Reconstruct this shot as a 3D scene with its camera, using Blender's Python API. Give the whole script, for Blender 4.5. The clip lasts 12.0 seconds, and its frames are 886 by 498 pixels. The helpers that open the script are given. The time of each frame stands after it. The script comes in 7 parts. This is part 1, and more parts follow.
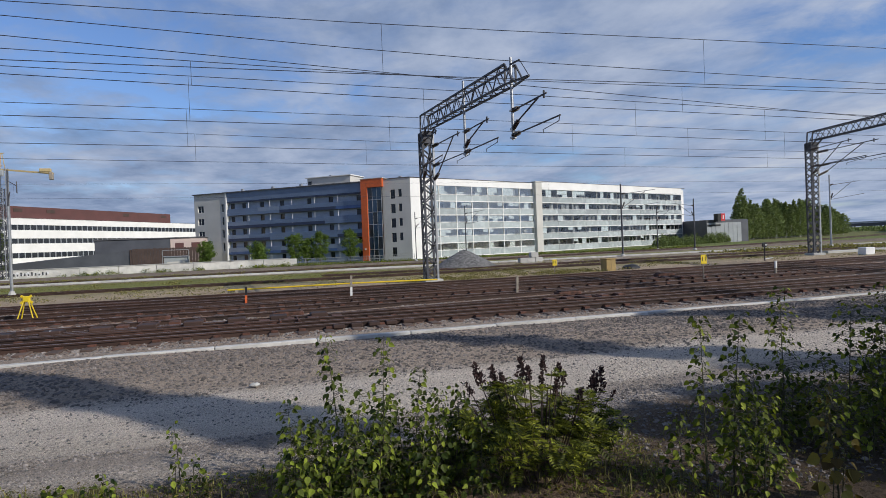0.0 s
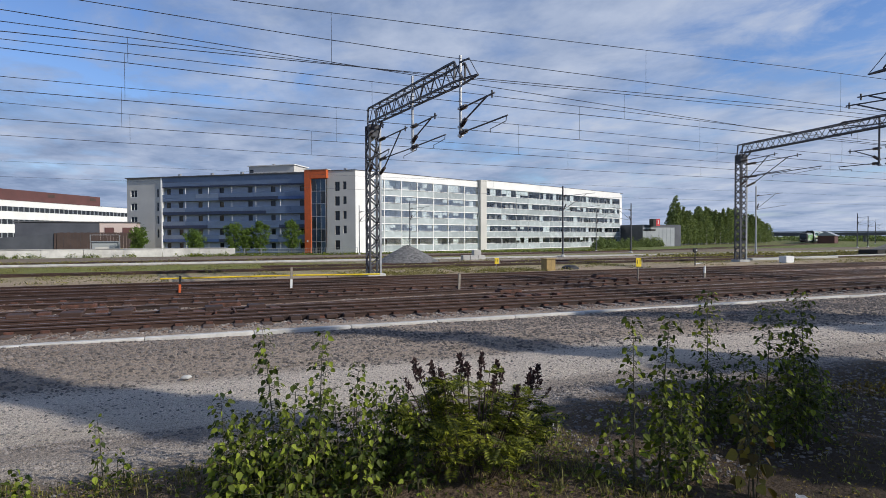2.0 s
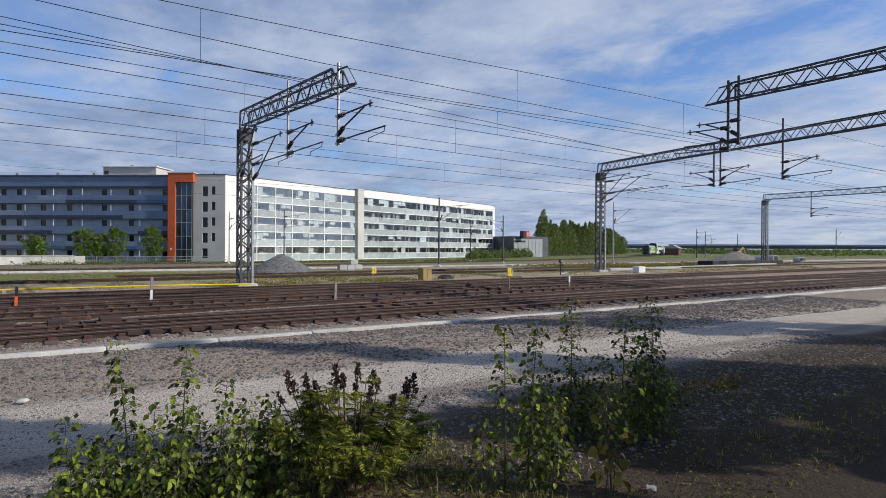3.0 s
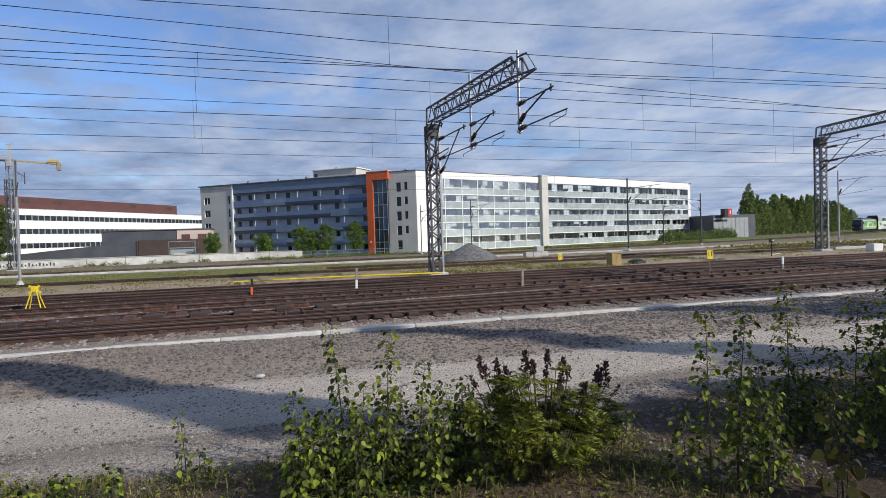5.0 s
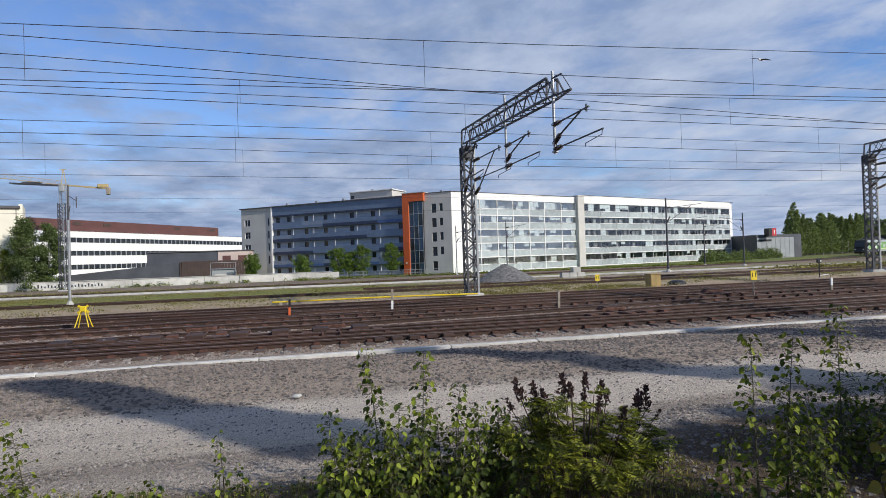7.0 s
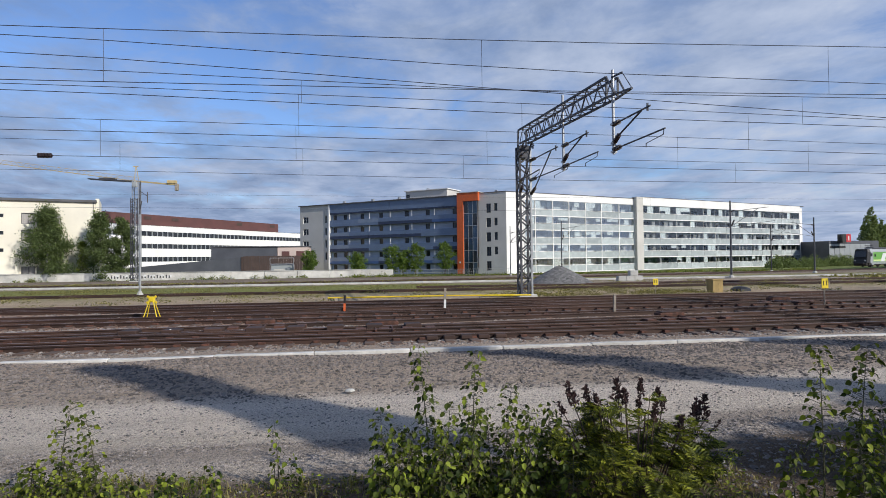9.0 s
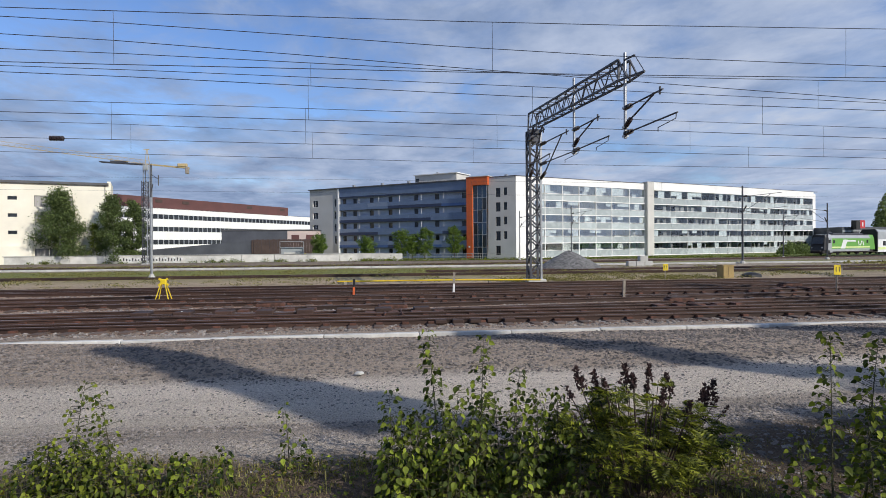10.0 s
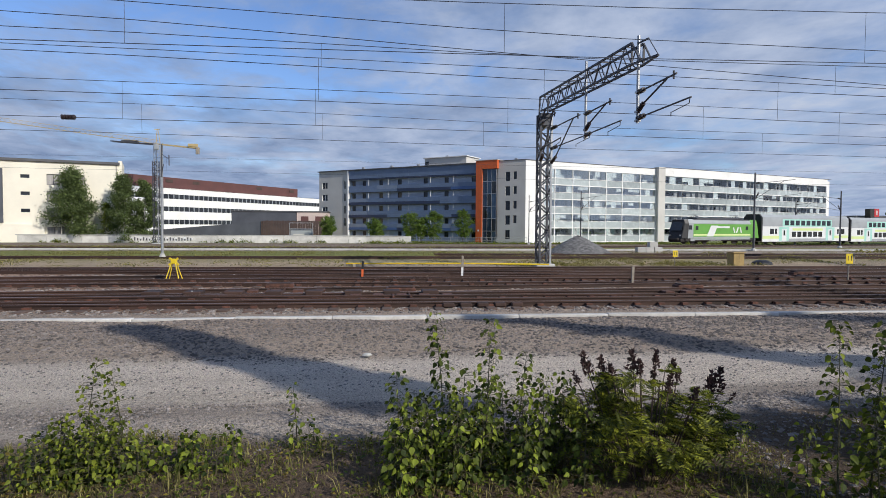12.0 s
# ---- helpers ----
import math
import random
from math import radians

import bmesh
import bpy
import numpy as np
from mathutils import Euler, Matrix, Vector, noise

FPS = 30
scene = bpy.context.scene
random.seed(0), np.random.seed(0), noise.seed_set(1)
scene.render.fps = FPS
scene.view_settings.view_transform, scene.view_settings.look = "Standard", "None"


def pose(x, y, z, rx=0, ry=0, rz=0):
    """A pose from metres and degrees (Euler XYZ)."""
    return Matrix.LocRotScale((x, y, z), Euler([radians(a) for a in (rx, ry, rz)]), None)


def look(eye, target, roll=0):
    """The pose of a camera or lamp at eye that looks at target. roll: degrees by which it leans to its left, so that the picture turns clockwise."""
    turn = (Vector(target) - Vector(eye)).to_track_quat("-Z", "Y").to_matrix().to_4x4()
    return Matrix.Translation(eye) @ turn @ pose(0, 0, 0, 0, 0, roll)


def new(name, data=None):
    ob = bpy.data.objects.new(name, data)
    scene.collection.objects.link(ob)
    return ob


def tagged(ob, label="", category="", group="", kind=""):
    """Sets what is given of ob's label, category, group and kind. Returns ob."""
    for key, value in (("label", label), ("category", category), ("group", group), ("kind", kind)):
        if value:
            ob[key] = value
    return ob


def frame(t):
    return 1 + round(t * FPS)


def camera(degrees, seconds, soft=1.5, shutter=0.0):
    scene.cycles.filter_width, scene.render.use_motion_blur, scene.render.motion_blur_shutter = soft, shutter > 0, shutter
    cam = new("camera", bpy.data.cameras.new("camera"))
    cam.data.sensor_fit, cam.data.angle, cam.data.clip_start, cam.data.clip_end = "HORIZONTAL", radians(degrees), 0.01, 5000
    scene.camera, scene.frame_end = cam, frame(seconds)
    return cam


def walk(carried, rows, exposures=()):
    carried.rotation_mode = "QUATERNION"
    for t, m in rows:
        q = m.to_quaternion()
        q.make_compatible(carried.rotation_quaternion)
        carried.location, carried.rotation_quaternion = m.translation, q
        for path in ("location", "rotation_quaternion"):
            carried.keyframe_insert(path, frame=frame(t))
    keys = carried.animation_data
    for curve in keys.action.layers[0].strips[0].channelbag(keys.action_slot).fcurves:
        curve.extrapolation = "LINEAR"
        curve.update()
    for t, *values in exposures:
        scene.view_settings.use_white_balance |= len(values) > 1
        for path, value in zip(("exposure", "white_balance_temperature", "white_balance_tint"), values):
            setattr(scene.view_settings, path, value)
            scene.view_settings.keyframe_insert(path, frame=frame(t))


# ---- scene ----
# A hand-held camera that stands beside a railway yard and pans. x runs along the tracks, y across the yard.
EYE = 1.95
cam = camera(73.06, 12.0, soft=0.7)
ROWS = [  # seconds, yaw, pitch, roll
    (0.0, -16.77, -0.62, 2.25),
    (0.5, -15.63, -2.15, 1.41),
    (1.0, -15.13, -0.94, 1.49),
    (1.5, -16.90, -1.02, 1.00),
    (2.0, -22.14, -1.15, 0.20),
    (2.5, -28.76, -1.03, -0.75),
    (2.7, -31.09, -0.22, -0.32),
    (3.1, -34.30, -0.30, -0.60),
    (3.6, -34.60, -0.50, -1.20),
    (4.3, -24.60, -0.96, -1.15),
    (4.5, -20.28, -1.51, 0.16),
    (5.0, -16.25, -1.24, 1.85),
    (5.5, -15.14, -0.64, 1.48),
    (6.0, -14.05, -0.20, 2.21),
    (6.5, -13.43, 0.47, 2.15),
    (7.0, -12.87, 0.87, 1.95),
    (9.0, -7.74, 0.95, 0.71),
    (9.5, -6.13, 0.49, 1.24),
    (10.0, -6.86, -0.55, 0.42),
    (10.5, -7.06, -1.12, 0.45),
    (11.0, -6.60, -1.29, 0.43),
    (11.5, -6.27, -1.51, 0.31),
    (12.0, -6.01, -2.14, -0.32),
]
walk(cam, [(t, pose(0, 0, EYE, 90 + pitch, roll, yaw)) for t, yaw, pitch, roll in ROWS],
     [(0.0, -0.25), (1.0, -0.17), (2.5, -0.10), (5.5, -0.05), (9.5, -0.06), (12.0, -0.08)])

# ---- light ----
SUN_EL, SUN_DIR = 30.0, Vector((0.70, -0.71, 0)).normalized()
world = bpy.data.worlds.new("sky")
scene.world = world
world.use_nodes = True
wn, wl = world.node_tree.nodes, world.node_tree.links
wn.clear()
w_out = wn.new("ShaderNodeOutputWorld")
sky = wn.new("ShaderNodeTexSky")
sky.sky_type, sky.sun_disc = "NISHITA", False
sky.sun_elevation, sky.sun_rotation = radians(SUN_EL), math.atan2(SUN_DIR.x, SUN_DIR.y)
sky.air_density, sky.dust_density, sky.ozone_density = 1.1, 0.1, 2.0
w_sky = wn.new("ShaderNodeBackground")
w_sky.inputs["Strength"].default_value = 0.12
w_tint = wn.new("ShaderNodeMix")
w_tint.data_type, w_tint.blend_type = "RGBA", "MULTIPLY"
w_tint.inputs[0].default_value, w_tint.inputs[7].default_value = 1.0, (0.78, 0.92, 1.25, 1)
wl.new(sky.outputs[0], w_tint.inputs[6])
wl.new(w_tint.outputs[2], w_sky.inputs["Color"])
w_coord = wn.new("ShaderNodeTexCoord")
w_sep = wn.new("ShaderNodeSeparateXYZ")
wl.new(w_coord.outputs["Generated"], w_sep.inputs[0])


def wmath(op, a, b=None, clamp=False):
    n = wn.new("ShaderNodeMath")
    n.operation, n.use_clamp = op, clamp
    for i, v in enumerate((a, b)):
        if v is None:
            continue
        if isinstance(v, (int, float)):
            n.inputs[i].default_value = v
        else:
            wl.new(v, n.inputs[i])
    return n.outputs[0]


# clouds on a flat layer overhead: direction divided by height
w_up = wmath("MAXIMUM", wmath("ADD", w_sep.outputs[2], 0.10), 0.02)
w_plane = wn.new("ShaderNodeCombineXYZ")
wl.new(wmath("DIVIDE", w_sep.outputs[0], w_up), w_plane.inputs[0])
wl.new(wmath("DIVIDE", w_sep.outputs[1], w_up), w_plane.inputs[1])


def wnoise(scale, detail, rough, shift, distort=0.0):
    m = wn.new("ShaderNodeMapping")
    m.inputs["Location"].default_value = shift
    m.inputs["Scale"].default_value = (1.0, 0.8, 1.0)
    m.inputs["Rotation"].default_value = (0, 0, radians(20))
    n = wn.new("ShaderNodeTexNoise")
    n.inputs["Scale"].default_value, n.inputs["Detail"].default_value = scale, detail
    n.inputs["Roughness"].default_value, n.inputs["Distortion"].default_value = rough, distort
    wl.new(w_plane.outputs[0], m.inputs[0])
    wl.new(m.outputs[0], n.inputs["Vector"])
    return n.outputs["Fac"]


def wramp(fac, stops):
    r = wn.new("ShaderNodeValToRGB")
    r.color_ramp.elements.remove(r.color_ramp.elements[0])
    for i, (p, c) in enumerate(stops):
        e = r.color_ramp.elements[0] if i == 0 else r.color_ramp.elements.new(p)
        e.position, e.color = p, (*c, 1) if len(c) == 3 else c
    wl.new(fac, r.inputs[0])
    return r.outputs[0]


CLOUD_SHIFT = (3.35, 1.07, 0.0)
big = wnoise(0.55, 3, 0.5, CLOUD_SHIFT)
fine = wnoise(2.6, 9, 0.62, (7.1, 3.3, 0), 0.3)
low_sky = wmath("MULTIPLY", wmath("MAXIMUM", wmath("SUBTRACT", 0.26, w_sep.outputs[2]), 0.0), 0.55)
cover = wmath("ADD", wmath("ADD", wmath("MULTIPLY", big, 0.62), wmath("MULTIPLY", fine, 0.46)), low_sky)
cover_fac = wramp(cover, [(0.44, (0, 0, 0)), (0.53, (0.66, 0.66, 0.66)), (0.63, (1, 1, 1))])
puffs = wnoise(5.5, 6, 0.55, (4.4, 2.2, 0), 0.15)
tone = wmath("ADD", wmath("ADD", wmath("MULTIPLY", wnoise(1.5, 8, 0.6, (1.2, 5.5, 0), 0.2), 0.60), wmath("MULTIPLY", fine, 0.2)), wmath("MULTIPLY", puffs, 0.2))
# clouds on the sun's side are brighter
tone = wmath("ADD", tone, wmath("MULTIPLY", wmath("SUBTRACT", w_sep.outputs[0], 0.25), 0.10))
cloud_col = wramp(tone, [(0.34, (0.24, 0.34, 0.56)), (0.46, (0.39, 0.50, 0.74)), (0.58, (0.58, 0.68, 0.90)), (0.70, (0.78, 0.84, 0.97))])
w_cloud = wn.new("ShaderNodeBackground")
w_cloud.inputs["Strength"].default_value = 0.82
wl.new(cloud_col, w_cloud.inputs["Color"])
w_mix = wn.new("ShaderNodeMixShader")
wl.new(cover_fac, w_mix.inputs[0])
wl.new(w_sky.outputs[0], w_mix.inputs[1])
wl.new(w_cloud.outputs[0], w_mix.inputs[2])
wl.new(w_mix.outputs[0], w_out.inputs[0])

sun_data = bpy.data.lights.new("sun", "SUN")
sun_data.energy, sun_data.angle, sun_data.color = 4.4, radians(0.6), (1.0, 0.95, 0.87)
sun = new("sun", sun_data)
sun.matrix_basis = look((0, 0, 60), Vector((0, 0, 60)) - (SUN_DIR * math.cos(radians(SUN_EL)) + Vector((0, 0, math.sin(radians(SUN_EL))))))


# ---- materials ----
def nodes_of(name):
    m = bpy.data.materials.new(name)
    m.use_nodes = True
    return m, m.node_tree.nodes, m.node_tree.links, m.node_tree.nodes["Principled BSDF"]


def mix_rgb(nt, fac, a, b, blend="MIX"):
    n = nt.nodes.new("ShaderNodeMix")
    n.data_type, n.blend_type = "RGBA", blend
    for sock, v in ((n.inputs[0], fac), (n.inputs[6], a), (n.inputs[7], b)):
        if isinstance(v, (int, float)):
            sock.default_value = v
        elif isinstance(v, (tuple, list)):
            sock.default_value = (*v[:3], 1)
        else:
            nt.links.new(v, sock)
    return n.outputs[2]


def tex_noise(nt, coord, scale, detail=4, rough=0.55, stretch=None):
    n = nt.nodes.new("ShaderNodeTexNoise")
    n.inputs["Scale"].default_value, n.inputs["Detail"].default_value, n.inputs["Roughness"].default_value = scale, detail, rough
    if stretch:
        m = nt.nodes.new("ShaderNodeMapping")
        m.inputs["Scale"].default_value = stretch
        nt.links.new(coord, m.inputs[0])
        coord = m.outputs[0]
    nt.links.new(coord, n.inputs["Vector"])
    return n.outputs["Fac"]


def ramp(nt, fac, stops, const=False):
    r = nt.nodes.new("ShaderNodeValToRGB")
    if const:
        r.color_ramp.interpolation = "CONSTANT"
    r.color_ramp.elements.remove(r.color_ramp.elements[0])
    for i, (p, c) in enumerate(stops):
        e = r.color_ramp.elements[0] if i == 0 else r.color_ramp.elements.new(p)
        e.position, e.color = p, (*c, 1)
    nt.links.new(fac, r.inputs[0])
    return r.outputs[0]


def mat(name, col, rough=0.8, var=0.2, scale=3.0, fine=30.0, metal=0.0, bump=0.15, col2=None, rnd=0.0, stretch=None, island=0.0):
    """A surface with variation at two scales: broad blotches to col2 or darker, and fine grain with relief."""
    m, n, l, b = nodes_of(name)
    nt = m.node_tree
    co = n.new("ShaderNodeTexCoord").outputs["Object"]
    broad, grain = tex_noise(nt, co, scale, 5, 0.6, stretch), tex_noise(nt, co, fine, 4, 0.6, stretch)
    dark = tuple(c * (1 - var) for c in col)
    other = col2 if col2 else tuple(min(1, c * (1 + var)) for c in col)
    c = ramp(nt, broad, [(0.32, dark if not col2 else col), (0.68, other)])
    c = mix_rgb(nt, var * 0.8, c, ramp(nt, grain, [(0.3, (0.35, 0.35, 0.35)), (0.7, (1, 1, 1))]), "MULTIPLY")
    if rnd or island:
        src = n.new("ShaderNodeObjectInfo").outputs["Random"] if rnd else n.new("ShaderNodeNewGeometry").outputs["Random Per Island"]
        a = rnd or island
        c = mix_rgb(nt, 1.0, c, ramp(nt, src, [(0, (1 - a,) * 3), (1, (1, 1, 1))]), "MULTIPLY")
    l.new(c, b.inputs["Base Color"])
    l.new(ramp(nt, broad, [(0.3, (max(0, rough - 0.08),) * 3), (0.7, (min(1, rough + 0.08),) * 3)]), b.inputs["Roughness"])
    b.inputs["Metallic"].default_value = metal
    if bump:
        bp = n.new("ShaderNodeBump")
        bp.inputs["Strength"].default_value, bp.inputs["Distance"].default_value = bump, 0.02
        l.new(grain, bp.inputs["Height"])
        l.new(bp.outputs[0], b.inputs["Normal"])
    return m


def leaf_mat(name, col, col2, trans=0.35, rough=0.6):
    m, n, l, b = nodes_of(name)
    nt = m.node_tree
    add = n.new("ShaderNodeMath")
    l.new(n.new("ShaderNodeNewGeometry").outputs["Random Per Island"], add.inputs[0])
    l.new(n.new("ShaderNodeObjectInfo").outputs["Random"], add.inputs[1])
    fra = n.new("ShaderNodeMath")
    fra.operation = "FRACT"
    l.new(add.outputs[0], fra.inputs[0])
    src = fra.outputs[0]
    co = n.new("ShaderNodeTexCoord").outputs["Object"]
    c = ramp(nt, src, [(0, tuple(x * 0.75 for x in col)), (0.55, tuple((x + y) * 0.42 for x, y in zip(col, col2))), (0.85, col2), (1.0, tuple(min(1, x * 1.3) for x in col2))])
    c = mix_rgb(nt, 0.45, c, ramp(nt, tex_noise(nt, co, 25, 3), [(0.35, (0.5, 0.5, 0.45)), (0.65, (1, 1, 1))]), "MULTIPLY")
    l.new(c, b.inputs["Base Color"])
    b.inputs["Roughness"].default_value = rough
    b.inputs["Specular IOR Level"].default_value = 0.22
    tr = n.new("ShaderNodeBsdfTranslucent")
    l.new(mix_rgb(nt, 1.0, c, (1.0, 1.0, 0.55), "MULTIPLY"), tr.inputs["Color"])
    mx = n.new("ShaderNodeMixShader")
    mx.inputs[0].default_value = trans
    l.new(b.outputs[0], mx.inputs[1])
    l.new(tr.outputs[0], mx.inputs[2])
    l.new(mx.outputs[0], n["Material Output"].inputs[0])
    return m


def glass_mat(name, tint, gloss=0.2, rough=0.03):
    m, n, l, b = nodes_of(name)
    tr, gl, mx = (n.new(k) for k in ("ShaderNodeBsdfTransparent", "ShaderNodeBsdfGlossy", "ShaderNodeMixShader"))
    tr.inputs[0].default_value = (*tint, 1)
    gl.inputs["Roughness"].default_value = rough
    mx.inputs[0].default_value = gloss
    l.new(tr.outputs[0], mx.inputs[1])
    l.new(gl.outputs[0], mx.inputs[2])
    l.new(mx.outputs[0], n["Material Output"].inputs[0])
    return m


RUST = (0.10, 0.055, 0.038)
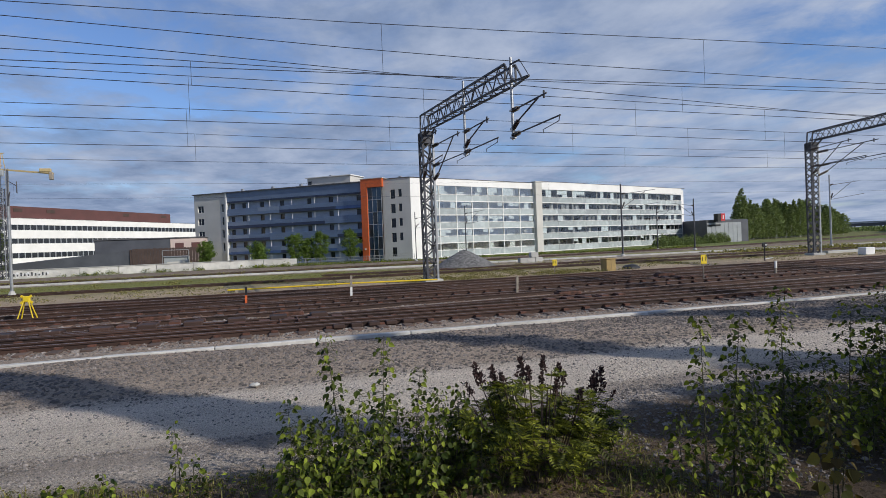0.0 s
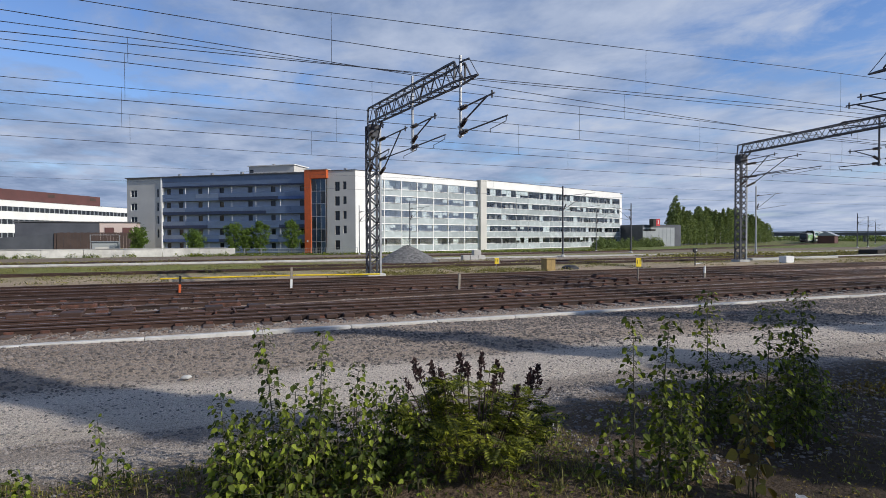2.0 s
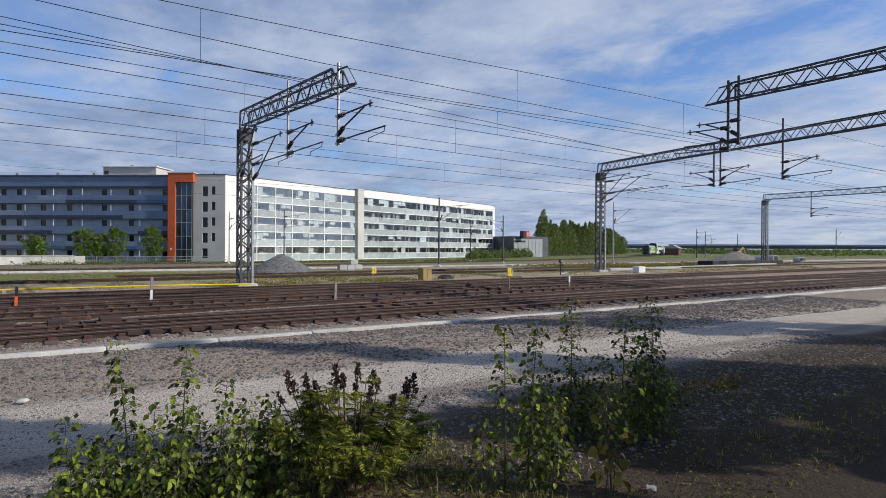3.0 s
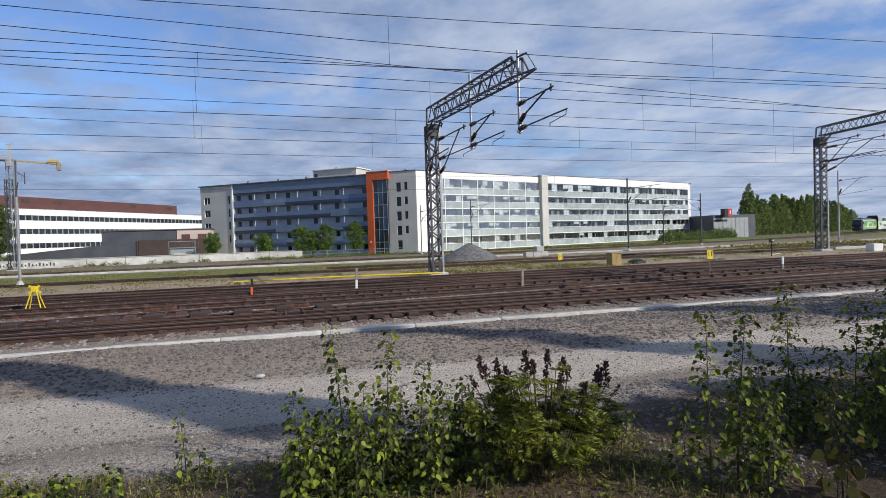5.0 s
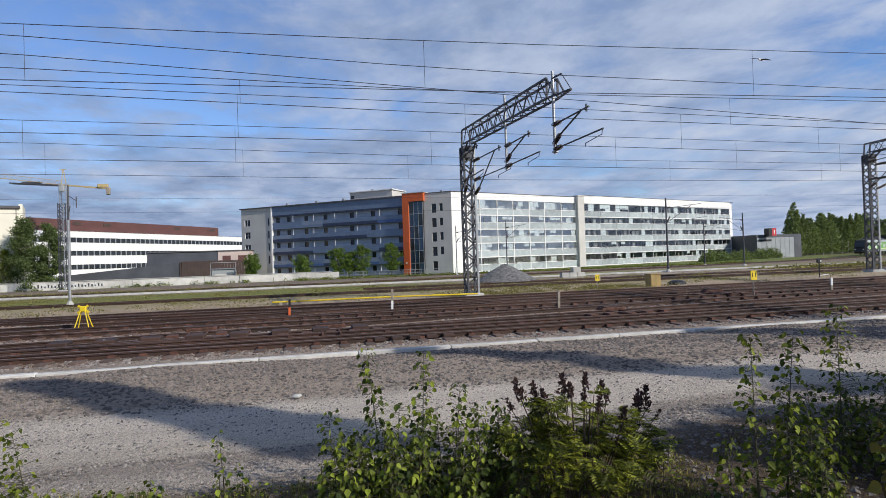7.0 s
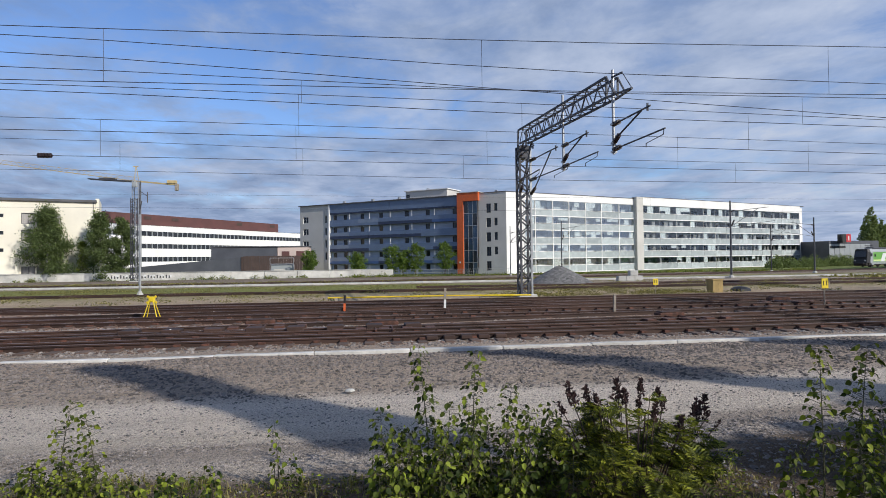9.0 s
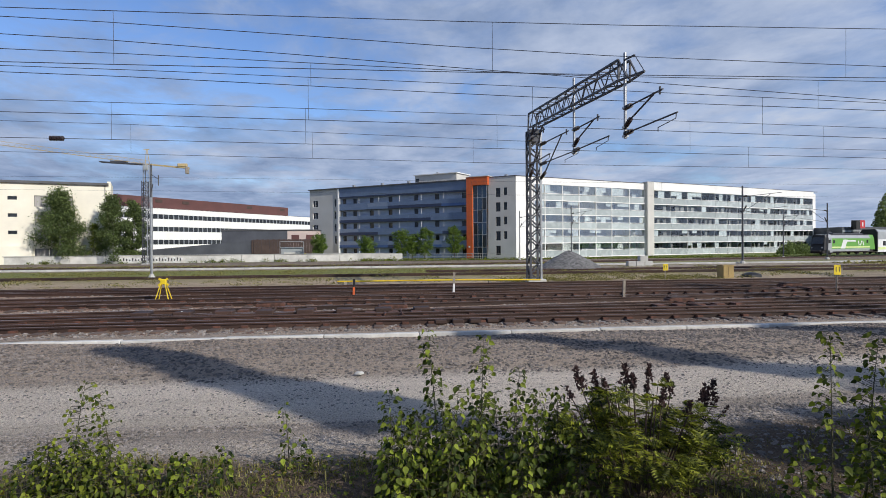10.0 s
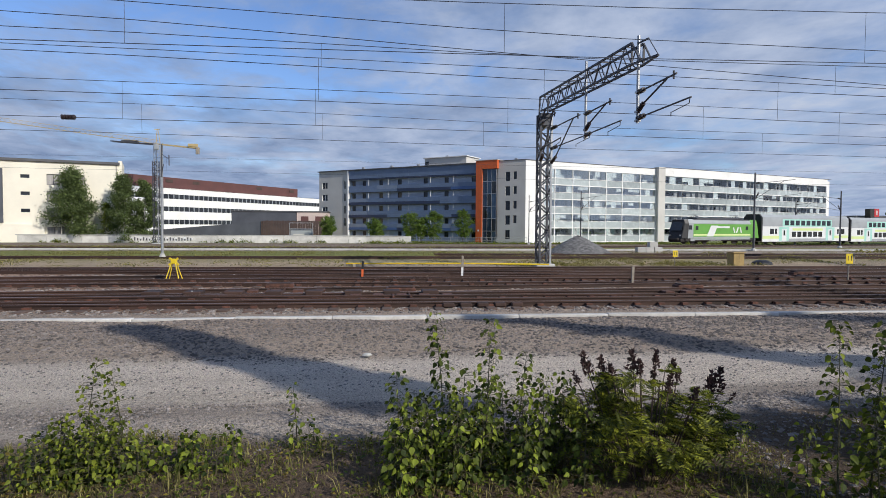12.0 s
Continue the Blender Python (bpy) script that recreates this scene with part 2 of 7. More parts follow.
M = {
    "rail": mat("rail steel", (0.026, 0.014, 0.010), 0.75, 0.45, 2, 40, 0.1, 0.1, (0.088, 0.047, 0.034), stretch=(0.2, 1, 1)),
    "rust_iron": mat("rusted cast iron", (0.17, 0.07, 0.045), 0.85, 0.45, 6, 60, 0.1, 0.2, (0.05, 0.028, 0.02)),
    "rail_top": mat("worn rail head", (0.25, 0.165, 0.13), 0.5, 0.3, 1, 30, 0.25, 0.05, (0.10, 0.06, 0.045), stretch=(0.1, 1, 1)),
    "sleeper": mat("old sleeper", (0.075, 0.048, 0.036), 0.9, 0.4, 3, 30, 0, 0.4, (0.17, 0.115, 0.09), rnd=0.4),
    "stone": mat("ballast stone", (0.34, 0.30, 0.27), 0.9, 0.3, 5, 40, 0, 0.3, island=0.7),
    "rubble": mat("brown grey gravel", (0.25, 0.215, 0.19), 0.9, 0.3, 5, 40, 0, 0.3, island=0.7),
    "rust_stone": mat("rusty ballast", (0.17, 0.105, 0.08), 0.95, 0.3, 5, 40, 0, 0.3, island=0.6),
    "pebble": mat("grey pebble", (0.22, 0.205, 0.19), 0.9, 0.3, 9, 60, 0, 0.3, island=0.65),
    "kerb": mat("kerb concrete", (0.60, 0.58, 0.54), 0.9, 0.25, 1.5, 25, 0, 0.2, rnd=0.2),
    "concrete": mat("concrete", (0.46, 0.45, 0.42), 0.9, 0.22, 0.6, 14, 0, 0.2),
    "white_concrete": mat("whitewashed concrete", (0.62, 0.60, 0.55), 0.9, 0.25, 0.5, 9, 0, 0.2),
    "steel_dark": mat("weathered galvanised steel", (0.05, 0.052, 0.062), 0.6, 0.3, 3, 40, 0.2, 0.1, (0.09, 0.093, 0.105)),
    "steel_light": mat("galvanised steel", (0.42, 0.43, 0.44), 0.45, 0.2, 3, 40, 0.6, 0.05),
    "insulator": mat("brown insulator", (0.035, 0.022, 0.02), 0.3, 0.2, 5, 30, 0, 0.0),
    "wire": mat("tarnished wire", (0.055, 0.06, 0.075), 0.6, 0.1, 1, 10, 0.3, 0.0),
    "yellow": mat("yellow paint", (0.75, 0.55, 0.02), 0.5, 0.15, 4, 30, 0, 0.05),
    "orange_red": mat("orange red paint", (0.62, 0.12, 0.03), 0.6, 0.12, 2, 30, 0, 0.05),
    "black": mat("black paint", (0.015, 0.015, 0.016), 0.55, 0.3, 4, 30, 0, 0.05),
    "white": mat("white paint", (0.74, 0.74, 0.72), 0.6, 0.08, 2, 30, 0, 0.03),
    "ochre": mat("ochre sheet metal", (0.36, 0.25, 0.09), 0.6, 0.2, 3, 30, 0, 0.05),
    "timber": mat("grey timber", (0.30, 0.26, 0.21), 0.85, 0.3, 4, 40, 0, 0.2),
    "dark_timber": mat("tarred timber", (0.045, 0.038, 0.033), 0.85, 0.3, 4, 40, 0, 0.3, rnd=0.3),
    "wall_white": mat("white render", (0.80, 0.79, 0.76), 0.85, 0.07, 0.25, 12, 0, 0.08),
    "wall_cream": mat("cream render", (0.80, 0.75, 0.62), 0.85, 0.07, 0.25, 12, 0, 0.08),
    "wall_grey": mat("light grey render", (0.56, 0.54, 0.50), 0.9, 0.08, 0.25, 12, 0, 0.08),
    "wall_pink": mat("pale pink render", (0.62, 0.50, 0.45), 0.9, 0.1, 0.25, 12, 0, 0.08),
    "wall_dark": mat("dark grey sheet cladding", (0.085, 0.09, 0.105), 0.6, 0.2, 0.4, 12, 0.1, 0.08),
    "wall_brown": mat("red brown sheet cladding", (0.115, 0.048, 0.044), 0.7, 0.15, 0.4, 12, 0, 0.08),
    "fence_brown": mat("dark brown board", (0.075, 0.05, 0.042), 0.85, 0.25, 0.6, 12, 0, 0.1),
    "blue_a": mat("slate blue sheet", (0.15, 0.205, 0.31), 0.5, 0.12, 0.5, 12, 0.1, 0.03),
    "blue_b": mat("dark navy sheet", (0.035, 0.05, 0.10), 0.5, 0.12, 0.5, 12, 0.1, 0.03),
    "blue_c": mat("bright blue sheet", (0.07, 0.13, 0.29), 0.5, 0.12, 0.5, 12, 0.1, 0.03),
    "blue_d": mat("pale slate sheet", (0.22, 0.27, 0.36), 0.5, 0.12, 0.5, 12, 0.1, 0.03),
    "blue_wall": mat("grey blue wall", (0.36, 0.43, 0.54), 0.8, 0.1, 0.5, 12, 0, 0.03),
    "parapet": mat("frosted green white glass", (0.47, 0.52, 0.52), 0.25, 0.10, 0.6, 6, 0, 0.0, rnd=0.3),
    "blind": mat("white blind", (0.74, 0.75, 0.73), 0.7, 0.06, 1, 20, 0, 0.02, rnd=0.15),
    # paled wall colour stands in for sky reflected in the balcony glass
    "room_paled": mat("balcony wall paled for glass reflection", (0.60, 0.62, 0.62), 0.9, 0.2, 0.7, 8, 0, 0.05, (0.72, 0.73, 0.73)),
    # same wall with the balconies' inner shade put into its colour
    "room": mat("balcony wall darkened for shade", (0.22, 0.22, 0.23), 0.9, 0.25, 0.7, 8, 0, 0.05, (0.36, 0.36, 0.36)),
    "curtain": mat("grey curtain", (0.42, 0.40, 0.38), 0.9, 0.25, 3, 20, 0, 0.1, rnd=0.5, stretch=(3, 1, 0.1)),
    "pane": glass_mat("clear pane", (0.86, 0.91, 0.93), 0.10),
    "bright_pane": glass_mat("sky-reflecting balcony pane", (0.90, 0.95, 0.96), 0.30),
    "dark_pane": mat("dark window glass", (0.02, 0.024, 0.03), 0.06, 0.2, 0.7, 5, 0, 0.0, (0.05, 0.055, 0.06), rnd=0.4),
    "blue_pane": mat("blue reflecting glass", (0.05, 0.09, 0.14), 0.06, 0.2, 0.7, 5, 0.3, 0.0, (0.10, 0.15, 0.21), rnd=0.35),
    "frame_dark": mat("dark window frame", (0.06, 0.06, 0.065), 0.6, 0.1, 3, 30, 0, 0.0),
    "roof": mat("roof felt", (0.11, 0.11, 0.115), 0.9, 0.2, 0.5, 10, 0, 0.1),
    "gravel": mat("crushed stone", (0.16, 0.155, 0.15), 0.95, 0.6, 5, 14, 0, 1.0),
    "sand": mat("sand heap", (0.22, 0.20, 0.165), 0.95, 0.25, 1.5, 20, 0, 0.4),
    "bark": mat("bark", (0.10, 0.08, 0.06), 0.9, 0.3, 6, 50, 0, 0.4),
    "birch_bark": mat("birch bark", (0.45, 0.43, 0.40), 0.85, 0.35, 5, 30, 0, 0.3),
    "stem": mat("reddish green stem", (0.07, 0.065, 0.03), 0.7, 0.3, 10, 80, 0, 0.1),
    "twig": mat("dry brown twig", (0.085, 0.055, 0.04), 0.85, 0.3, 10, 80, 0, 0.2),
    "plume": mat("dry seed plume", (0.075, 0.035, 0.03), 0.95, 0.4, 20, 120, 0, 0.5, island=0.5),
    "green_paint": mat("green locomotive paint", (0.13, 0.34, 0.06), 0.35, 0.08, 0.5, 10, 0, 0.0),
    "lime": mat("pale yellow green paint", (0.62, 0.72, 0.30), 0.4, 0.06, 0.5, 10, 0, 0.0),
    "mint": mat("mint green paint", (0.36, 0.64, 0.55), 0.4, 0.08, 0.5, 10, 0, 0.0),
    "coach_white": mat("coach white paint", (0.70, 0.71, 0.69), 0.4, 0.08, 0.5, 10, 0, 0.0),
    "coach_grey": mat("coach roof grey", (0.33, 0.35, 0.36), 0.5, 0.12, 0.5, 10, 0, 0.0),
    "bogie": mat("bogie grime", (0.035, 0.03, 0.028), 0.8, 0.3, 3, 20, 0.2, 0.1),
    "red_sign": mat("red sign", (0.55, 0.03, 0.04), 0.5, 0.1, 1, 10, 0, 0.0),
    "crane_yellow": mat("crane yellow", (0.52, 0.40, 0.20), 0.6, 0.15, 1, 10, 0, 0.0),
    "leaf_birch": leaf_mat("birch leaf", (0.035, 0.06, 0.008), (0.23, 0.27, 0.03), 0.3),
    "leaf_aspen": leaf_mat("aspen leaf", (0.018, 0.038, 0.007), (0.22, 0.27, 0.03), 0.26),
    "leaf_fern": leaf_mat("feathered leaf", (0.026, 0.042, 0.008), (0.28, 0.30, 0.03), 0.26),
    "leaf_brown": leaf_mat("yellow brown leaf", (0.11, 0.07, 0.02), (0.25, 0.20, 0.04), 0.35),
    "leaf_dark": leaf_mat("dark wood leaf", (0.11, 0.15, 0.06), (0.27, 0.34, 0.13), 0.4),
    "leaf_linden": leaf_mat("linden leaf", (0.08, 0.14, 0.03), (0.22, 0.32, 0.06), 0.35),
    "leaf_tree": leaf_mat("birch crown leaf", (0.07, 0.105, 0.04), (0.19, 0.25, 0.085), 0.35),
    "grass": leaf_mat("grass blade", (0.13, 0.13, 0.04), (0.36, 0.32, 0.12), 0.35, 0.75),
    "flower": mat("white flower head", (0.45, 0.43, 0.40), 0.8, 0.1, 20, 80),
}


# ---- mesh helpers ----
def box(bm, x0, x1, y0, y1, z0, z1, bevel=0.0):
    vs = [bm.verts.new((x, y, z)) for x in (x0, x1) for y in (y0, y1) for z in (z0, z1)]
    for q in ((0, 1, 3, 2), (4, 6, 7, 5), (0, 4, 5, 1), (2, 3, 7, 6), (0, 2, 6, 4), (1, 5, 7, 3)):
        bm.faces.new([vs[i] for i in q])
    if bevel:
        es = list({e for v in vs for e in v.link_edges})
        bmesh.ops.bevel(bm, geom=es, offset=bevel, segments=1, affect="EDGES")


def strut(bm, a, b, r, n=6, r2=None, cap=True):
    """A rod from a to b."""
    a, b = Vector(a), Vector(b)
    d = (b - a).normalized()
    u = d.orthogonal().normalized()
    v = d.cross(u)
    r2 = r if r2 is None else r2
    ra = [bm.verts.new(a + (u * math.cos(t) + v * math.sin(t)) * r) for t in (2 * math.pi * (i + 0.5) / n for i in range(n))]
    rb = [bm.verts.new(b + (u * math.cos(t) + v * math.sin(t)) * r2) for t in (2 * math.pi * (i + 0.5) / n for i in range(n))]
    for i in range(n):
        bm.faces.new((ra[i], ra[(i + 1) % n], rb[(i + 1) % n], rb[i]))
    if cap:
        bm.faces.new(ra[::-1])
        bm.faces.new(rb)


def bar(bm, a, b, w, h):
    """A square-edged bar from a to b."""
    a, b = Vector(a), Vector(b)
    d = (b - a).normalized()
    s = d.cross(Vector((0, 0, 1)))
    s = s.normalized() if s.length > 0.05 else Vector((1, 0, 0))
    t = s.cross(d)
    ring = lambda p: [bm.verts.new(p + s * (w / 2 * i) + t * (h / 2 * j)) for i, j in ((-1, -1), (1, -1), (1, 1), (-1, 1))]
    ra, rb = ring(a), ring(b)
    for i in range(4):
        bm.faces.new((ra[i], ra[(i + 1) % 4], rb[(i + 1) % 4], rb[i]))
    bm.faces.new(ra[::-1])
    bm.faces.new(rb)


def lathe(bm, prof, n=12, at=(0, 0, 0)):
    rings = [[bm.verts.new((at[0] + r * math.cos(t), at[1] + r * math.sin(t), at[2] + z)) for t in (2 * math.pi * i / n for i in range(n))] for r, z in prof]
    for p, q in zip(rings, rings[1:]):
        for i in range(n):
            bm.faces.new((p[i], p[(i + 1) % n], q[(i + 1) % n], q[i]))
    bm.faces.new(rings[0][::-1])
    bm.faces.new(rings[-1])


def extrude_profile(bm, pts, x0, x1):
    """A prism along x over (y, z) points."""
    a = [bm.verts.new((x0, y, z)) for y, z in pts]
    b = [bm.verts.new((x1, y, z)) for y, z in pts]
    for i in range(len(pts)):
        bm.faces.new((a[i], a[(i + 1) % len(pts)], b[(i + 1) % len(pts)], b[i]))
    bm.faces.new(a[::-1])
    bm.faces.new(b)


def mesh(name, bm, material, smooth=False):
    bmesh.ops.recalc_face_normals(bm, faces=bm.faces) if len(bm.faces) < 40000 else None
    me = bpy.data.meshes.new(name)
    bm.to_mesh(me)
    bm.free()
    for m in material if isinstance(material, (list, tuple)) else [material]:
        me.materials.append(m)
    if smooth:
        me.shade_smooth()
    return me


def part(name, bm, material, parent=None, label="", smooth=False, at=None):
    ob = new(name, mesh(name, bm, material, smooth))
    ob.parent = parent
    if at:
        ob.location = at
    return tagged(ob, label)


def part_box(name, material, parent, x0, x1, y0, y1, z0, z1, label="", bevel=0.0):
    bm = bmesh.new()
    box(bm, x0, x1, y0, y1, z0, z1, bevel)
    return part(name, bm, material, parent, label)


def thing(name, m, label, category, group="", kind=""):
    ob = new(name)
    ob.matrix_basis = m
    ob.empty_display_size = 0.2
    return tagged(ob, label, category, group, kind)


def ground_z(y):
    return 0.0 if y < 34 else (-(y - 34) * 0.0168 if y < 112 else -1.31)


# ---- ground ----
def ground_material():
    m, n, l, b = nodes_of("yard ground")
    nt = m.node_tree
    co = n.new("ShaderNodeNewGeometry").outputs["Position"]
    sep = n.new("ShaderNodeSeparateXYZ")
    l.new(co, sep.inputs[0])

    def mth(op, a, b2):
        k = n.new("ShaderNodeMath")
        k.operation = op
        for i, v in enumerate((a, b2)):
            if isinstance(v, (int, float)):
                k.inputs[i].default_value = v
            else:
                l.new(v, k.inputs[i])
        return k.outputs[0]

    wob = tex_noise(nt, co, 0.35, 4, 0.6)
    wob2 = tex_noise(nt, co, 1.7, 5, 0.65)
    # distance across the yard with ragged borders that widen with distance
    yy = mth("ADD", sep.outputs[1], mth("MULTIPLY", mth("SUBTRACT", wob, 0.5), mth("ADD", 0.45, mth("MULTIPLY", sep.outputs[1], 0.07))))
    yy = mth("ADD", yy, mth("MULTIPLY", mth("SUBTRACT", wob2, 0.5), 0.5))
    # the dark verge colour, soil and shade in one, reaches further out beyond the saplings
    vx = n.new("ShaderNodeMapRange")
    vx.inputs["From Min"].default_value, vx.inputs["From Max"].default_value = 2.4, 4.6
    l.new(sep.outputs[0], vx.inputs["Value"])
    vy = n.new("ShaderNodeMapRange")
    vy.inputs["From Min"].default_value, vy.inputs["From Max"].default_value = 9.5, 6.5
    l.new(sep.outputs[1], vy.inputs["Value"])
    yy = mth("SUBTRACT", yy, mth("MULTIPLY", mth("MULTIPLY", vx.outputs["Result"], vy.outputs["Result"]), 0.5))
    near = ramp(nt, mth("DIVIDE", yy, 40.0), [
        (0.0, (0.070, 0.056, 0.043)), (0.128, (0.088, 0.070, 0.054)), (0.138, (0.12, 0.105, 0.09)), (0.146, (0.29, 0.28, 0.265)), (0.152, (0.215, 0.205, 0.195)),
        (0.161, (0.20, 0.19, 0.18)), (0.169, (0.34, 0.33, 0.31)), (0.214, (0.365, 0.355, 0.34)), (0.230, (0.225, 0.205, 0.185)), (0.305, (0.205, 0.18, 0.16)), (0.322, (0.235, 0.215, 0.195)), (0.345, (0.20, 0.175, 0.155)),
        (0.358, (0.15, 0.11, 0.088)), (0.42, (0.145, 0.10, 0.08)), (0.44, (0.22, 0.185, 0.16)), (0.475, (0.21, 0.17, 0.145)), (0.49, (0.15, 0.105, 0.085)), (0.535, (0.15, 0.10, 0.08)), (0.555, (0.23, 0.19, 0.16)), (0.61, (0.21, 0.17, 0.145)), (0.63, (0.16, 0.12, 0.10)), (0.69, (0.16, 0.125, 0.105)), (0.715, (0.22, 0.19, 0.15)), (0.79, (0.25, 0.22, 0.17)),
        (0.84, (0.20, 0.185, 0.125)), (0.93, (0.18, 0.175, 0.09)), (1.0, (0.155, 0.165, 0.07))])
    far = ramp(nt, mth("DIVIDE", yy, 160.0), [
        (0.25, (0.12, 0.135, 0.045)), (0.275, (0.115, 0.135, 0.042)), (0.345, (0.115, 0.13, 0.042)), (0.355, (0.16, 0.15, 0.12)), (0.375, (0.20, 0.19, 0.17)), (0.40, (0.125, 0.14, 0.055)),
        (0.47, (0.15, 0.15, 0.08)), (0.50, (0.14, 0.125, 0.105)), (0.70, (0.12, 0.105, 0.09)), (0.725, (0.095, 0.125, 0.04)), (0.85, (0.085, 0.115, 0.04)), (1.0, (0.10, 0.115, 0.05))])
    sw = n.new("ShaderNodeMath")
    sw.operation = "GREATER_THAN"
    sw.inputs[1].default_value = 40.0
    l.new(yy, sw.inputs[0])
    c = mix_rgb(nt, sw.outputs[0], near, far)
    streak = tex_noise(nt, co, 0.8, 5, 0.65, (0.12, 1.6, 1))
    c = mix_rgb(nt, 0.5, c, ramp(nt, streak, [(0.3, (0.62, 0.60, 0.58)), (0.55, (1, 1, 1)), (0.75, (1.0, 1.0, 1.0))]), "MULTIPLY")
    grit = tex_noise(nt, co, 38, 5, 0.7)
    c = mix_rgb(nt, 0.85, c, ramp(nt, grit, [(0.34, (0.30, 0.29, 0.28)), (0.47, (0.85, 0.84, 0.83)), (0.60, (1, 1, 1)), (0.72, (1, 1, 1))]), "MULTIPLY")
    c = mix_rgb(nt, 1.0, c, ramp(nt, tex_noise(nt, co, 95, 2, 0.6), [(0.35, (0.6, 0.6, 0.6)), (0.65, (1.25, 1.25, 1.25))]), "MULTIPLY")
    # paler, ballasted ground between the sidings further along
    gx = n.new("ShaderNodeMapRange")
    gx.inputs["From Min"].default_value, gx.inputs["From Max"].default_value = 6.0, 22.0
    l.new(sep.outputs[0], gx.inputs["Value"])
    band = ramp(nt, mth("DIVIDE", yy, 160.0), [(0.255, (0, 0, 0)), (0.27, (1, 1, 1)), (0.345, (1, 1, 1)), (0.36, (0, 0, 0))])
    c = mix_rgb(nt, mth("MULTIPLY", gx.outputs["Result"], band), c, mix_rgb(nt, grit, (0.10, 0.09, 0.08), (0.22, 0.20, 0.18)))
    # dark moist soil under the saplings, with the shade there painted into its colour
    damp_shade = mth("MULTIPLY", vx.outputs["Result"], ramp(nt, mth("DIVIDE", yy, 40.0), [(0.125, (1, 1, 1)), (0.145, (0, 0, 0))]))
    c = mix_rgb(nt, mth("MULTIPLY", damp_shade, 0.85), c, (0.030, 0.024, 0.018))
    c = mix_rgb(nt, 1.0, c, (2.1, 1.88, 1.65), "MULTIPLY")
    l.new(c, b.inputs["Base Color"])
    b.inputs["Roughness"].default_value = 0.95
    b.inputs["Specular IOR Level"].default_value = 0.2
    vor = n.new("ShaderNodeTexVoronoi")
    vor.inputs["Scale"].default_value = 16
    l.new(co, vor.inputs["Vector"])
    bp = n.new("ShaderNodeBump")
    bp.inputs["Strength"].default_value, bp.inputs["Distance"].default_value = 1.0, 0.05
    hgt = mth("ADD", mth("MULTIPLY", vor.outputs["Distance"], 0.6), grit)
    l.new(hgt, bp.inputs["Height"])
    l.new(bp.outputs[0], b.inputs["Normal"])
    return m


def build_ground():
    xs = sorted({-2600, -1200, -600, -300, -160, -90, -50, *[x * 0.5 for x in range(-40, 81)], 50, 60, 75, 90, 120, 160, 220, 300, 420, 600, 1200, 2600})
    ys = sorted({-1500, -400, -120, -40, -15, -6, *[y * 0.3 for y in range(0, 50)], *range(15, 42, 1), 44, 48, 54, 60, 70, 80, 90, 100, 112, 120, 140, 180, 260, 400, 700, 1200, 2600})
    verts, faces = [], []
    for y in ys:
        for x in xs:
            z = ground_z(y)
            if -14 < x < 38 and 0 < y < 13:
                p = Vector((x * 0.5, y * 0.5, 0))
                z += 0.045 * noise.noise(p) + 0.02 * noise.noise(p * 4)
                if 9 < y < 12.6:
                    z += 0.05 * math.sin((y - 9) / 3.6 * math.pi)
            verts.append((x, y, z))
    nx = len(xs)
    for j in range(len(ys) - 1):
        for i in range(nx - 1):
            a = j * nx + i
            faces.append((a, a + 1, a + nx + 1, a + nx))
    me = bpy.data.meshes.new("ground")
    me.from_pydata(verts, [], faces)
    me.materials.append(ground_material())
    me.shade_smooth()
    tagged(new("ground", me), "gravel road, rusty ballast and weedy grass of a railway yard", "ground", kind="structure")


build_ground()


def scatter_stones(name, count, area, size, material, label, flat=0.7, drop=None):
    """Loose stones in one mesh: squashed, jittered eight-sided lumps."""
    verts, faces = [], []
    base = [(1, 0, 0), (-1, 0, 0), (0, 1, 0), (0, -1, 0), (0, 0, 1), (0.6, 0.6, 0.55), (-0.6, 0.55, 0.6), (0.55, -0.6, 0.6), (-0.6, -0.6, 0.5)]
    tri = [(0, 2, 5), (2, 1, 6), (1, 3, 8), (3, 0, 7), (5, 2, 4), (2, 6, 4), (6, 1, 4), (1, 8, 4), (8, 3, 4), (3, 7, 4), (7, 0, 4), (0, 5, 4)]
    rng = random.Random(name)
    for _ in range(count):
        x, y = rng.uniform(area[0], area[1]), rng.uniform(area[2], area[3])
        if drop and drop(x, y, rng):
            continue
        s = size[0] + (size[1] - size[0]) * rng.random() ** 2.5
        a = rng.uniform(0, 6.28)
        z = ground_z(y) + (0.045 * noise.noise(Vector((x * 0.5, y * 0.5, 0))) if y < 13 else 0.0)
        if 9 < y < 12.6:
            z += 0.05 * math.sin((y - 9) / 3.6 * math.pi)
        k = len(verts)
        sx, sy = s * rng.uniform(0.7, 1.3), s * rng.uniform(0.7, 1.2)
        for px, py, pz in base:
            j = rng.uniform(0.75, 1.2)
            qx, qy = px * sx * j, py * sy * j
            verts.append((x + qx * math.cos(a) - qy * math.sin(a), y + qx * math.sin(a) + qy * math.cos(a), z + pz * s * flat * j - s * 0.1))
        faces += [tuple(k + i for i in f) for f in tri]
    me = bpy.data.meshes.new(name)
    me.from_pydata(verts, [], faces)
    me.materials.append(material)
    tagged(new(name, me), label, "stones", kind="stuff")


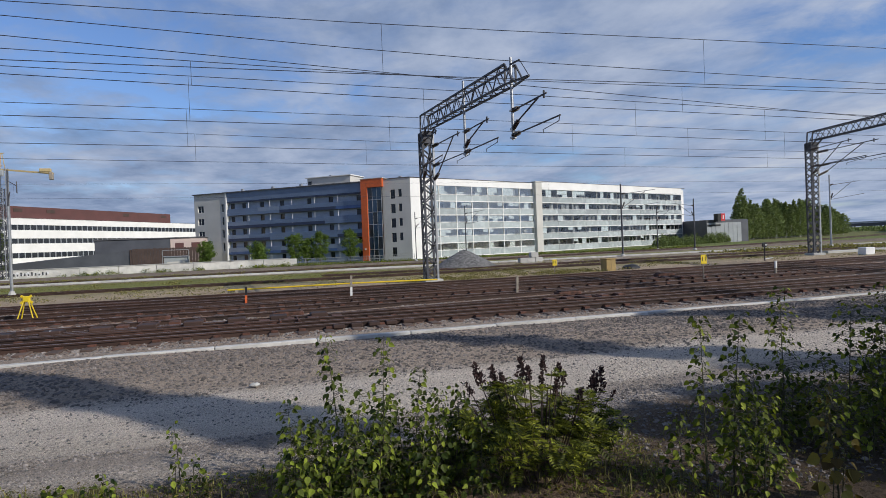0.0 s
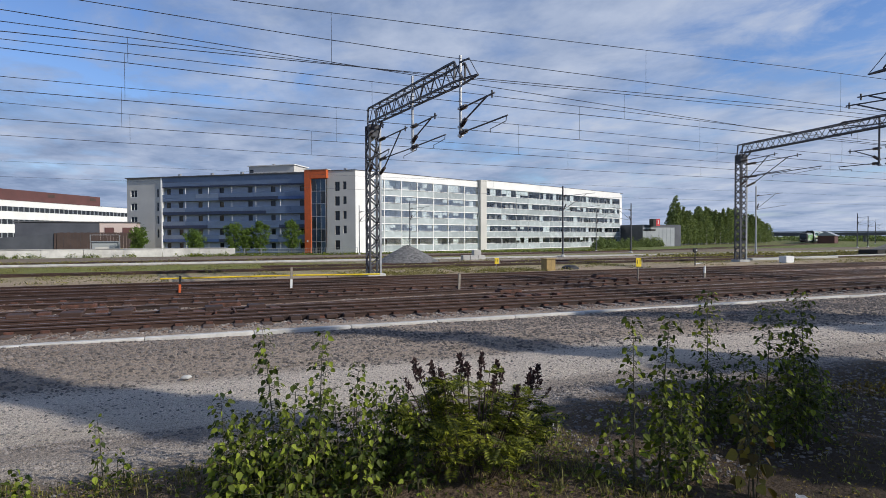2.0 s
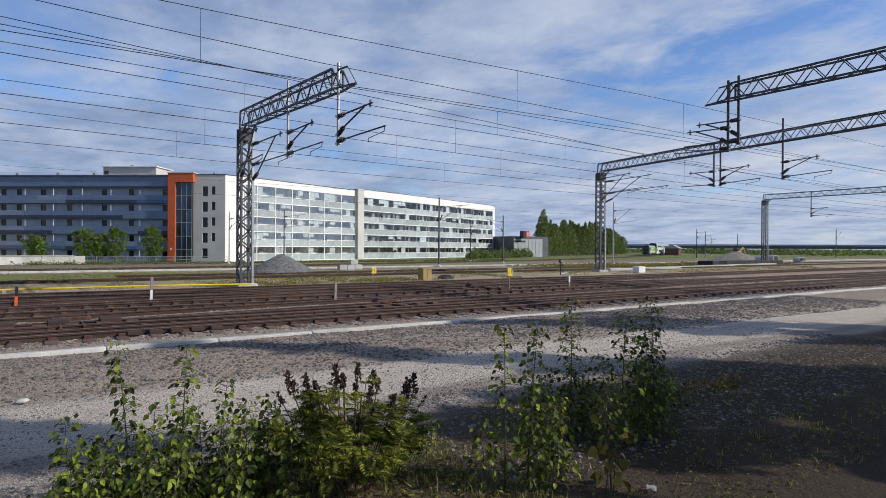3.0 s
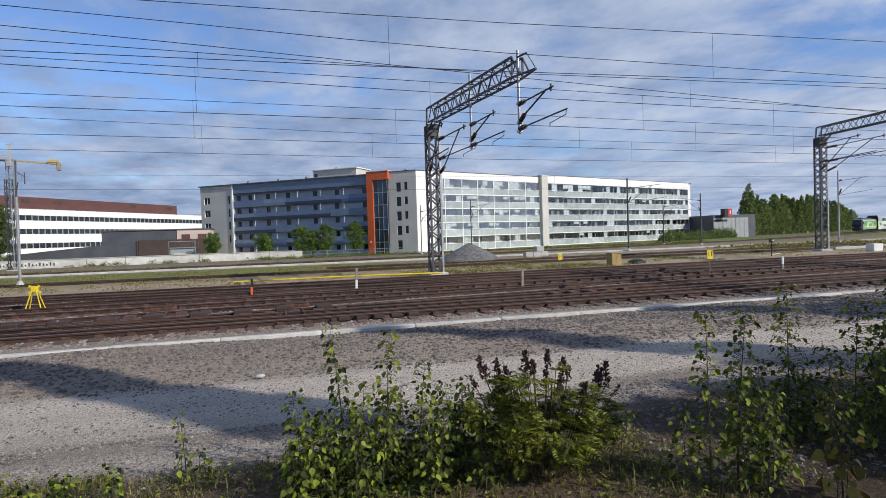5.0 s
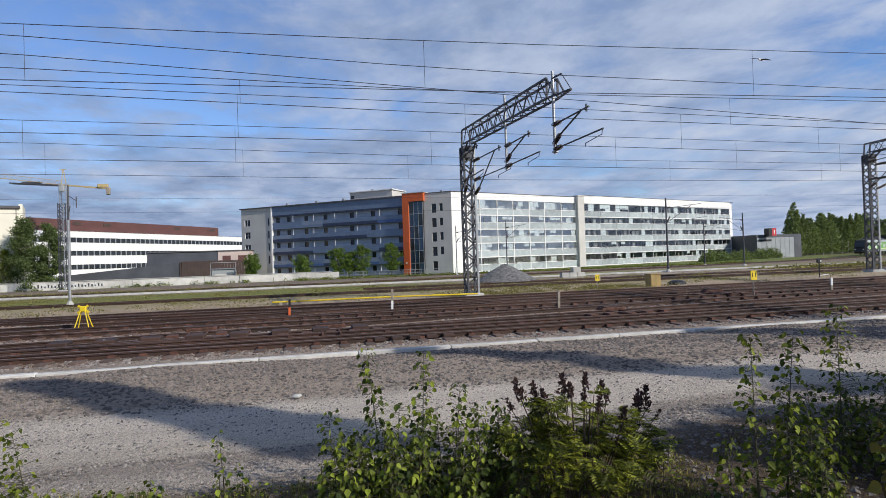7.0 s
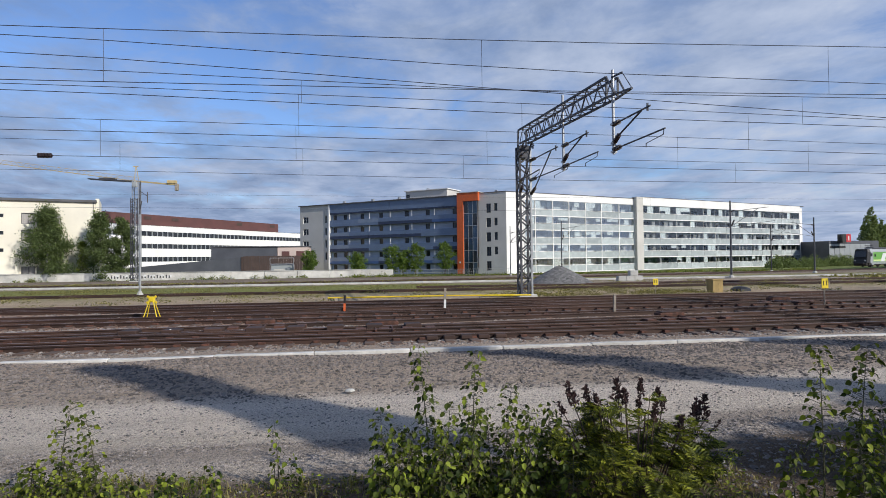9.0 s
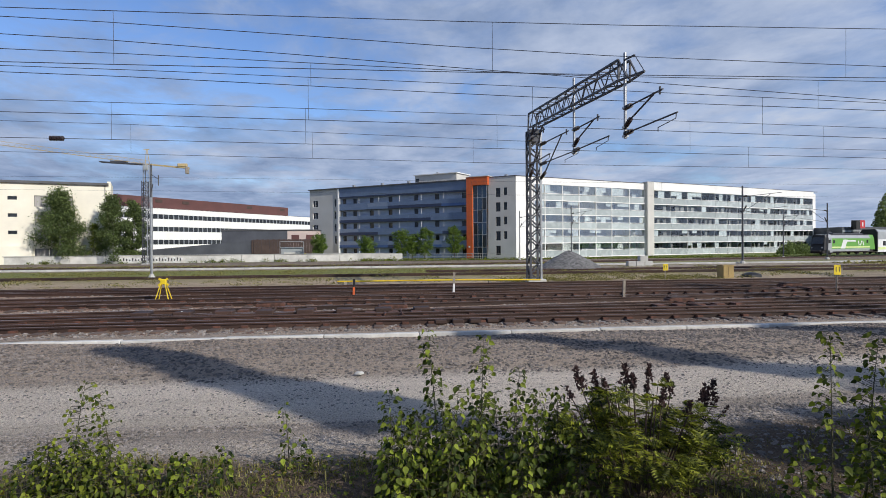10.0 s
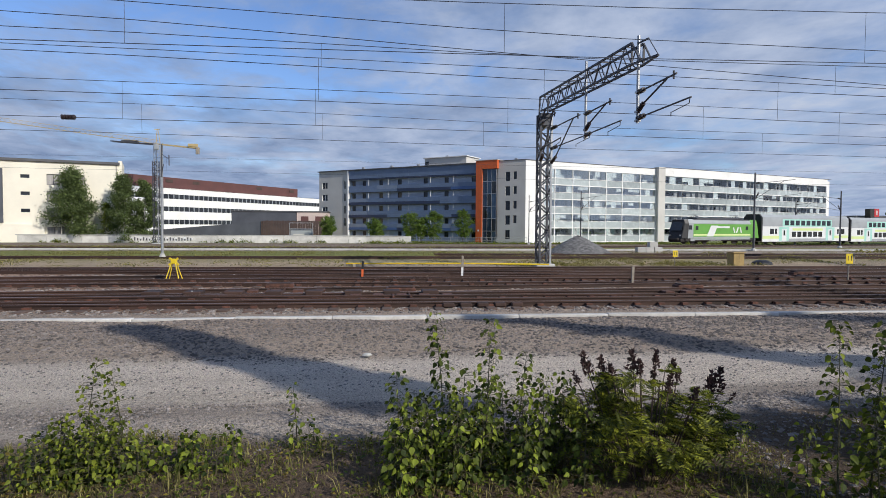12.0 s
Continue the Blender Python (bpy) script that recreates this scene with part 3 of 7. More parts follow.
# ---- tracks ----
def rail_profile(bm, pts):
    """A flat-bottomed rail swept along points (x, y)."""
    prof = [(-0.07, 0.0), (0.07, 0.0), (0.07, 0.015), (0.012, 0.035), (0.012, 0.125), (0.036, 0.135), (0.036, 0.17), (-0.036, 0.17), (-0.036, 0.135), (-0.012, 0.125), (-0.012, 0.035), (-0.07, 0.015)]
    rings = []
    for i, (x, y) in enumerate(pts):
        x2, y2 = pts[min(i + 1, len(pts) - 1)]
        x1, y1 = pts[max(i - 1, 0)]
        d = Vector((x2 - x1, y2 - y1, 0)).normalized()
        s = Vector((-d.y, d.x, 0))
        rings.append([bm.verts.new(Vector((x, y, ground_z(y) - 0.035 + h)) + s * o) for o, h in prof])
    for p, q in zip(rings, rings[1:]):
        for i in range(len(prof)):
            f = bm.faces.new((p[i], p[(i + 1) % len(prof)], q[(i + 1) % len(prof)], q[i]))
            f.material_index = 1 if i == 6 else 0
    bm.faces.new(rings[0][::-1])
    bm.faces.new(rings[-1])


def track(name, path, x0, x1, sleepers, label):
    """Two rails on sleepers along y = path(x)."""
    top = thing(name, pose(0, 0, 0), label, "railway track", "railway tracks", "structure")
    step = 2.0
    xs = [x0 + i * step for i in range(int((x1 - x0) / step) + 1)]
    for side in (-0.762, 0.762):
        bm = bmesh.new()
        rail_profile(bm, [(x, path(x) + side) for x in xs])
        part("rail", bm, [M["rail"], M["rail_top"]], top)
        if sleepers:
            bm = bmesh.new()
            for i in range(int((sleepers[1] - sleepers[0]) / 0.62)):
                x = x0 + 0.3 + 0.62 * (int((sleepers[0] - x0) / 0.62) + 1 + i)
                z = ground_z(path(x)) + 0.03
                for o in (-0.085, 0.085):
                    box(bm, x - 0.075, x + 0.075, path(x) + side + o - 0.06, path(x) + side + o + 0.06, z - 0.01, z + 0.055)
            tagged(part("fastenings", bm, M["rust_iron"], top), kind="stuff")
    if sleepers:
        bm = bmesh.new()
        box(bm, -0.12, 0.12, -1.3, 1.3, -0.09, 0.11, 0.015)
        me = mesh("sleeper", bm, M["sleeper"])
        far_bm = bmesh.new()
        n = int((x1 - x0) / 0.62)
        rng = random.Random(name)
        for i in range(n):
            x = x0 + 0.3 + i * 0.62
            y = path(x)
            if sleepers[0] < x < sleepers[1]:
                ob = new("sleeper", me)
                ob.parent = top
                ob.location = (x, y + rng.uniform(-0.05, 0.05), ground_z(y) - 0.075 + rng.uniform(-0.008, 0.008))
                ob.rotation_euler = (0, 0, rng.uniform(-0.02, 0.02))
            else:
                box(far_bm, x - 0.12, x + 0.12, y - 1.3, y + 1.3, ground_z(y) - 0.09, ground_z(y) + 0.03)
        if len(far_bm.verts):
            tagged(part("sleepers", far_bm, M["sleeper"], top), kind="stuff")
        else:
            far_bm.free()
    return top


def ease(x, x0, x1):
    k = min(1, max(0, (x - x0) / (x1 - x0)))
    return k * k * (3 - 2 * k)


def train_line(x):
    """The main line: straight beside the apartment building, then bending to run along the yard."""
    if x > 30:
        return 69 + 0.42 * x + 0.0009 * max(0.0, x - 150) ** 2
    k = max(-60.0, x - 30)
    return 81.6 + 0.42 * k + 0.0035 * k * k


TRACK_Y = (15.1, 20.3, 26.2)
track("railway_track", lambda x: TRACK_Y[0], -46, 140, (-12, 34), "rusty double-rail track on dark sleepers beside a gravel road")
track("railway_track", lambda x: TRACK_Y[1], -50, 160, (-16, 40), "rusty yard track on dark sleepers in brown ballast")
track("railway_track", lambda x: TRACK_Y[2], -60, 200, None, "rusty yard track in brown ballast")
track("railway_track", lambda x: 15.1 + 5.2 * ease(x, -38, 46), -26, 36, None, "rusty turnout rails crossing between two yard tracks")
track("railway_track", lambda x: 20.3 + 5.9 * ease(x, -40, 60), -32, 48, None, "rusty turnout rails leading to the far yard track")
track("railway_track", lambda x: 26.2 - 8.2 * ease(x, -30, 70), -22, 56, None, "rusty crossover rails over the yard tracks")
track("railway_track", lambda x: 15.1 + 1.25 * ease(x, -70, 60), -46, 50, None, "rusty switch rails close beside the first track")
track("railway_track", lambda x: 37.2, -90, 200, None, "weedy siding track in dirt and grass")
track("railway_track", lambda x: 43.5 + 0.02 * max(0, x - 10), 4, 220, None, "far siding track on grey ballast")
track("railway_track", train_line, -160, 300, None, "main line track that curves past an apartment building")
track("railway_track", lambda x: train_line(x) - 5.0, -160, 300, None, "second main line track beside a low white wall")


def kerb_row():
    """A line of pale kerb stones between the road and the first track."""
    top = thing("kerb", pose(0, 0, 0), "pale concrete edging along the first track", "kerb", kind="structure")
    bm = bmesh.new()
    box(bm, -0.993, 0.993, -0.09, 0.09, -0.1, 0.06, 0.012)
    me = mesh("kerbstone", bm, M["kerb"])
    rng = random.Random(4)
    for i in range(60):
        ob = new("kerbstone", me)
        ob.parent = top
        ob.location = (-24 + 2.0 * i, 12.72 + rng.uniform(-0.02, 0.02), rng.uniform(-0.012, 0.012) - 0.01)
        ob.rotation_euler = (0, 0, rng.uniform(-0.012, 0.012))


kerb_row()

# long pale platform edge in the middle of the yard
bm = bmesh.new()
for i in range(60):
    x = -150 + i * 6
    box(bm, x + 0.02, x + 5.98, 59.4, 60.2, ground_z(60) - 0.2, ground_z(60) + 0.16, 0.02)
tagged(part("platform_edge", bm, M["kerb"]), "long low strip of pale concrete slabs across the yard", "platform edge", kind="structure")


# ---- overhead line structures ----
def lattice_mast(parent, x, y, z0, z1, w, name="mast"):
    """Four corner legs, laced on every side."""
    for sx in (-1, 1):
        for sy in (-1, 1):
            bm = bmesh.new()
            bar(bm, (x + sx * w / 2, y + sy * w / 2, z0), (x + sx * w / 2, y + sy * w / 2, z1), 0.09, 0.09)
            part("leg", bm, M["steel_light"] if sx > 0 and sy < 0 else M["steel_dark"], parent)
    bm = bmesh.new()
    n = int((z1 - z0) / 0.42)
    for i in range(n):
        a, b = z0 + (z1 - z0) * i / n, z0 + (z1 - z0) * (i + 1) / n
        s = 1 if i % 2 else -1
        for o in (-1, 1):
            bar(bm, (x - s * w / 2, y + o * w / 2, a), (x + s * w / 2, y + o * w / 2, b), 0.06, 0.06)
            bar(bm, (x + o * w / 2, y - s * w / 2, a), (x + o * w / 2, y + s * w / 2, b), 0.06, 0.06)
    part("lacing", bm, M["steel_dark"], parent)
    bm = bmesh.new()
    box(bm, x - w / 2 - 0.2, x + w / 2 + 0.2, y - w / 2 - 0.2, y + w / 2 + 0.2, z0 - 0.3, z0 + 0.16, 0.03)
    part("footing", bm, M["concrete"], parent)


def lattice_beam(parent, x, y0, y1, z, w, h, fall=0.0):
    """A square lattice girder along y; beyond y1 its lower chords run on to a pointed nose."""
    d = 1 if y1 > y0 else -1
    zy = lambda y: z - fall * abs(y - y0) / abs(y1 - y0)
    for sx in (-1, 1):
        for sz in (0, 1):
            bm = bmesh.new()
            bar(bm, (x + sx * w / 2, y0, zy(y0) + sz * h), (x + sx * w / 2, y1, zy(y1) + sz * h), 0.07, 0.07)
            part("chord", bm, M["steel_dark"], parent)
    bm = bmesh.new()
    n = int(abs(y1 - y0) / 0.5)
    for i in range(n):
        a, b = y0 + (y1 - y0) * i / n, y0 + (y1 - y0) * (i + 1) / n
        s = i % 2
        for sx in (-1, 1):
            bar(bm, (x + sx * w / 2, a, zy(a) + s * h), (x + sx * w / 2, b, zy(b) + (1 - s) * h), 0.032, 0.032)
        bar(bm, (x - (1 - 2 * s) * w / 2, a, zy(a)), (x + (1 - 2 * s) * w / 2, b, zy(b)), 0.03, 0.03)
        bar(bm, (x - w / 2, a, zy(a) + h), (x + w / 2, a, zy(a) + h), 0.03, 0.03)
    tip = (x + 0.05, y1 + d * 1.25, zy(y1) - 0.02)
    for sx in (-1, 1):
        bar(bm, (x + sx * w / 2, y1, zy(y1)), tip, 0.06, 0.06)
        bar(bm, (x + sx * w / 2, y1, zy(y1) + h), (x + sx * w / 2, y1 + d * 0.55, zy(y1)), 0.045, 0.045)
        bar(bm, (x + sx * w / 2, y1, zy(y1)), (x + sx * w / 2, y1, zy(y1) + h), 0.06, 0.06)
    bar(bm, (x, y1, zy(y1) + h), (x + 0.05, y1 + d * 0.62, zy(y1) + h * 0.98), 0.05, 0.05)
    bar(bm, (x + 0.05, y1 + d * 0.62, zy(y1) + h * 0.98), tip, 0.02, 0.02)
    part("lacing", bm, M["steel_dark"], parent)


def insulator(bm, a, b):
    a, b = Vector(a), Vector(b)
    n = 5
    for i in range(n):
        strut(bm, a.lerp(b, i / n), a.lerp(b, (i + 0.6) / n), 0.085, 8)
    strut(bm, a, b, 0.04, 6)


def cantilever(parent, x, y, z, reach, d=-1, rise=0.95, lean=0.12, low=0.3):
    """A level top tube, a diagonal strut up to it, and a level registration arm with its steady arm, from a post at (x, y)."""
    at = lambda k, h: Vector((x + lean * k, y + d * reach * k, z + h))
    bm = bmesh.new()
    strut(bm, at(0.13, rise + 0.01), at(0.75, rise + 0.09), 0.03)
    strut(bm, at(0.11, low + 0.2), at(0.58, rise + 0.05), 0.03)
    strut(bm, at(0.14, 0.10), at(1.0, 0.18), 0.028)
    strut(bm, at(0.70, rise - 0.04), at(0.70, rise + 0.2), 0.035, 5)
    strut(bm, at(0.98, 0.17), at(0.97, 0.02), 0.014, 5)
    strut(bm, at(0.97, 0.02), at(0.66, -0.08), 0.014, 5)
    strut(bm, at(0.66, -0.08), at(0.66, -0.20), 0.016, 5)
    arm = part("cantilever", bm, M["steel_dark"], parent)
    for p, q in ((at(0.0, 0.08), at(0.15, 0.10)), (at(0.0, low), at(0.13, low + 0.23)), (at(0.0, rise), at(0.14, rise + 0.01))):
        bm = bmesh.new()
        insulator(bm, p, q)
        part("insulator", bm, M["insulator"], arm)


def hanger(parent, x, y, z0, z1, reach, d=-1, material="steel_dark"):
    bm = bmesh.new()
    strut(bm, (x, y, z0), (x, y, z1), 0.055, 8)
    for zz in (z0 + 0.08, z0 + 0.38, z0 + 1.03):
        box(bm, x - 0.08, x + 0.08, y - 0.08, y + 0.08, zz - 0.035, zz + 0.035)
    part("drop_post", bm, M[material], parent)
    cantilever(parent, x, y, z0 + 0.08, reach, d)


def portal(label, x, y_mast, y_end, hangers, d=-1, mast=True, z=7.75, arms=True, turn=0.0, z0=None, reach=3.0, post="steel_dark", depth=0.62, fall=0.0):
    z0 = ground_z(y_mast) if z0 is None else z0
    top = thing("overhead_line_portal", pose(x, y_mast, 0, 0, 0, turn), label, "overhead line portal", "overhead line portals")
    if mast:
        lattice_mast(top, 0, 0, z0, z - 0.15, 0.54)
        bm = bmesh.new()
        for s in (-1, 1):
            bar(bm, (s * 0.21, -d * 0.25, z - 0.75), (s * 0.21, d * 0.75, z), 0.07, 0.07)
            bar(bm, (s * 0.21, -d * 0.25, z - 0.75), (s * 0.21, -d * 0.1, z + depth), 0.07, 0.07)
            bar(bm, (s * 0.21, -d * 0.1, z + depth), (s * 0.21, d * 0.35, z + depth), 0.07, 0.07)
        box(bm, -0.26, 0.26, -0.28, 0.28, z - 0.75, z - 0.1, 0.03)
        part("knee", bm, M["steel_dark"], top)
        if arms:
            cantilever(top, -0.28, d * 0.28, z - 1.95, reach * 1.05, d, 1.3, -0.15, -0.45)
            cantilever(top, 0.28, d * 0.28, z - 1.9, reach * 1.4, d, 1.05, 0.2, -0.6)
    lattice_beam(top, 0, d * 0.1, y_end - y_mast, z, 0.42, depth, fall)
    for y, zb, zt, reach, dd in hangers:
        hanger(top, 0.04 if post == "steel_light" else 0.28, y - y_mast, zb, zt, reach, dd, post)
    return top


portal("weathered lattice steel overhead line portal with two drop posts", 8.0, 28.8, 19.4, [(19.42, 5.46, 8.36, 2.95, -1), (23.82, 5.55, 8.7, 2.95, -1)], turn=3.4, z=7.6, post="steel_light", depth=0.7, fall=0.2)
portal("lattice steel portal spanning several yard tracks", 38.0, 33.5, 2.0, [(22.7, 6.0, 8.9, 2.8, 1), (22.2, 6.0, 8.9, 2.8, -1), (17.9, 6.0, 9.6, 2.8, -1)], turn=-8.4, z=8.2, reach=4.6)
portal("lattice steel portal beam with paired drop posts", 23.6, 0.0, 13.85, [(14.2, 6.0, 9.0, 2.6, 1), (13.75, 6.25, 9.1, 2.6, 1)], 1, z=8.1)
portal("distant lattice steel portal beside a construction site", 78.5, 41.5, 12.0, [(36, 5.9, 9.0, 2.5, -1), (27, 5.9, 9.0, 2.5, -1)], arms=False, z=8.4)


def wire(name, pts, r, label="", parent=None):
    bm = bmesh.new()
    for a, b in zip(pts, pts[1:]):
        strut(bm, a, b, r, 4, cap=False)
    return part(name, bm, M["wire"], parent, label)


def wire_z(ks, y, x):
    """Height of a wire over the yard at x, from its slope of sight at three bearings."""
    return EYE + y * float(np.interp(x / y, (-1.2, -0.358, 0.302, 1.34, 2.6), (ks[0] + (ks[0] - ks[1]) * 0.7, *ks, ks[2] + (ks[2] - ks[1]) * 0.5)))


def overhead_line(y, messenger, contact, droppers, label):
    """Messenger wire above a contact wire along x, with droppers between them."""
    top = thing("overhead_wire", pose(0, y, 0), label, "overhead wire", "overhead wires")
    xs = [-140, -90, -60, -40, *range(-30, 62, 4), 75, 95, 130, 200]
    for name, ks in (("messenger_wire", messenger), ("contact_wire", contact)):
        if ks:
            wire(name, [(x, 0, wire_z(ks, y, x)) for x in xs], 0.009, parent=top)
    for x in droppers:
        wire("dropper", [(x, 0, wire_z(messenger, y, x)), (x, 0, wire_z(contact, y, x))], 0.005, parent=top)


overhead_line(14.0, (0.3699, 0.3745, 0.3975), (0.2858, 0.2891, 0.3047), (-14.6, -5.6, 2.9, 12.1, 20.5), "overhead contact wire over the first track")
overhead_line(15.7, (0.3027, 0.2873, 0.2950), (0.2665, 0.2478, 0.2328), (-13.5, -1.5, 12.7, 24.0), "overhead contact wire above the yard")
overhead_line(17.0, (0.2775, 0.2664, 0.2439), (0.2068, 0.1984, 0.1810), (-12.2, -1.7, 4.7, 11.9, 17.2, 25.0), "overhead contact wire hung from drop posts")
overhead_line(21.0, (0.2257, 0.2164, 0.2001), (0.1673, 0.1592, 0.1458), (-8.5, -2.2, 4.5, 11.8, 17.2, 22.3, 30.0), "overhead contact wire over the second yard track")
overhead_line(26.6, (0.1912, 0.1721, 0.1616), (0.1448, 0.1344, 0.1274), (-20.0, -10.0, -2.5, 4.6, 17.9, 27.0), "overhead contact wire over the third yard track")
overhead_line(59.0, (0.108, 0.104, 0.100), (0.087, 0.081, 0.078), (-20.0, 10.0, 30.0), "far overhead contact wire over a siding")
overhead_line(14.6, (0.3507, 0.3245, 0.3172), None, (), "high feeder wire above the yard")
overhead_line(15.0, (0.3222, 0.2874, 0.2393), None, (), "slack feeder wire crossing the yard")


def line_pole(x, y, h, label, arm=2.4, r=0.1, d=1, material="steel_light"):
    z = ground_z(y)
    top = thing("line_pole", pose(x, y, z), label, "overhead line pole", "overhead line poles")
    bm = bmesh.new()
    strut(bm, (0, 0, 0.1), (0, 0, h), r, 8, r * 0.75)
    part("pole", bm, M[material], top)
    bm = bmesh.new()
    lathe(bm, [(r * 2.6, -0.1), (r * 2.6, 0.12), (r * 1.4, 0.3)], 8)
    part("footing", bm, M["concrete"], top)
    if arm:
        bm = bmesh.new()
        strut(bm, (0, 0, h * 0.86), (d * arm, 0, h * 0.92), 0.03)
        strut(bm, (0, 0, h * 0.66), (d * arm * 0.72, 0, h * 0.90), 0.03)
        strut(bm, (0, 0, h * 0.66), (d * arm * 1.15, 0, h * 0.74), 0.025)
        a = part("arm", bm, M["steel_dark"], top)
        for p, q in (((d * 0.1, 0, h * 0.86), (d * 0.5, 0, h * 0.875)), ((d * 0.1, 0, h * 0.67), (d * 0.45, 0, h * 0.75))):
            bm = bmesh.new()
            insulator(bm, p, q)
            part("insulator", bm, M["insulator"], a)
    return top


pole = line_pole(-13.15, 37.9, 4.9, "pale steel pole with a dark upper bracket on the grass verge", 0, 0.075)
bm = bmesh.new()
strut(bm, (0, 0, 4.8), (0.03, 0, 6.9), 0.045, 6, 0.03)
strut(bm, (0.02, 0, 6.3), (0.45, 0, 6.0), 0.02, 5)
strut(bm, (0.45, 0, 6.25), (0.45, 0, 5.6), 0.03, 5)
strut(bm, (-0.02, 0, 4.95), (0.12, 0, 5.7), 0.03, 5)
part("bracket", bm, M["steel_dark"], pole)
line_pole(39.0, 59.0, 8.2, "dark steel line pole beside the pale platform edge", 4.5, 0.11, material="steel_dark")
line_pole(64.5, 78.0, 8.0, "steel line pole near the end of an apartment building", 4.0, 0.12, -1, "steel_dark")
line_pole(33.0, 96.0, 9.0, "slim steel line pole before a balcony facade", 3.5, 0.10, 1, "steel_dark")
line_pole(27.0, 112.9 - 6, 9.0, "slim steel line pole before a grey gable", 2.5, 0.09, 1, "steel_dark")
line_pole(74.0, 100.0, 8.5, "slim steel line pole beside the main line", 4.0, 0.11, 1, "steel_dark")
line_pole(62.0, 52.5, 8.2, "steel line pole with cantilever arm beside grass", 4.5, 0.11, 1, "steel_light")
for x, y in ((150, 98), (176, 112), (205, 118), (240, 150), (190, 80)):
    line_pole(x, y, 8.5, "distant steel line pole with cantilever arm", 4.5, 0.13, 1, "steel_dark")
bm = bmesh.new()
ky, kx = 21.0, -0.4850
insulator(bm, (ky * kx - 0.22, ky, wire_z((0.1673, 0.1592, 0.1458), ky, ky * kx)), (ky * kx + 0.22, ky, wire_z((0.1673, 0.1592, 0.1458), ky, ky * kx)))
tagged(part("section_insulator", bm, M["insulator"]), "dark section insulator in an overhead wire", "insulator")


def point_gear(x, y, turn, label):
    """Switch machine: cast housing, rods under the rails and slide plates."""
    t = thing("point_machine", pose(x, y, 0, 0, 0, turn), label, "switch machine", "switch machines")
    part_box("housing", M["rust_iron"], t, -0.42, 0.42, -0.2, 0.2, 0.0, 0.20, bevel=0.03)
    part_box("lid", M["rail"], t, -0.34, 0.34, -0.17, 0.17, 0.2, 0.235, bevel=0.012)
    for dx in (-0.25, 0.2):
        bm = bmesh.new()
        strut(bm, (dx, -0.2, 0.1), (dx, -1.7, 0.12), 0.025, 6)
        part("rod", bm, M["rust_iron"], t)
    for i in range(5):
        part_box("slide_plate", M["rust_iron"], t, -1.4 + i * 0.62, -1.12 + i * 0.62, -1.25, -0.85, 0.02, 0.13, bevel=0.01)
    return t


point_gear(0.6, 17.2, 0, "rusty cast iron switch machine beside the first track")
point_gear(-3.0, 18.4, 4, "low rusty switch machine between two yard tracks")
point_gear(9.5, 17.6, 2, "rust brown switch machine with rods in grey ballast")
point_gear(17.0, 22.6, -3, "rusty switch machine beside the yellow sign")


# ---- buildings ----
def window(parent, x0, x1, y, z0, z1, glass="dark_pane", frame="frame_dark", depth=0.12, mull=0):
    """A framed window set into a wall whose face is at y (facing -y)."""
    bm = bmesh.new()
    t = 0.07
    for a in ((x0, x1, z0, z0 + t), (x0, x1, z1 - t, z1), (x0, x0 + t, z0 + t, z1 - t), (x1 - t, x1, z0 + t, z1 - t)):
        box(bm, a[0], a[1], y - 0.03, y + depth, a[2], a[3])
    for i in range(mull):
        x = x0 + (x1 - x0) * (i + 1) / (mull + 1)
        box(bm, x - 0.03, x + 0.03, y - 0.02, y + depth, z0 + t, z1 - t)
    w = part("window", bm, M[frame], parent)
    part_box("pane", M[glass], w, x0 + t, x1 - t, y + depth - 0.05, y + depth - 0.03, z0 + t, z1 - t)
    part_box("window_sill", M["steel_light"], w, x0 - 0.05, x1 + 0.05, y - 0.08, y + 0.03, z0 - 0.05, z0 - 0.003)
    return w


def wall_with_holes(bm, x0, x1, y0, y1, z0, z1, holes):
    """A wall slab with rectangular openings, cut on a grid of their edges."""
    xs = sorted({x0, x1, *[h[0] for h in holes], *[h[1] for h in holes]})
    zs = sorted({z0, z1, *[h[2] for h in holes], *[h[3] for h in holes]})
    solid = lambda i, j: 0 <= i < len(xs) - 1 and 0 <= j < len(zs) - 1 and not any(
        h[0] - 1e-6 <= xs[i] and xs[i + 1] <= h[1] + 1e-6 and h[2] - 1e-6 <= zs[j] and zs[j + 1] <= h[3] + 1e-6 for h in holes)
    q = lambda *p: bm.faces.new([bm.verts.new(c) for c in p])
    for i in range(len(xs) - 1):
        for j in range(len(zs) - 1):
            if not solid(i, j):
                continue
            a, b, c, d = xs[i], xs[i + 1], zs[j], zs[j + 1]
            q((a, y0, c), (b, y0, c), (b, y0, d), (a, y0, d))
            q((b, y1, c), (a, y1, c), (a, y1, d), (b, y1, d))
            if not solid(i - 1, j):
                q((a, y1, c), (a, y0, c), (a, y0, d), (a, y1, d))
            if not solid(i + 1, j):
                q((b, y0, c), (b, y1, c), (b, y1, d), (b, y0, d))
            if not solid(i, j - 1):
                q((a, y0, c), (a, y1, c), (b, y1, c), (b, y0, c))
            if not solid(i, j + 1):
                q((a, y0, d), (b, y0, d), (b, y1, d), (a, y1, d))


def wall(name, parent, x0, x1, y0, y1, z0, z1, material, holes=(), label=""):
    bm = bmesh.new()
    wall_with_holes(bm, x0, x1, y0, y1, z0, z1, holes)
    me = bpy.data.meshes.new(name)
    bm.to_mesh(me)
    bm.free()
    me.materials.append(M[material])
    ob = new(name, me)
    ob.parent = parent
    return tagged(ob, label)


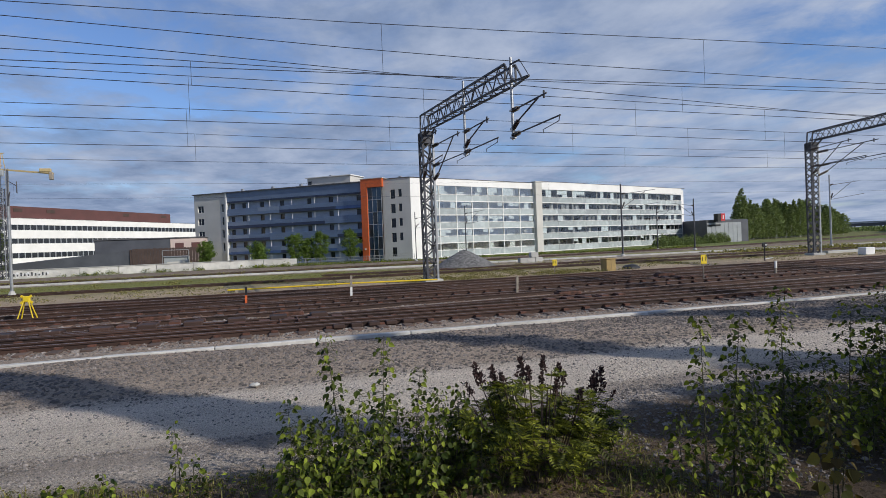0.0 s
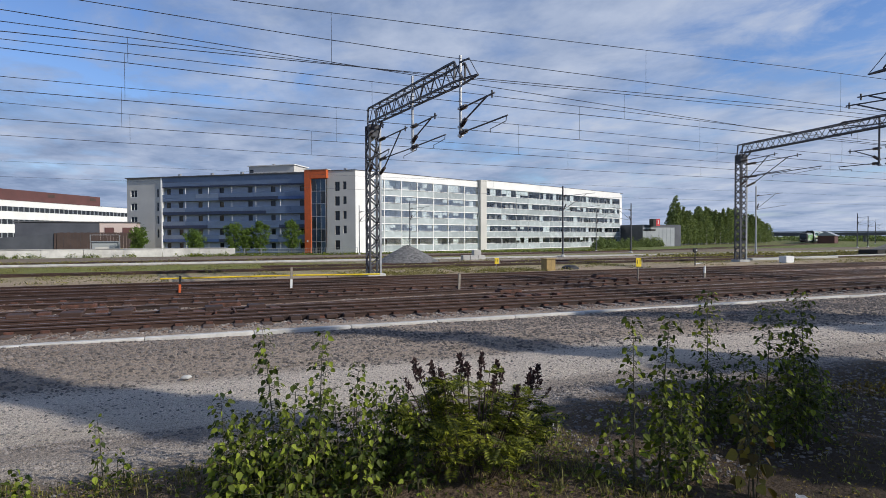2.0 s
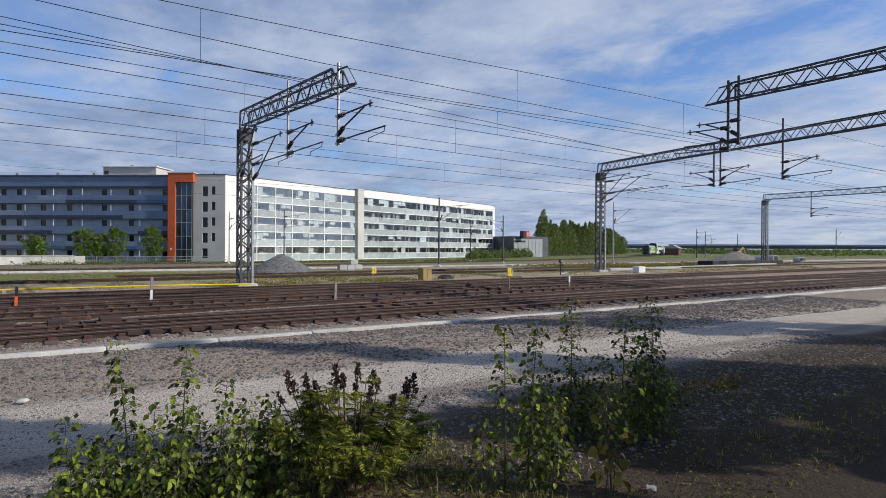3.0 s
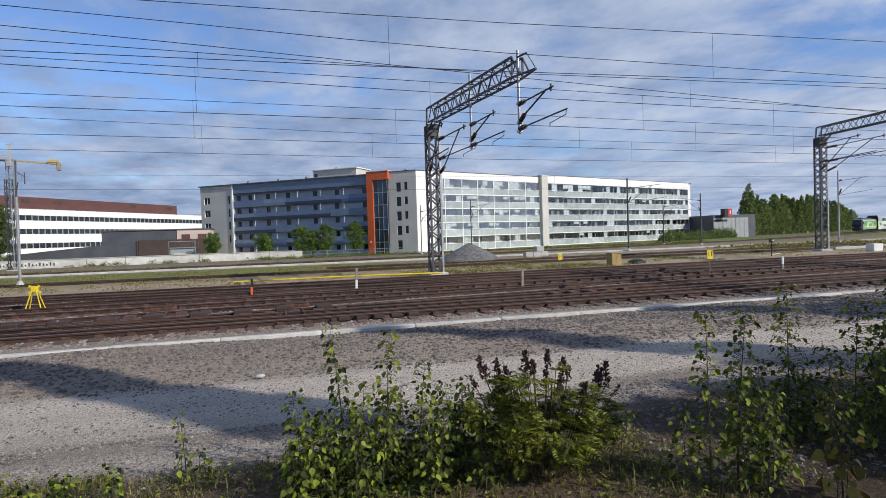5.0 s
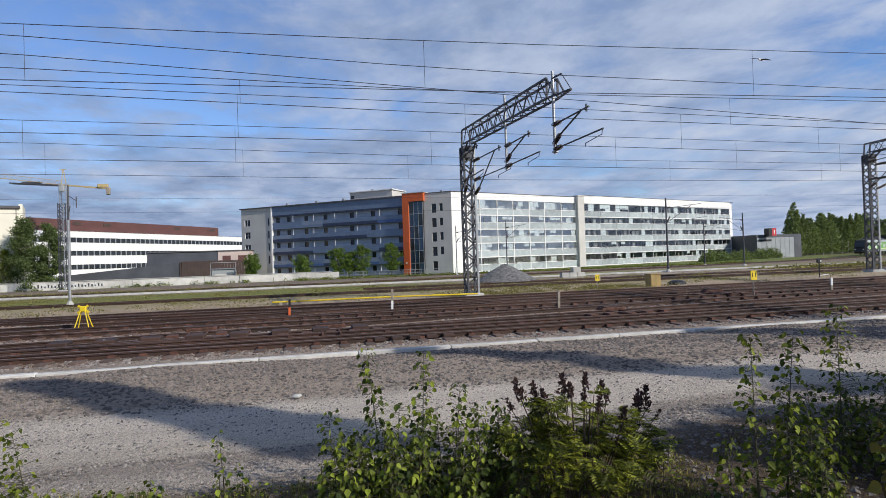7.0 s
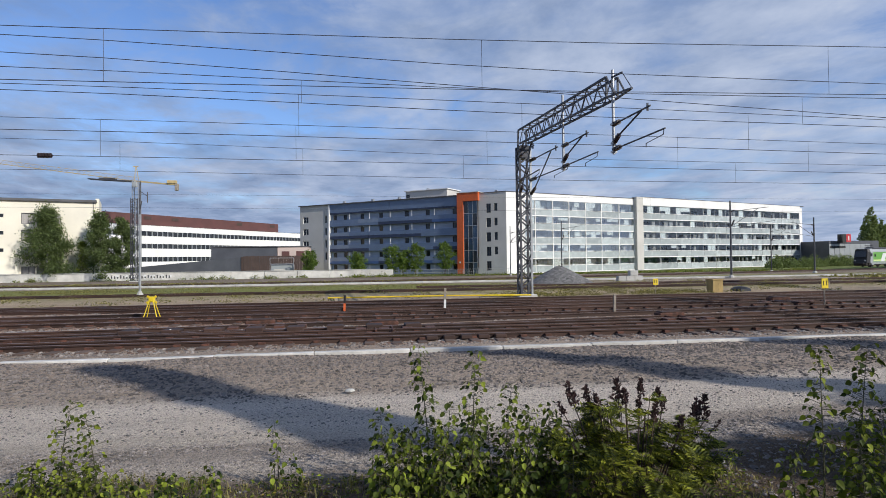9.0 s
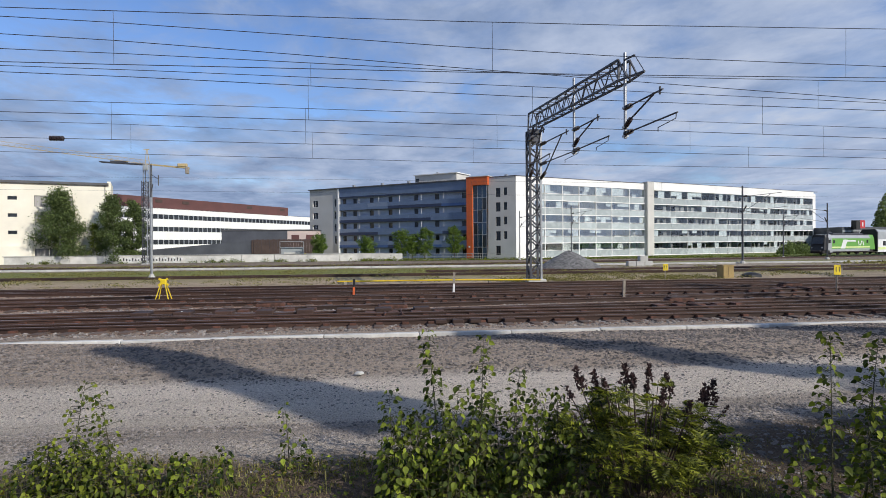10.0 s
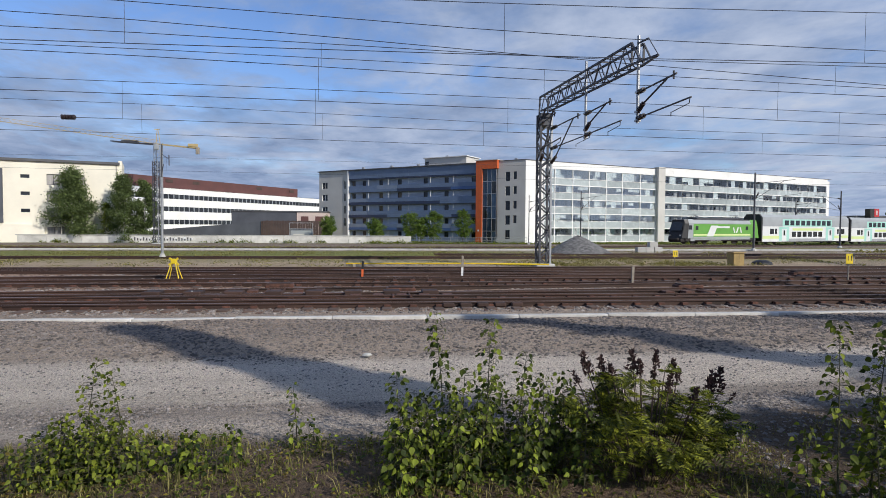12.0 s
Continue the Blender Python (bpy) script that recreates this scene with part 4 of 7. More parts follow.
def blue_wing():
    """The gallery wing: grey ends, blue sheet bands, orange stair tower."""
    ang = math.degrees(math.atan2(119.4 - 153.2, 29.4 + 15.2))
    top = thing("apartment_building", pose(-15.2, 153.2, 0, 0, 0, ang), "five-storey apartment building with blue banded gallery facade and orange stair tower", "apartment building", "apartment buildings")
    zb, zr, D = -1.5, 15.35, 13.0
    # grey end at the far side
    tall = [(1.0, 2.75, z - 1.65, z) for z in (12.8, 9.8, 6.75, 3.7)]
    slots = [(7.95, 8.6, z - 2.0, z) for z in (12.95, 9.95, 6.95, 3.95)]
    wall("wall", top, 0, 9.2, 0, 0.35, zb, zr, "wall_grey", tall + slots, "light grey rendered wall")
    for h in tall:
        window(top, h[0], h[1], 0.12, h[2], h[3], frame="wall_white", mull=1)
    for h in slots:
        window(top, h[0], h[1], 0.12, h[2], h[3], frame="wall_white")
    part_box("corner_fin", M["wall_white"], top, 9.2, 9.55, -0.25, 0.9, zb, zr, "white corner fin")
    part_box("side_wall", M["wall_grey"], top, -0.002, 0.3, 0.36, D, zb, zr)
    # gallery: slabs, parapet panels, back wall with doors
    x0, x1 = 9.56, 44.9
    rng = random.Random(12)
    doors = []
    for k in range(5):
        zt = 12.95 - 3.0 * k
        for u in (10.1, 13.3, 18.3, 23.7, 30.8, 36.3, 43.1):
            doors.append((u, u + 1.05, zt - 1.35 if k < 4 else zt - 1.5, zt - 0.12))
    wall("gallery_wall", top, x0, x1, 0.75, 1.0, zb, zr - 0.1, "blue_wall", doors, "grey blue gallery wall")
    for h in doors:
        window(top, h[0], h[1], 0.82, h[2], h[3])
    for k in range(6):
        zt = 12.95 - 3.0 * k
        ztop, zbot = (zr, 13.35) if k == 0 else (zt + 1.62, zt + 0.2)
        if k:
            part_box("gallery_slab", M["wall_dark"], top, x0, x1, -0.02, 0.745, zt + 0.02, zt + 0.18)
        x = x0
        while x < x1 - 0.5:
            w = min(rng.choice((5.8, 5.8, 8.6, 11.6)), x1 - x)
            if k == 0:
                w = min(17.6, x1 - x)
            if x1 - x - w < 3:
                w = x1 - x
            if k == 0:
                part_box("panel", M["blue_c" if x > 30 else "blue_a"], top, x + 0.012, x + w - 0.012, -0.06, -0.022, zbot, ztop, bevel=0.01)
            else:
                part_box("panel", M[rng.choice(("blue_a", "blue_a", "blue_d", "blue_a"))], top, x + 0.012, x + w - 0.012, -0.06, -0.022, zbot + 0.56, ztop, bevel=0.01)
                part_box("lower_panel", M[rng.choice(("blue_b", "blue_b", "blue_c", "blue_a", "blue_b"))], top, x + 0.012, x + w - 0.012, -0.075, -0.022, zbot - 0.1, zbot + 0.545, bevel=0.01)
            x += w
        if k == 0:
            part_box("fascia_line", M["blue_b"], top, x0, x1, -0.03, 0.3, 13.02, 13.34)
    for i in range(7):
        x = x0 + 0.15 + (x1 - x0 - 0.3) * i / 6
        bm = bmesh.new()
        strut(bm, (x, 0.05, zb), (x, 0.05, zr - 2.1), 0.05)
        part("column", bm, M["wall_white"], top)
    # orange stair tower with glazed front
    part_box("tower_pier", M["orange_red"], top, 44.92, 46.35, -0.75, 1.4, zb, 15.85, "orange rendered pier")
    part_box("tower_cap", M["orange_red"], top, 46.36, 49.9, -0.75, 1.4, 14.1, 15.85, "orange rendered cap")
    part_box("tower_roof", M["wall_grey"], top, 44.8, 50.05, -0.85, 3.0, 15.853, 15.99)
    for k in range(6):
        zt, zc = 14.08 - 2.6 * k, max(zb, 14.08 - 2.6 * (k + 1))
        for i in range(3):
            a = 46.4 + i * 1.05
            part_box("glazing_pane", M["blue_pane" if (i + k) % 3 else "dark_pane"], top, a, a + 0.98, -0.40, -0.36, zc + 0.06, zt - 0.06)
        part_box("transom", M["steel_light"], top, 46.38, 49.55, -0.46, -0.34, zc - 0.055, zc + 0.055)
    for i in range(4):
        part_box("mullion", M["steel_light"], top, 46.36 + i * 1.05, 46.42 + i * 1.05, -0.47, -0.33, zb, 14.08)
    part_box("stair_core", M["wall_grey"], top, 46.4, 49.5, 1.0, 1.38, zb, 14.05)
    part_box("entrance_lamp", M["white"], top, 45.4, 45.75, -0.80, -0.753, 1.0, 1.35)
    # grey end beside the corner
    big = [(51.45, 52.5, z - 1.9, z) for z in (13.35, 10.35, 7.35, 4.35, 1.35)]
    small = [(53.25, 54.0, z - 1.6, z) for z in (13.35, 10.35, 7.35, 4.35)]
    wall("wall", top, 49.6, 55.95, 0, 0.35, zb, 15.6, "wall_grey", big + small, "light grey rendered wall")
    for h in big + small:
        window(top, h[0], h[1], 0.12, h[2], h[3], mull=1 if h in big else 0)
    part_box("roof", M["roof"], top, -0.25, 44.8, -0.35, D, zr + 0.003, zr + 0.22)
    part_box("roof", M["roof"], top, 50.06, 55.95, -0.1, D, 15.603, 15.75)
    part_box("back_wall", M["wall_grey"], top, 0.31, 55.9, D - 0.3, D - 0.004, zb, zr)
    ph = part_box("penthouse", M["wall_grey"], top, 29.6, 40.5, 3.0, 9.0, zr + 0.223, 17.5, "grey roof plant room")
    part_box("penthouse_roof", M["wall_white"], ph, 29.3, 40.8, 2.7, 9.3, 17.503, 17.68)
    part_box("vent", M["steel_light"], ph, 34.0, 34.6, 5, 5.6, 17.683, 18.2)
    part_box("window", M["dark_pane"], ph, 29.8, 30.7, 2.96, 2.995, 16.1, 16.8)
    for x in (12.0, 20.5, 28.0, 52.5):
        part_box("roof_vent", M["steel_light"], top, x, x + 0.6, 2, 2.6, 15.76, 16.3, bevel=0.05)


blue_wing()


def balcony_wing():
    """The white wing with glazed balconies."""
    ang = math.degrees(math.atan2(160.6 - 119.4, 129 - 29.4))
    top = thing("apartment_building", pose(29.4, 119.4, 0, 0, 0, ang), "long white five-storey apartment building with glazed balconies", "apartment building", "apartment buildings")
    zb, D = -1.5, 12.0
    part_box("corner_wall", M["wall_white"], top, 0, 4.5, 0, 0.4, zb, 15.55, "white rendered corner wall")
    part_box("gable_wall", M["wall_white"], top, 0.003, 0.35, 0.41, D, zb, 15.5)
    part_box("cornice", M["wall_white"], top, 4.51, 37.1, -0.05, 0.5, 14.15, 15.6, "white cornice band")
    part_box("cornice", M["wall_white"], top, 39.4, 106.4, -0.25, 0.5, 14.1, 16.05, "white cornice band")
    part_box("fin_wall", M["wall_grey"], top, 37.15, 39.35, -0.9, 0.6, zb, 16.0, "grey rendered fin wall")
    part_box("end_wall", M["wall_white"], top, 106.45, 108.2, 0.2, D, zb, 15.6, "white rendered end wall")
    part_box("roof_edge", M["roof"], top, 0, 37.1, -0.12, D, 15.603, 15.72)
    part_box("roof_edge", M["roof"], top, 39.36, 108.2, -0.3, D, 16.053, 16.15)
    # back walls: paled like reflecting glass in one section, darkened like shade in the other
    part_box("balcony_back_wall", M["room_paled"], top, 4.51, 37.3, 1.7, 1.95, zb, 14.1)
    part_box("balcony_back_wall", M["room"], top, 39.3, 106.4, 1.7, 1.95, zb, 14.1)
    part_box("rear_wall", M["wall_white"], top, 0.4, 108.1, D - 0.3, D - 0.01, zb, 15.5)
    div_a = [4.55, 7.4, 12.2, 16.8, 21.7, 26.5, 32.1, 37.1]
    div_b = [39.5, 46.1, 52.1, 57.4, 62.5, 67.3, 71.8, 77.4, 83.0, 87.6, 92.3, 97.0, 101.7, 106.3]
    rng = random.Random(77)
    for divs in (div_a, div_b):
        for x in divs:
            # dividers of the second section share the shade-coloured wall
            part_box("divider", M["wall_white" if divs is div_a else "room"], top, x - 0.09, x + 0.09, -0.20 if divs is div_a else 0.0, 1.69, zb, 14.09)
        for k in range(5):
            zf = 10.97 - 3.0 * k
            part_box("balcony_slab", M["concrete"], top, divs[0] + 0.08, divs[-1] - 0.08, -0.08, 1.69, zf - 0.16, zf)
            part_box("slab_edge", M["wall_white"], top, divs[0] + 0.1, divs[-1] - 0.1, -0.225, -0.165, zf - 0.24, zf - 0.04)
            for a, b in zip(divs, divs[1:]):
                bay = part_box("parapet", M["parapet"], top, a + 0.03, b - 0.03, -0.16, -0.12, zf - 0.03, zf + 1.22, bevel=0.012)
                zt = zf + 2.82 if k else 14.08
                n = 3 if b - a > 3.5 else 2
                part_box("rail", M["wall_white"], top, a + 0.095, b - 0.095, -0.18, -0.09, zf + 1.285, zf + 1.38)
                for i in range(n):
                    p, q = a + 0.09 + (b - a - 0.18) * i / n, a + 0.09 + (b - a - 0.18) * (i + 1) / n
                    pane = part_box("glazing_pane", M["bright_pane" if divs is div_a else "pane"], top, p + 0.015, q - 0.015, -0.06, -0.05, zf + 1.36, zt)
                    pane.visible_shadow = False
                    r = rng.random()
                    if r < (0.40 if divs is div_a else 0.20):
                        low = zf + 1.37 if rng.random() < 0.7 else zf + 2.0
                        part_box("blind", M["blind"], top, p + 0.05, q - 0.05, 0.02, 0.05, low, zt - 0.04)
                    elif r < (0.50 if divs is div_a else 0.62):
                        part_box("curtain", M["curtain"], top, p + 0.1, p + (q - p) * rng.uniform(0.3, 0.8), 0.5, 0.56, zf + 0.1, zt - 0.1)
                w0 = a + (b - a) * rng.uniform(0.1, 0.3)
                wide = min(1.3, (b - a) * 0.3) if divs is div_a else min(3.4, (b - a) * 0.66)
                part_box("balcony_window", M["dark_pane"], top, w0, w0 + wide, 1.64, 1.695, zf + 0.4, zf + 2.5)
    for i in range(12):
        x = 60 + 3.6 * i
        bm = bmesh.new()
        strut(bm, (x, -0.3, zb), (x, -0.3, zb + 0.9), 0.05)
        part("post", bm, M["wall_white"], top)


balcony_wing()


def white_block():
    top = thing("apartment_building", pose(-49.9, 121.0, 0, 0, 0, 20), "cream four-storey apartment block with dark eaves", "apartment building", "apartment buildings")
    zb, zr = -1.5, 13.4
    holes = [(-15.6, -14.2, z - 0.65, z) for z in (11.0, 7.9, 4.8)] + [(-11.6, -9.5, z - 2.0, z) for z in (11.2, 8.1, 5.0, 1.5)] + [(-9.3, -7.2, z - 2.0, z) for z in (11.2, 8.1, 5.0, 1.5)] + [(-7.0, -5.6, z - 2.0, z) for z in (11.2, 8.1, 5.0, 1.5)] + [(-24.0, -18.2, 2.2, 11.9)]
    wall("wall", top, -34, 0, 0, 0.4, zb, zr, "wall_cream", holes, "cream rendered wall")
    for h in holes[:-1]:
        window(top, h[0], h[1], 0.12, h[2], h[3], "dark_pane" if h[0] < -14 else "curtain", mull=0 if h[0] < -14 else 1)
    part_box("plinth", M["wall_cream"], top, -34, -11.9, -0.5, -0.003, zb, 2.0)
    part_box("recess_wall", M["wall_dark"], top, -24, -18.2, 2.0, 2.2, 2.2, 11.9)
    part_box("recess_side", M["wall_dark"], top, -18.9, -18.21, -0.25, 1.99, 2.2, 11.95, "dark cladding")
    for z in (2.25, 5.3, 8.4):
        part_box("balcony_slab", M["concrete"], top, -24, -18.95, 0.1, 1.99, z, z + 0.2)
        part_box("balcony_front", M["blue_d"], top, -24, -18.95, 0.0, 0.06, z + 0.203, z + 1.2)
    part_box("eaves", M["roof"], top, -34, 0.25, -0.4, 12, zr + 0.003, zr + 0.45)
    part_box("gable_wall", M["wall_cream"], top, 0.01, 0.6, 0.2, 12, zb, 14.2)
    part_box("rear_wall", M["wall_cream"], top, -34, 0, 11.6, 11.99, zb, zr)
    bm = bmesh.new()
    strut(bm, (-0.35, -0.06, zb), (-0.35, -0.06, zr), 0.06)
    part("downpipe", bm, M["frame_dark"], top)


white_block()


def long_office():
    ang = math.degrees(math.atan2(37.5, 22.4))
    L = 43.68
    top = thing("office_building", pose(-64.4 - 22.4 * 0.7, 183 - 37.5 * 0.7, 0, 0, 0, ang), "long white office building with window bands and a brown top storey", "office building")
    s0 = 0.7 * L
    zs = [(-1.5, 2.2), (3.6, 6.1), (7.5, 9.8), (11.2, 13.0)]
    end = s0 + 1.78 * L
    for z0, z1 in zs:
        part_box("wall_band", M["wall_white"], top, 0, end, 0, 0.4, z0, z1, "white wall band")
    part_box("inner_wall", M["wall_dark"], top, 0, end, 0.45, 0.8, -1.5, 13.0)
    for z0 in (2.2, 6.1, 9.8):
        x = 0.2
        while x < end - 1:
            part_box("window", M["dark_pane"], top, x, x + 1.5, 0.12, 0.2, z0 + 0.02, z0 + 1.38)
            part_box("mullion", M["steel_light"], top, x + 1.52, x + 1.85, 0.06, 0.25, z0 + 0.003, z0 + 1.397)
            x += 1.9
    bend = s0 + 1.47 * L
    part_box("top_storey", M["wall_brown"], top, 0, bend, 0.6, 14, 13.003, 16.2, "red brown clad top storey")
    for x in (s0 + 3, s0 + 0.3 * L, s0 + 0.95 * L, s0 + 1.36 * L):
        part_box("louvre", M["fence_brown"], top, x, x + 2.6, 0.5, 0.597, 14.7, 15.6)
    part_box("roof", M["roof"], top, 0, end, 0, 14, 12.9, 12.99)
    part_box("end_wall", M["wall_white"], top, end - 0.3, end - 0.004, 0.41, 14, -1.5, 12.89)


long_office()


def low_buildings():
    z = -1.4
    t = thing("ramp_building", pose(0, 0, 0), "dark grey sheet-clad car ramp behind a white wall", "ramp")
    bm = bmesh.new()
    v = [bm.verts.new(p) for p in ((-47, 130, z), (-25, 130, z), (-25, 130, 2.8), (-47, 130, 0.9), (-47, 134, z), (-25, 134, z), (-25, 134, 2.8), (-47, 134, 0.9))]
    for q in ((0, 1, 2, 3), (5, 4, 7, 6), (3, 2, 6, 7), (1, 5, 6, 2), (4, 0, 3, 7)):
        bm.faces.new([v[i] for i in q])
    part("ramp", bm, M["wall_dark"], t)
    part_box("screen_post", M["fence_brown"], t, -25.0, -24.7, 129.8, 130.4, z, 2.9)
    t = thing("low_building", pose(0, 0, 0), "low grey service building with a pale pink upper wall", "service building")
    part_box("grey_wall", M["wall_dark"], t, -33.0, -18.8, 138, 146, z, 5.0)
    part_box("pink_wall", M["wall_pink"], t, -18.7, -12.0, 138, 146, z, 5.1)
    for x in (-17.8, -14.6):
        part_box("window", M["wall_brown"], t, x, x + 1.7, 137.95, 137.995, 2.4, 4.1)
    part_box("roof", M["roof"], t, -33.2, -11.8, 137.8, 146.2, 5.103, 5.3)
    t = thing("board_screen", pose(0, 0, 0), "long dark brown board screen", "screen")
    for i in range(26):
        part_box("board", M["fence_brown"], t, -24.6 + i * 0.55, -24.6 + i * 0.55 + 0.52, 129.9, 130.0, z, 3.0 + 0.05 * (i % 2))
    t = thing("container_shed", pose(-16.2, 126, z), "small grey container shed with roller door", "shed")
    part_box("body", M["coach_grey"], t, -2.2, 2.2, 0, 2.4, 0, 2.6, bevel=0.05)
    part_box("door", M["wall_grey"], t, -1.6, 1.6, -0.05, -0.003, 0.1, 1.7)
    part_box("frame", M["steel_light"], t, -2.4, 2.4, -0.3, -0.1, 2.65, 2.8)
    part_box("rail", M["steel_light"], t, -2.4, 2.4, -0.3, -0.2, 3.9, 4.0)
    for x in (-2.35, 2.35):
        part_box("post", M["steel_light"], t, x - 0.05, x + 0.05, -0.3, -0.2, 0, 4.0)
    part_box("marker", M["yellow"], t, 2.5, 2.9, -0.2, 0.0, 0, 1.5)
    t = thing("shop_building", pose(0, 0, 0), "low grey clad shop hall with a red sign box", "shop")
    part_box("wall", M["wall_dark"], t, 128.5, 144.0, 150, 175, -1.5, 5.6)
    for i in range(8):
        part_box("panel", M["coach_grey"], t, 128.55 + i * 1.6, 130.05 + i * 1.6, 149.9, 149.99, -1.5, 4.7)
    part_box("dark_band", M["black"], t, 128.7, 133.5, 149.85, 149.895, 3.6, 4.2)
    s = part_box("sign_box", M["black"], t, 131.0, 132.1, 148.0, 149.8, 5.0, 7.4)
    part_box("sign_face", M["red_sign"], s, 132.11, 133.5, 147.9, 147.995, 5.2, 7.4, "red sign face")
    part_box("sign_mark", M["white"], s, 132.65, 132.95, 147.85, 147.895, 5.7, 6.9)


low_buildings()


def white_wall():
    t = thing("low_wall", pose(0, 0, 0), "long low whitewashed concrete wall with graffiti", "wall", kind="structure")
    x = -150.0
    while x < 4.5:
        part_box("wall_panel", M["white_concrete"], t, x + 0.02, x + 5.96, 115.0, 115.35, -1.6, 0.05, bevel=0.03)
        x += 6.0
    part_box("coping", M["concrete"], t, -150, 4.4, 114.9, 115.45, 0.053, 0.17)
    bm = bmesh.new()
    for i in range(24):
        a = -47 + i * 0.52
        box(bm, a, a + 0.36 + 0.12 * (i % 3), 114.955, 114.975, -1.1 + 0.2 * ((i * 7) % 3), -0.25 - 0.15 * ((i * 5) % 3))
    part("graffiti", bm, M["white"], t, "white graffiti bars")
    bm = bmesh.new()
    for i in range(24):
        a = -46.9 + i * 0.52
        box(bm, a, a + 0.22, 114.94, 114.95, -0.9 + 0.2 * ((i * 3) % 3), -0.6 + 0.15 * ((i * 5) % 3))
    part("graffiti", bm, M["frame_dark"], t, "dark graffiti bars")


white_wall()


def railing(x0, x1, y, z, step, label):
    t = thing("railing", pose(0, 0, 0), label, "railing", kind="structure")
    for zz in (0.1, 0.62, 1.2):
        bm = bmesh.new()
        strut(bm, (x0, y, z + zz), (x1, y, z + zz), 0.035, 5)
        part("rail", bm, M["steel_light"], t)
    bm = bmesh.new()
    strut(bm, (0, 0, 0), (0, 0, 1.25), 0.05, 5)
    post = mesh("post", bm, M["steel_light"])
    n = int((x1 - x0) / step)
    for i in range(n + 1):
        o = new("post", post)
        o.parent = t
        o.location = (x0 + (x1 - x0) * i / n, y, z)
    bm = bmesh.new()
    for i in range(int((x1 - x0) / 0.35)):
        strut(bm, (x0 + 0.35 * i, y, z + 0.1), (x0 + 0.35 * i, y, z + 1.2), 0.016, 4, cap=False)
    part("bars", bm, M["steel_light"], t)


railing(4.6, 29.0, 116.2, -1.3, 3.0, "grey metal railing before the apartment building")


# ---- cranes and towers ----
def tower_crane():
    t = thing("tower_crane", pose(-58, 165, -1.4), "yellow tower crane behind the office building", "tower crane")
    bm = bmesh.new()
    w = 0.8
    for sx in (-w, w):
        for sy in (-w, w):
            bar(bm, (sx, sy, 0), (sx, sy, 25.0), 0.16, 0.16)
    for i in range(16):
        for s in (-w, w):
            o = 1 if i % 2 else -1
            bar(bm, (-o * w, s, i * 1.55), (o * w, s, i * 1.55 + 1.55), 0.09, 0.09)
            bar(bm, (s, -o * w, i * 1.55), (s, o * w, i * 1.55 + 1.55), 0.09, 0.09)
    part("tower", bm, M["steel_light"], t)
    bm = bmesh.new()
    for dx, dz, dy in ((-45, 5.0, 22), ):
        for s, z in ((-0.6, 0), (0.6, 0), (0, 1.0)):
            bar(bm, (0, s, 24.6 + z), (-44, s + 8, 31.0 + z), 0.085, 0.085)
        for i in range(30):
            p, q = i / 30, (i + 1) / 30
            bar(bm, (-44 * p, -0.6 + 8 * p, 24.6 + 6.4 * p), (-44 * q, 8 * q, 25.6 + 6.4 * q), 0.035, 0.035)
            bar(bm, (-44 * p, 8 * p, 25.6 + 6.4 * p), (-44 * q, 0.6 + 8 * q, 24.6 + 6.4 * q), 0.035, 0.035)
    part("jib", bm, M["crane_yellow"], t, "pale yellow lattice jib")
    bm = bmesh.new()
    bar(bm, (0, -0.5, 24.6), (11, -2.5, 23.4), 0.15, 0.3)
    bar(bm, (0, 0.5, 24.6), (11, -1.5, 23.4), 0.15, 0.3)
    for i in range(8):
        k0, k1 = i / 8, (i + 1) / 8
        bar(bm, (11 * k0, -0.5 - 2 * k0, 24.6 - 1.2 * k0), (11 * k1, 0.5 - 2 * k1, 24.6 - 1.2 * k1), 0.08, 0.08)
    part("counter_jib", bm, M["crane_yellow"], t)
    bm = bmesh.new()
    for sy in (-0.7, 0.7):
        bar(bm, (-0.8, sy, 24.5), (-12.5, sy + 2.2, 25.4), 0.18, 0.30)
    for i in range(9):
        k0 = i / 9
        bar(bm, (-0.8 - 11.7 * k0, -0.7 + 2.2 * k0, 24.5 + 0.9 * k0), (-2.0 - 11.7 * k0, 0.7 + 2.2 * k0, 24.6 + 0.9 * k0), 0.10, 0.10)
    box(bm, -9.5, -5.5, 0.6, 2.0, 25.0, 25.6)
    part("jib_walkway", bm, M["steel_dark"], t, "dark steel walkway and winch deck")
    part_box("counterweight", M["timber"], t, 10.2, 11.0, -2.6, -1.6, 21.9, 23.7, bevel=0.1)
    part_box("winch", M["crane_yellow"], t, 8.2, 10.6, -2.4, -1.6, 23.75, 24.6, bevel=0.1)
    part_box("cab", M["coach_grey"], t, -0.5, 0.6, -1.8, -0.85, 22.9, 24.3, bevel=0.1)
    bm = bmesh.new()
    bar(bm, (-0.5, 0, 24.8), (-0.2, 0, 28.4), 0.14, 0.14)
    bar(bm, (0.5, 0, 24.8), (0.0, 0, 28.4), 0.14, 0.14)
    bar(bm, (-0.9, 0, 28.4), (0.5, 0, 28.5), 0.12, 0.16)
    part("apex", bm, M["crane_yellow"], t)


tower_crane()
t = thing("lattice_tower", pose(-36.6, 103, ground_z(103)), "square lattice steel floodlight tower", "lattice tower")
lattice_mast(t, 0, 0, 0, 13.6, 0.8)


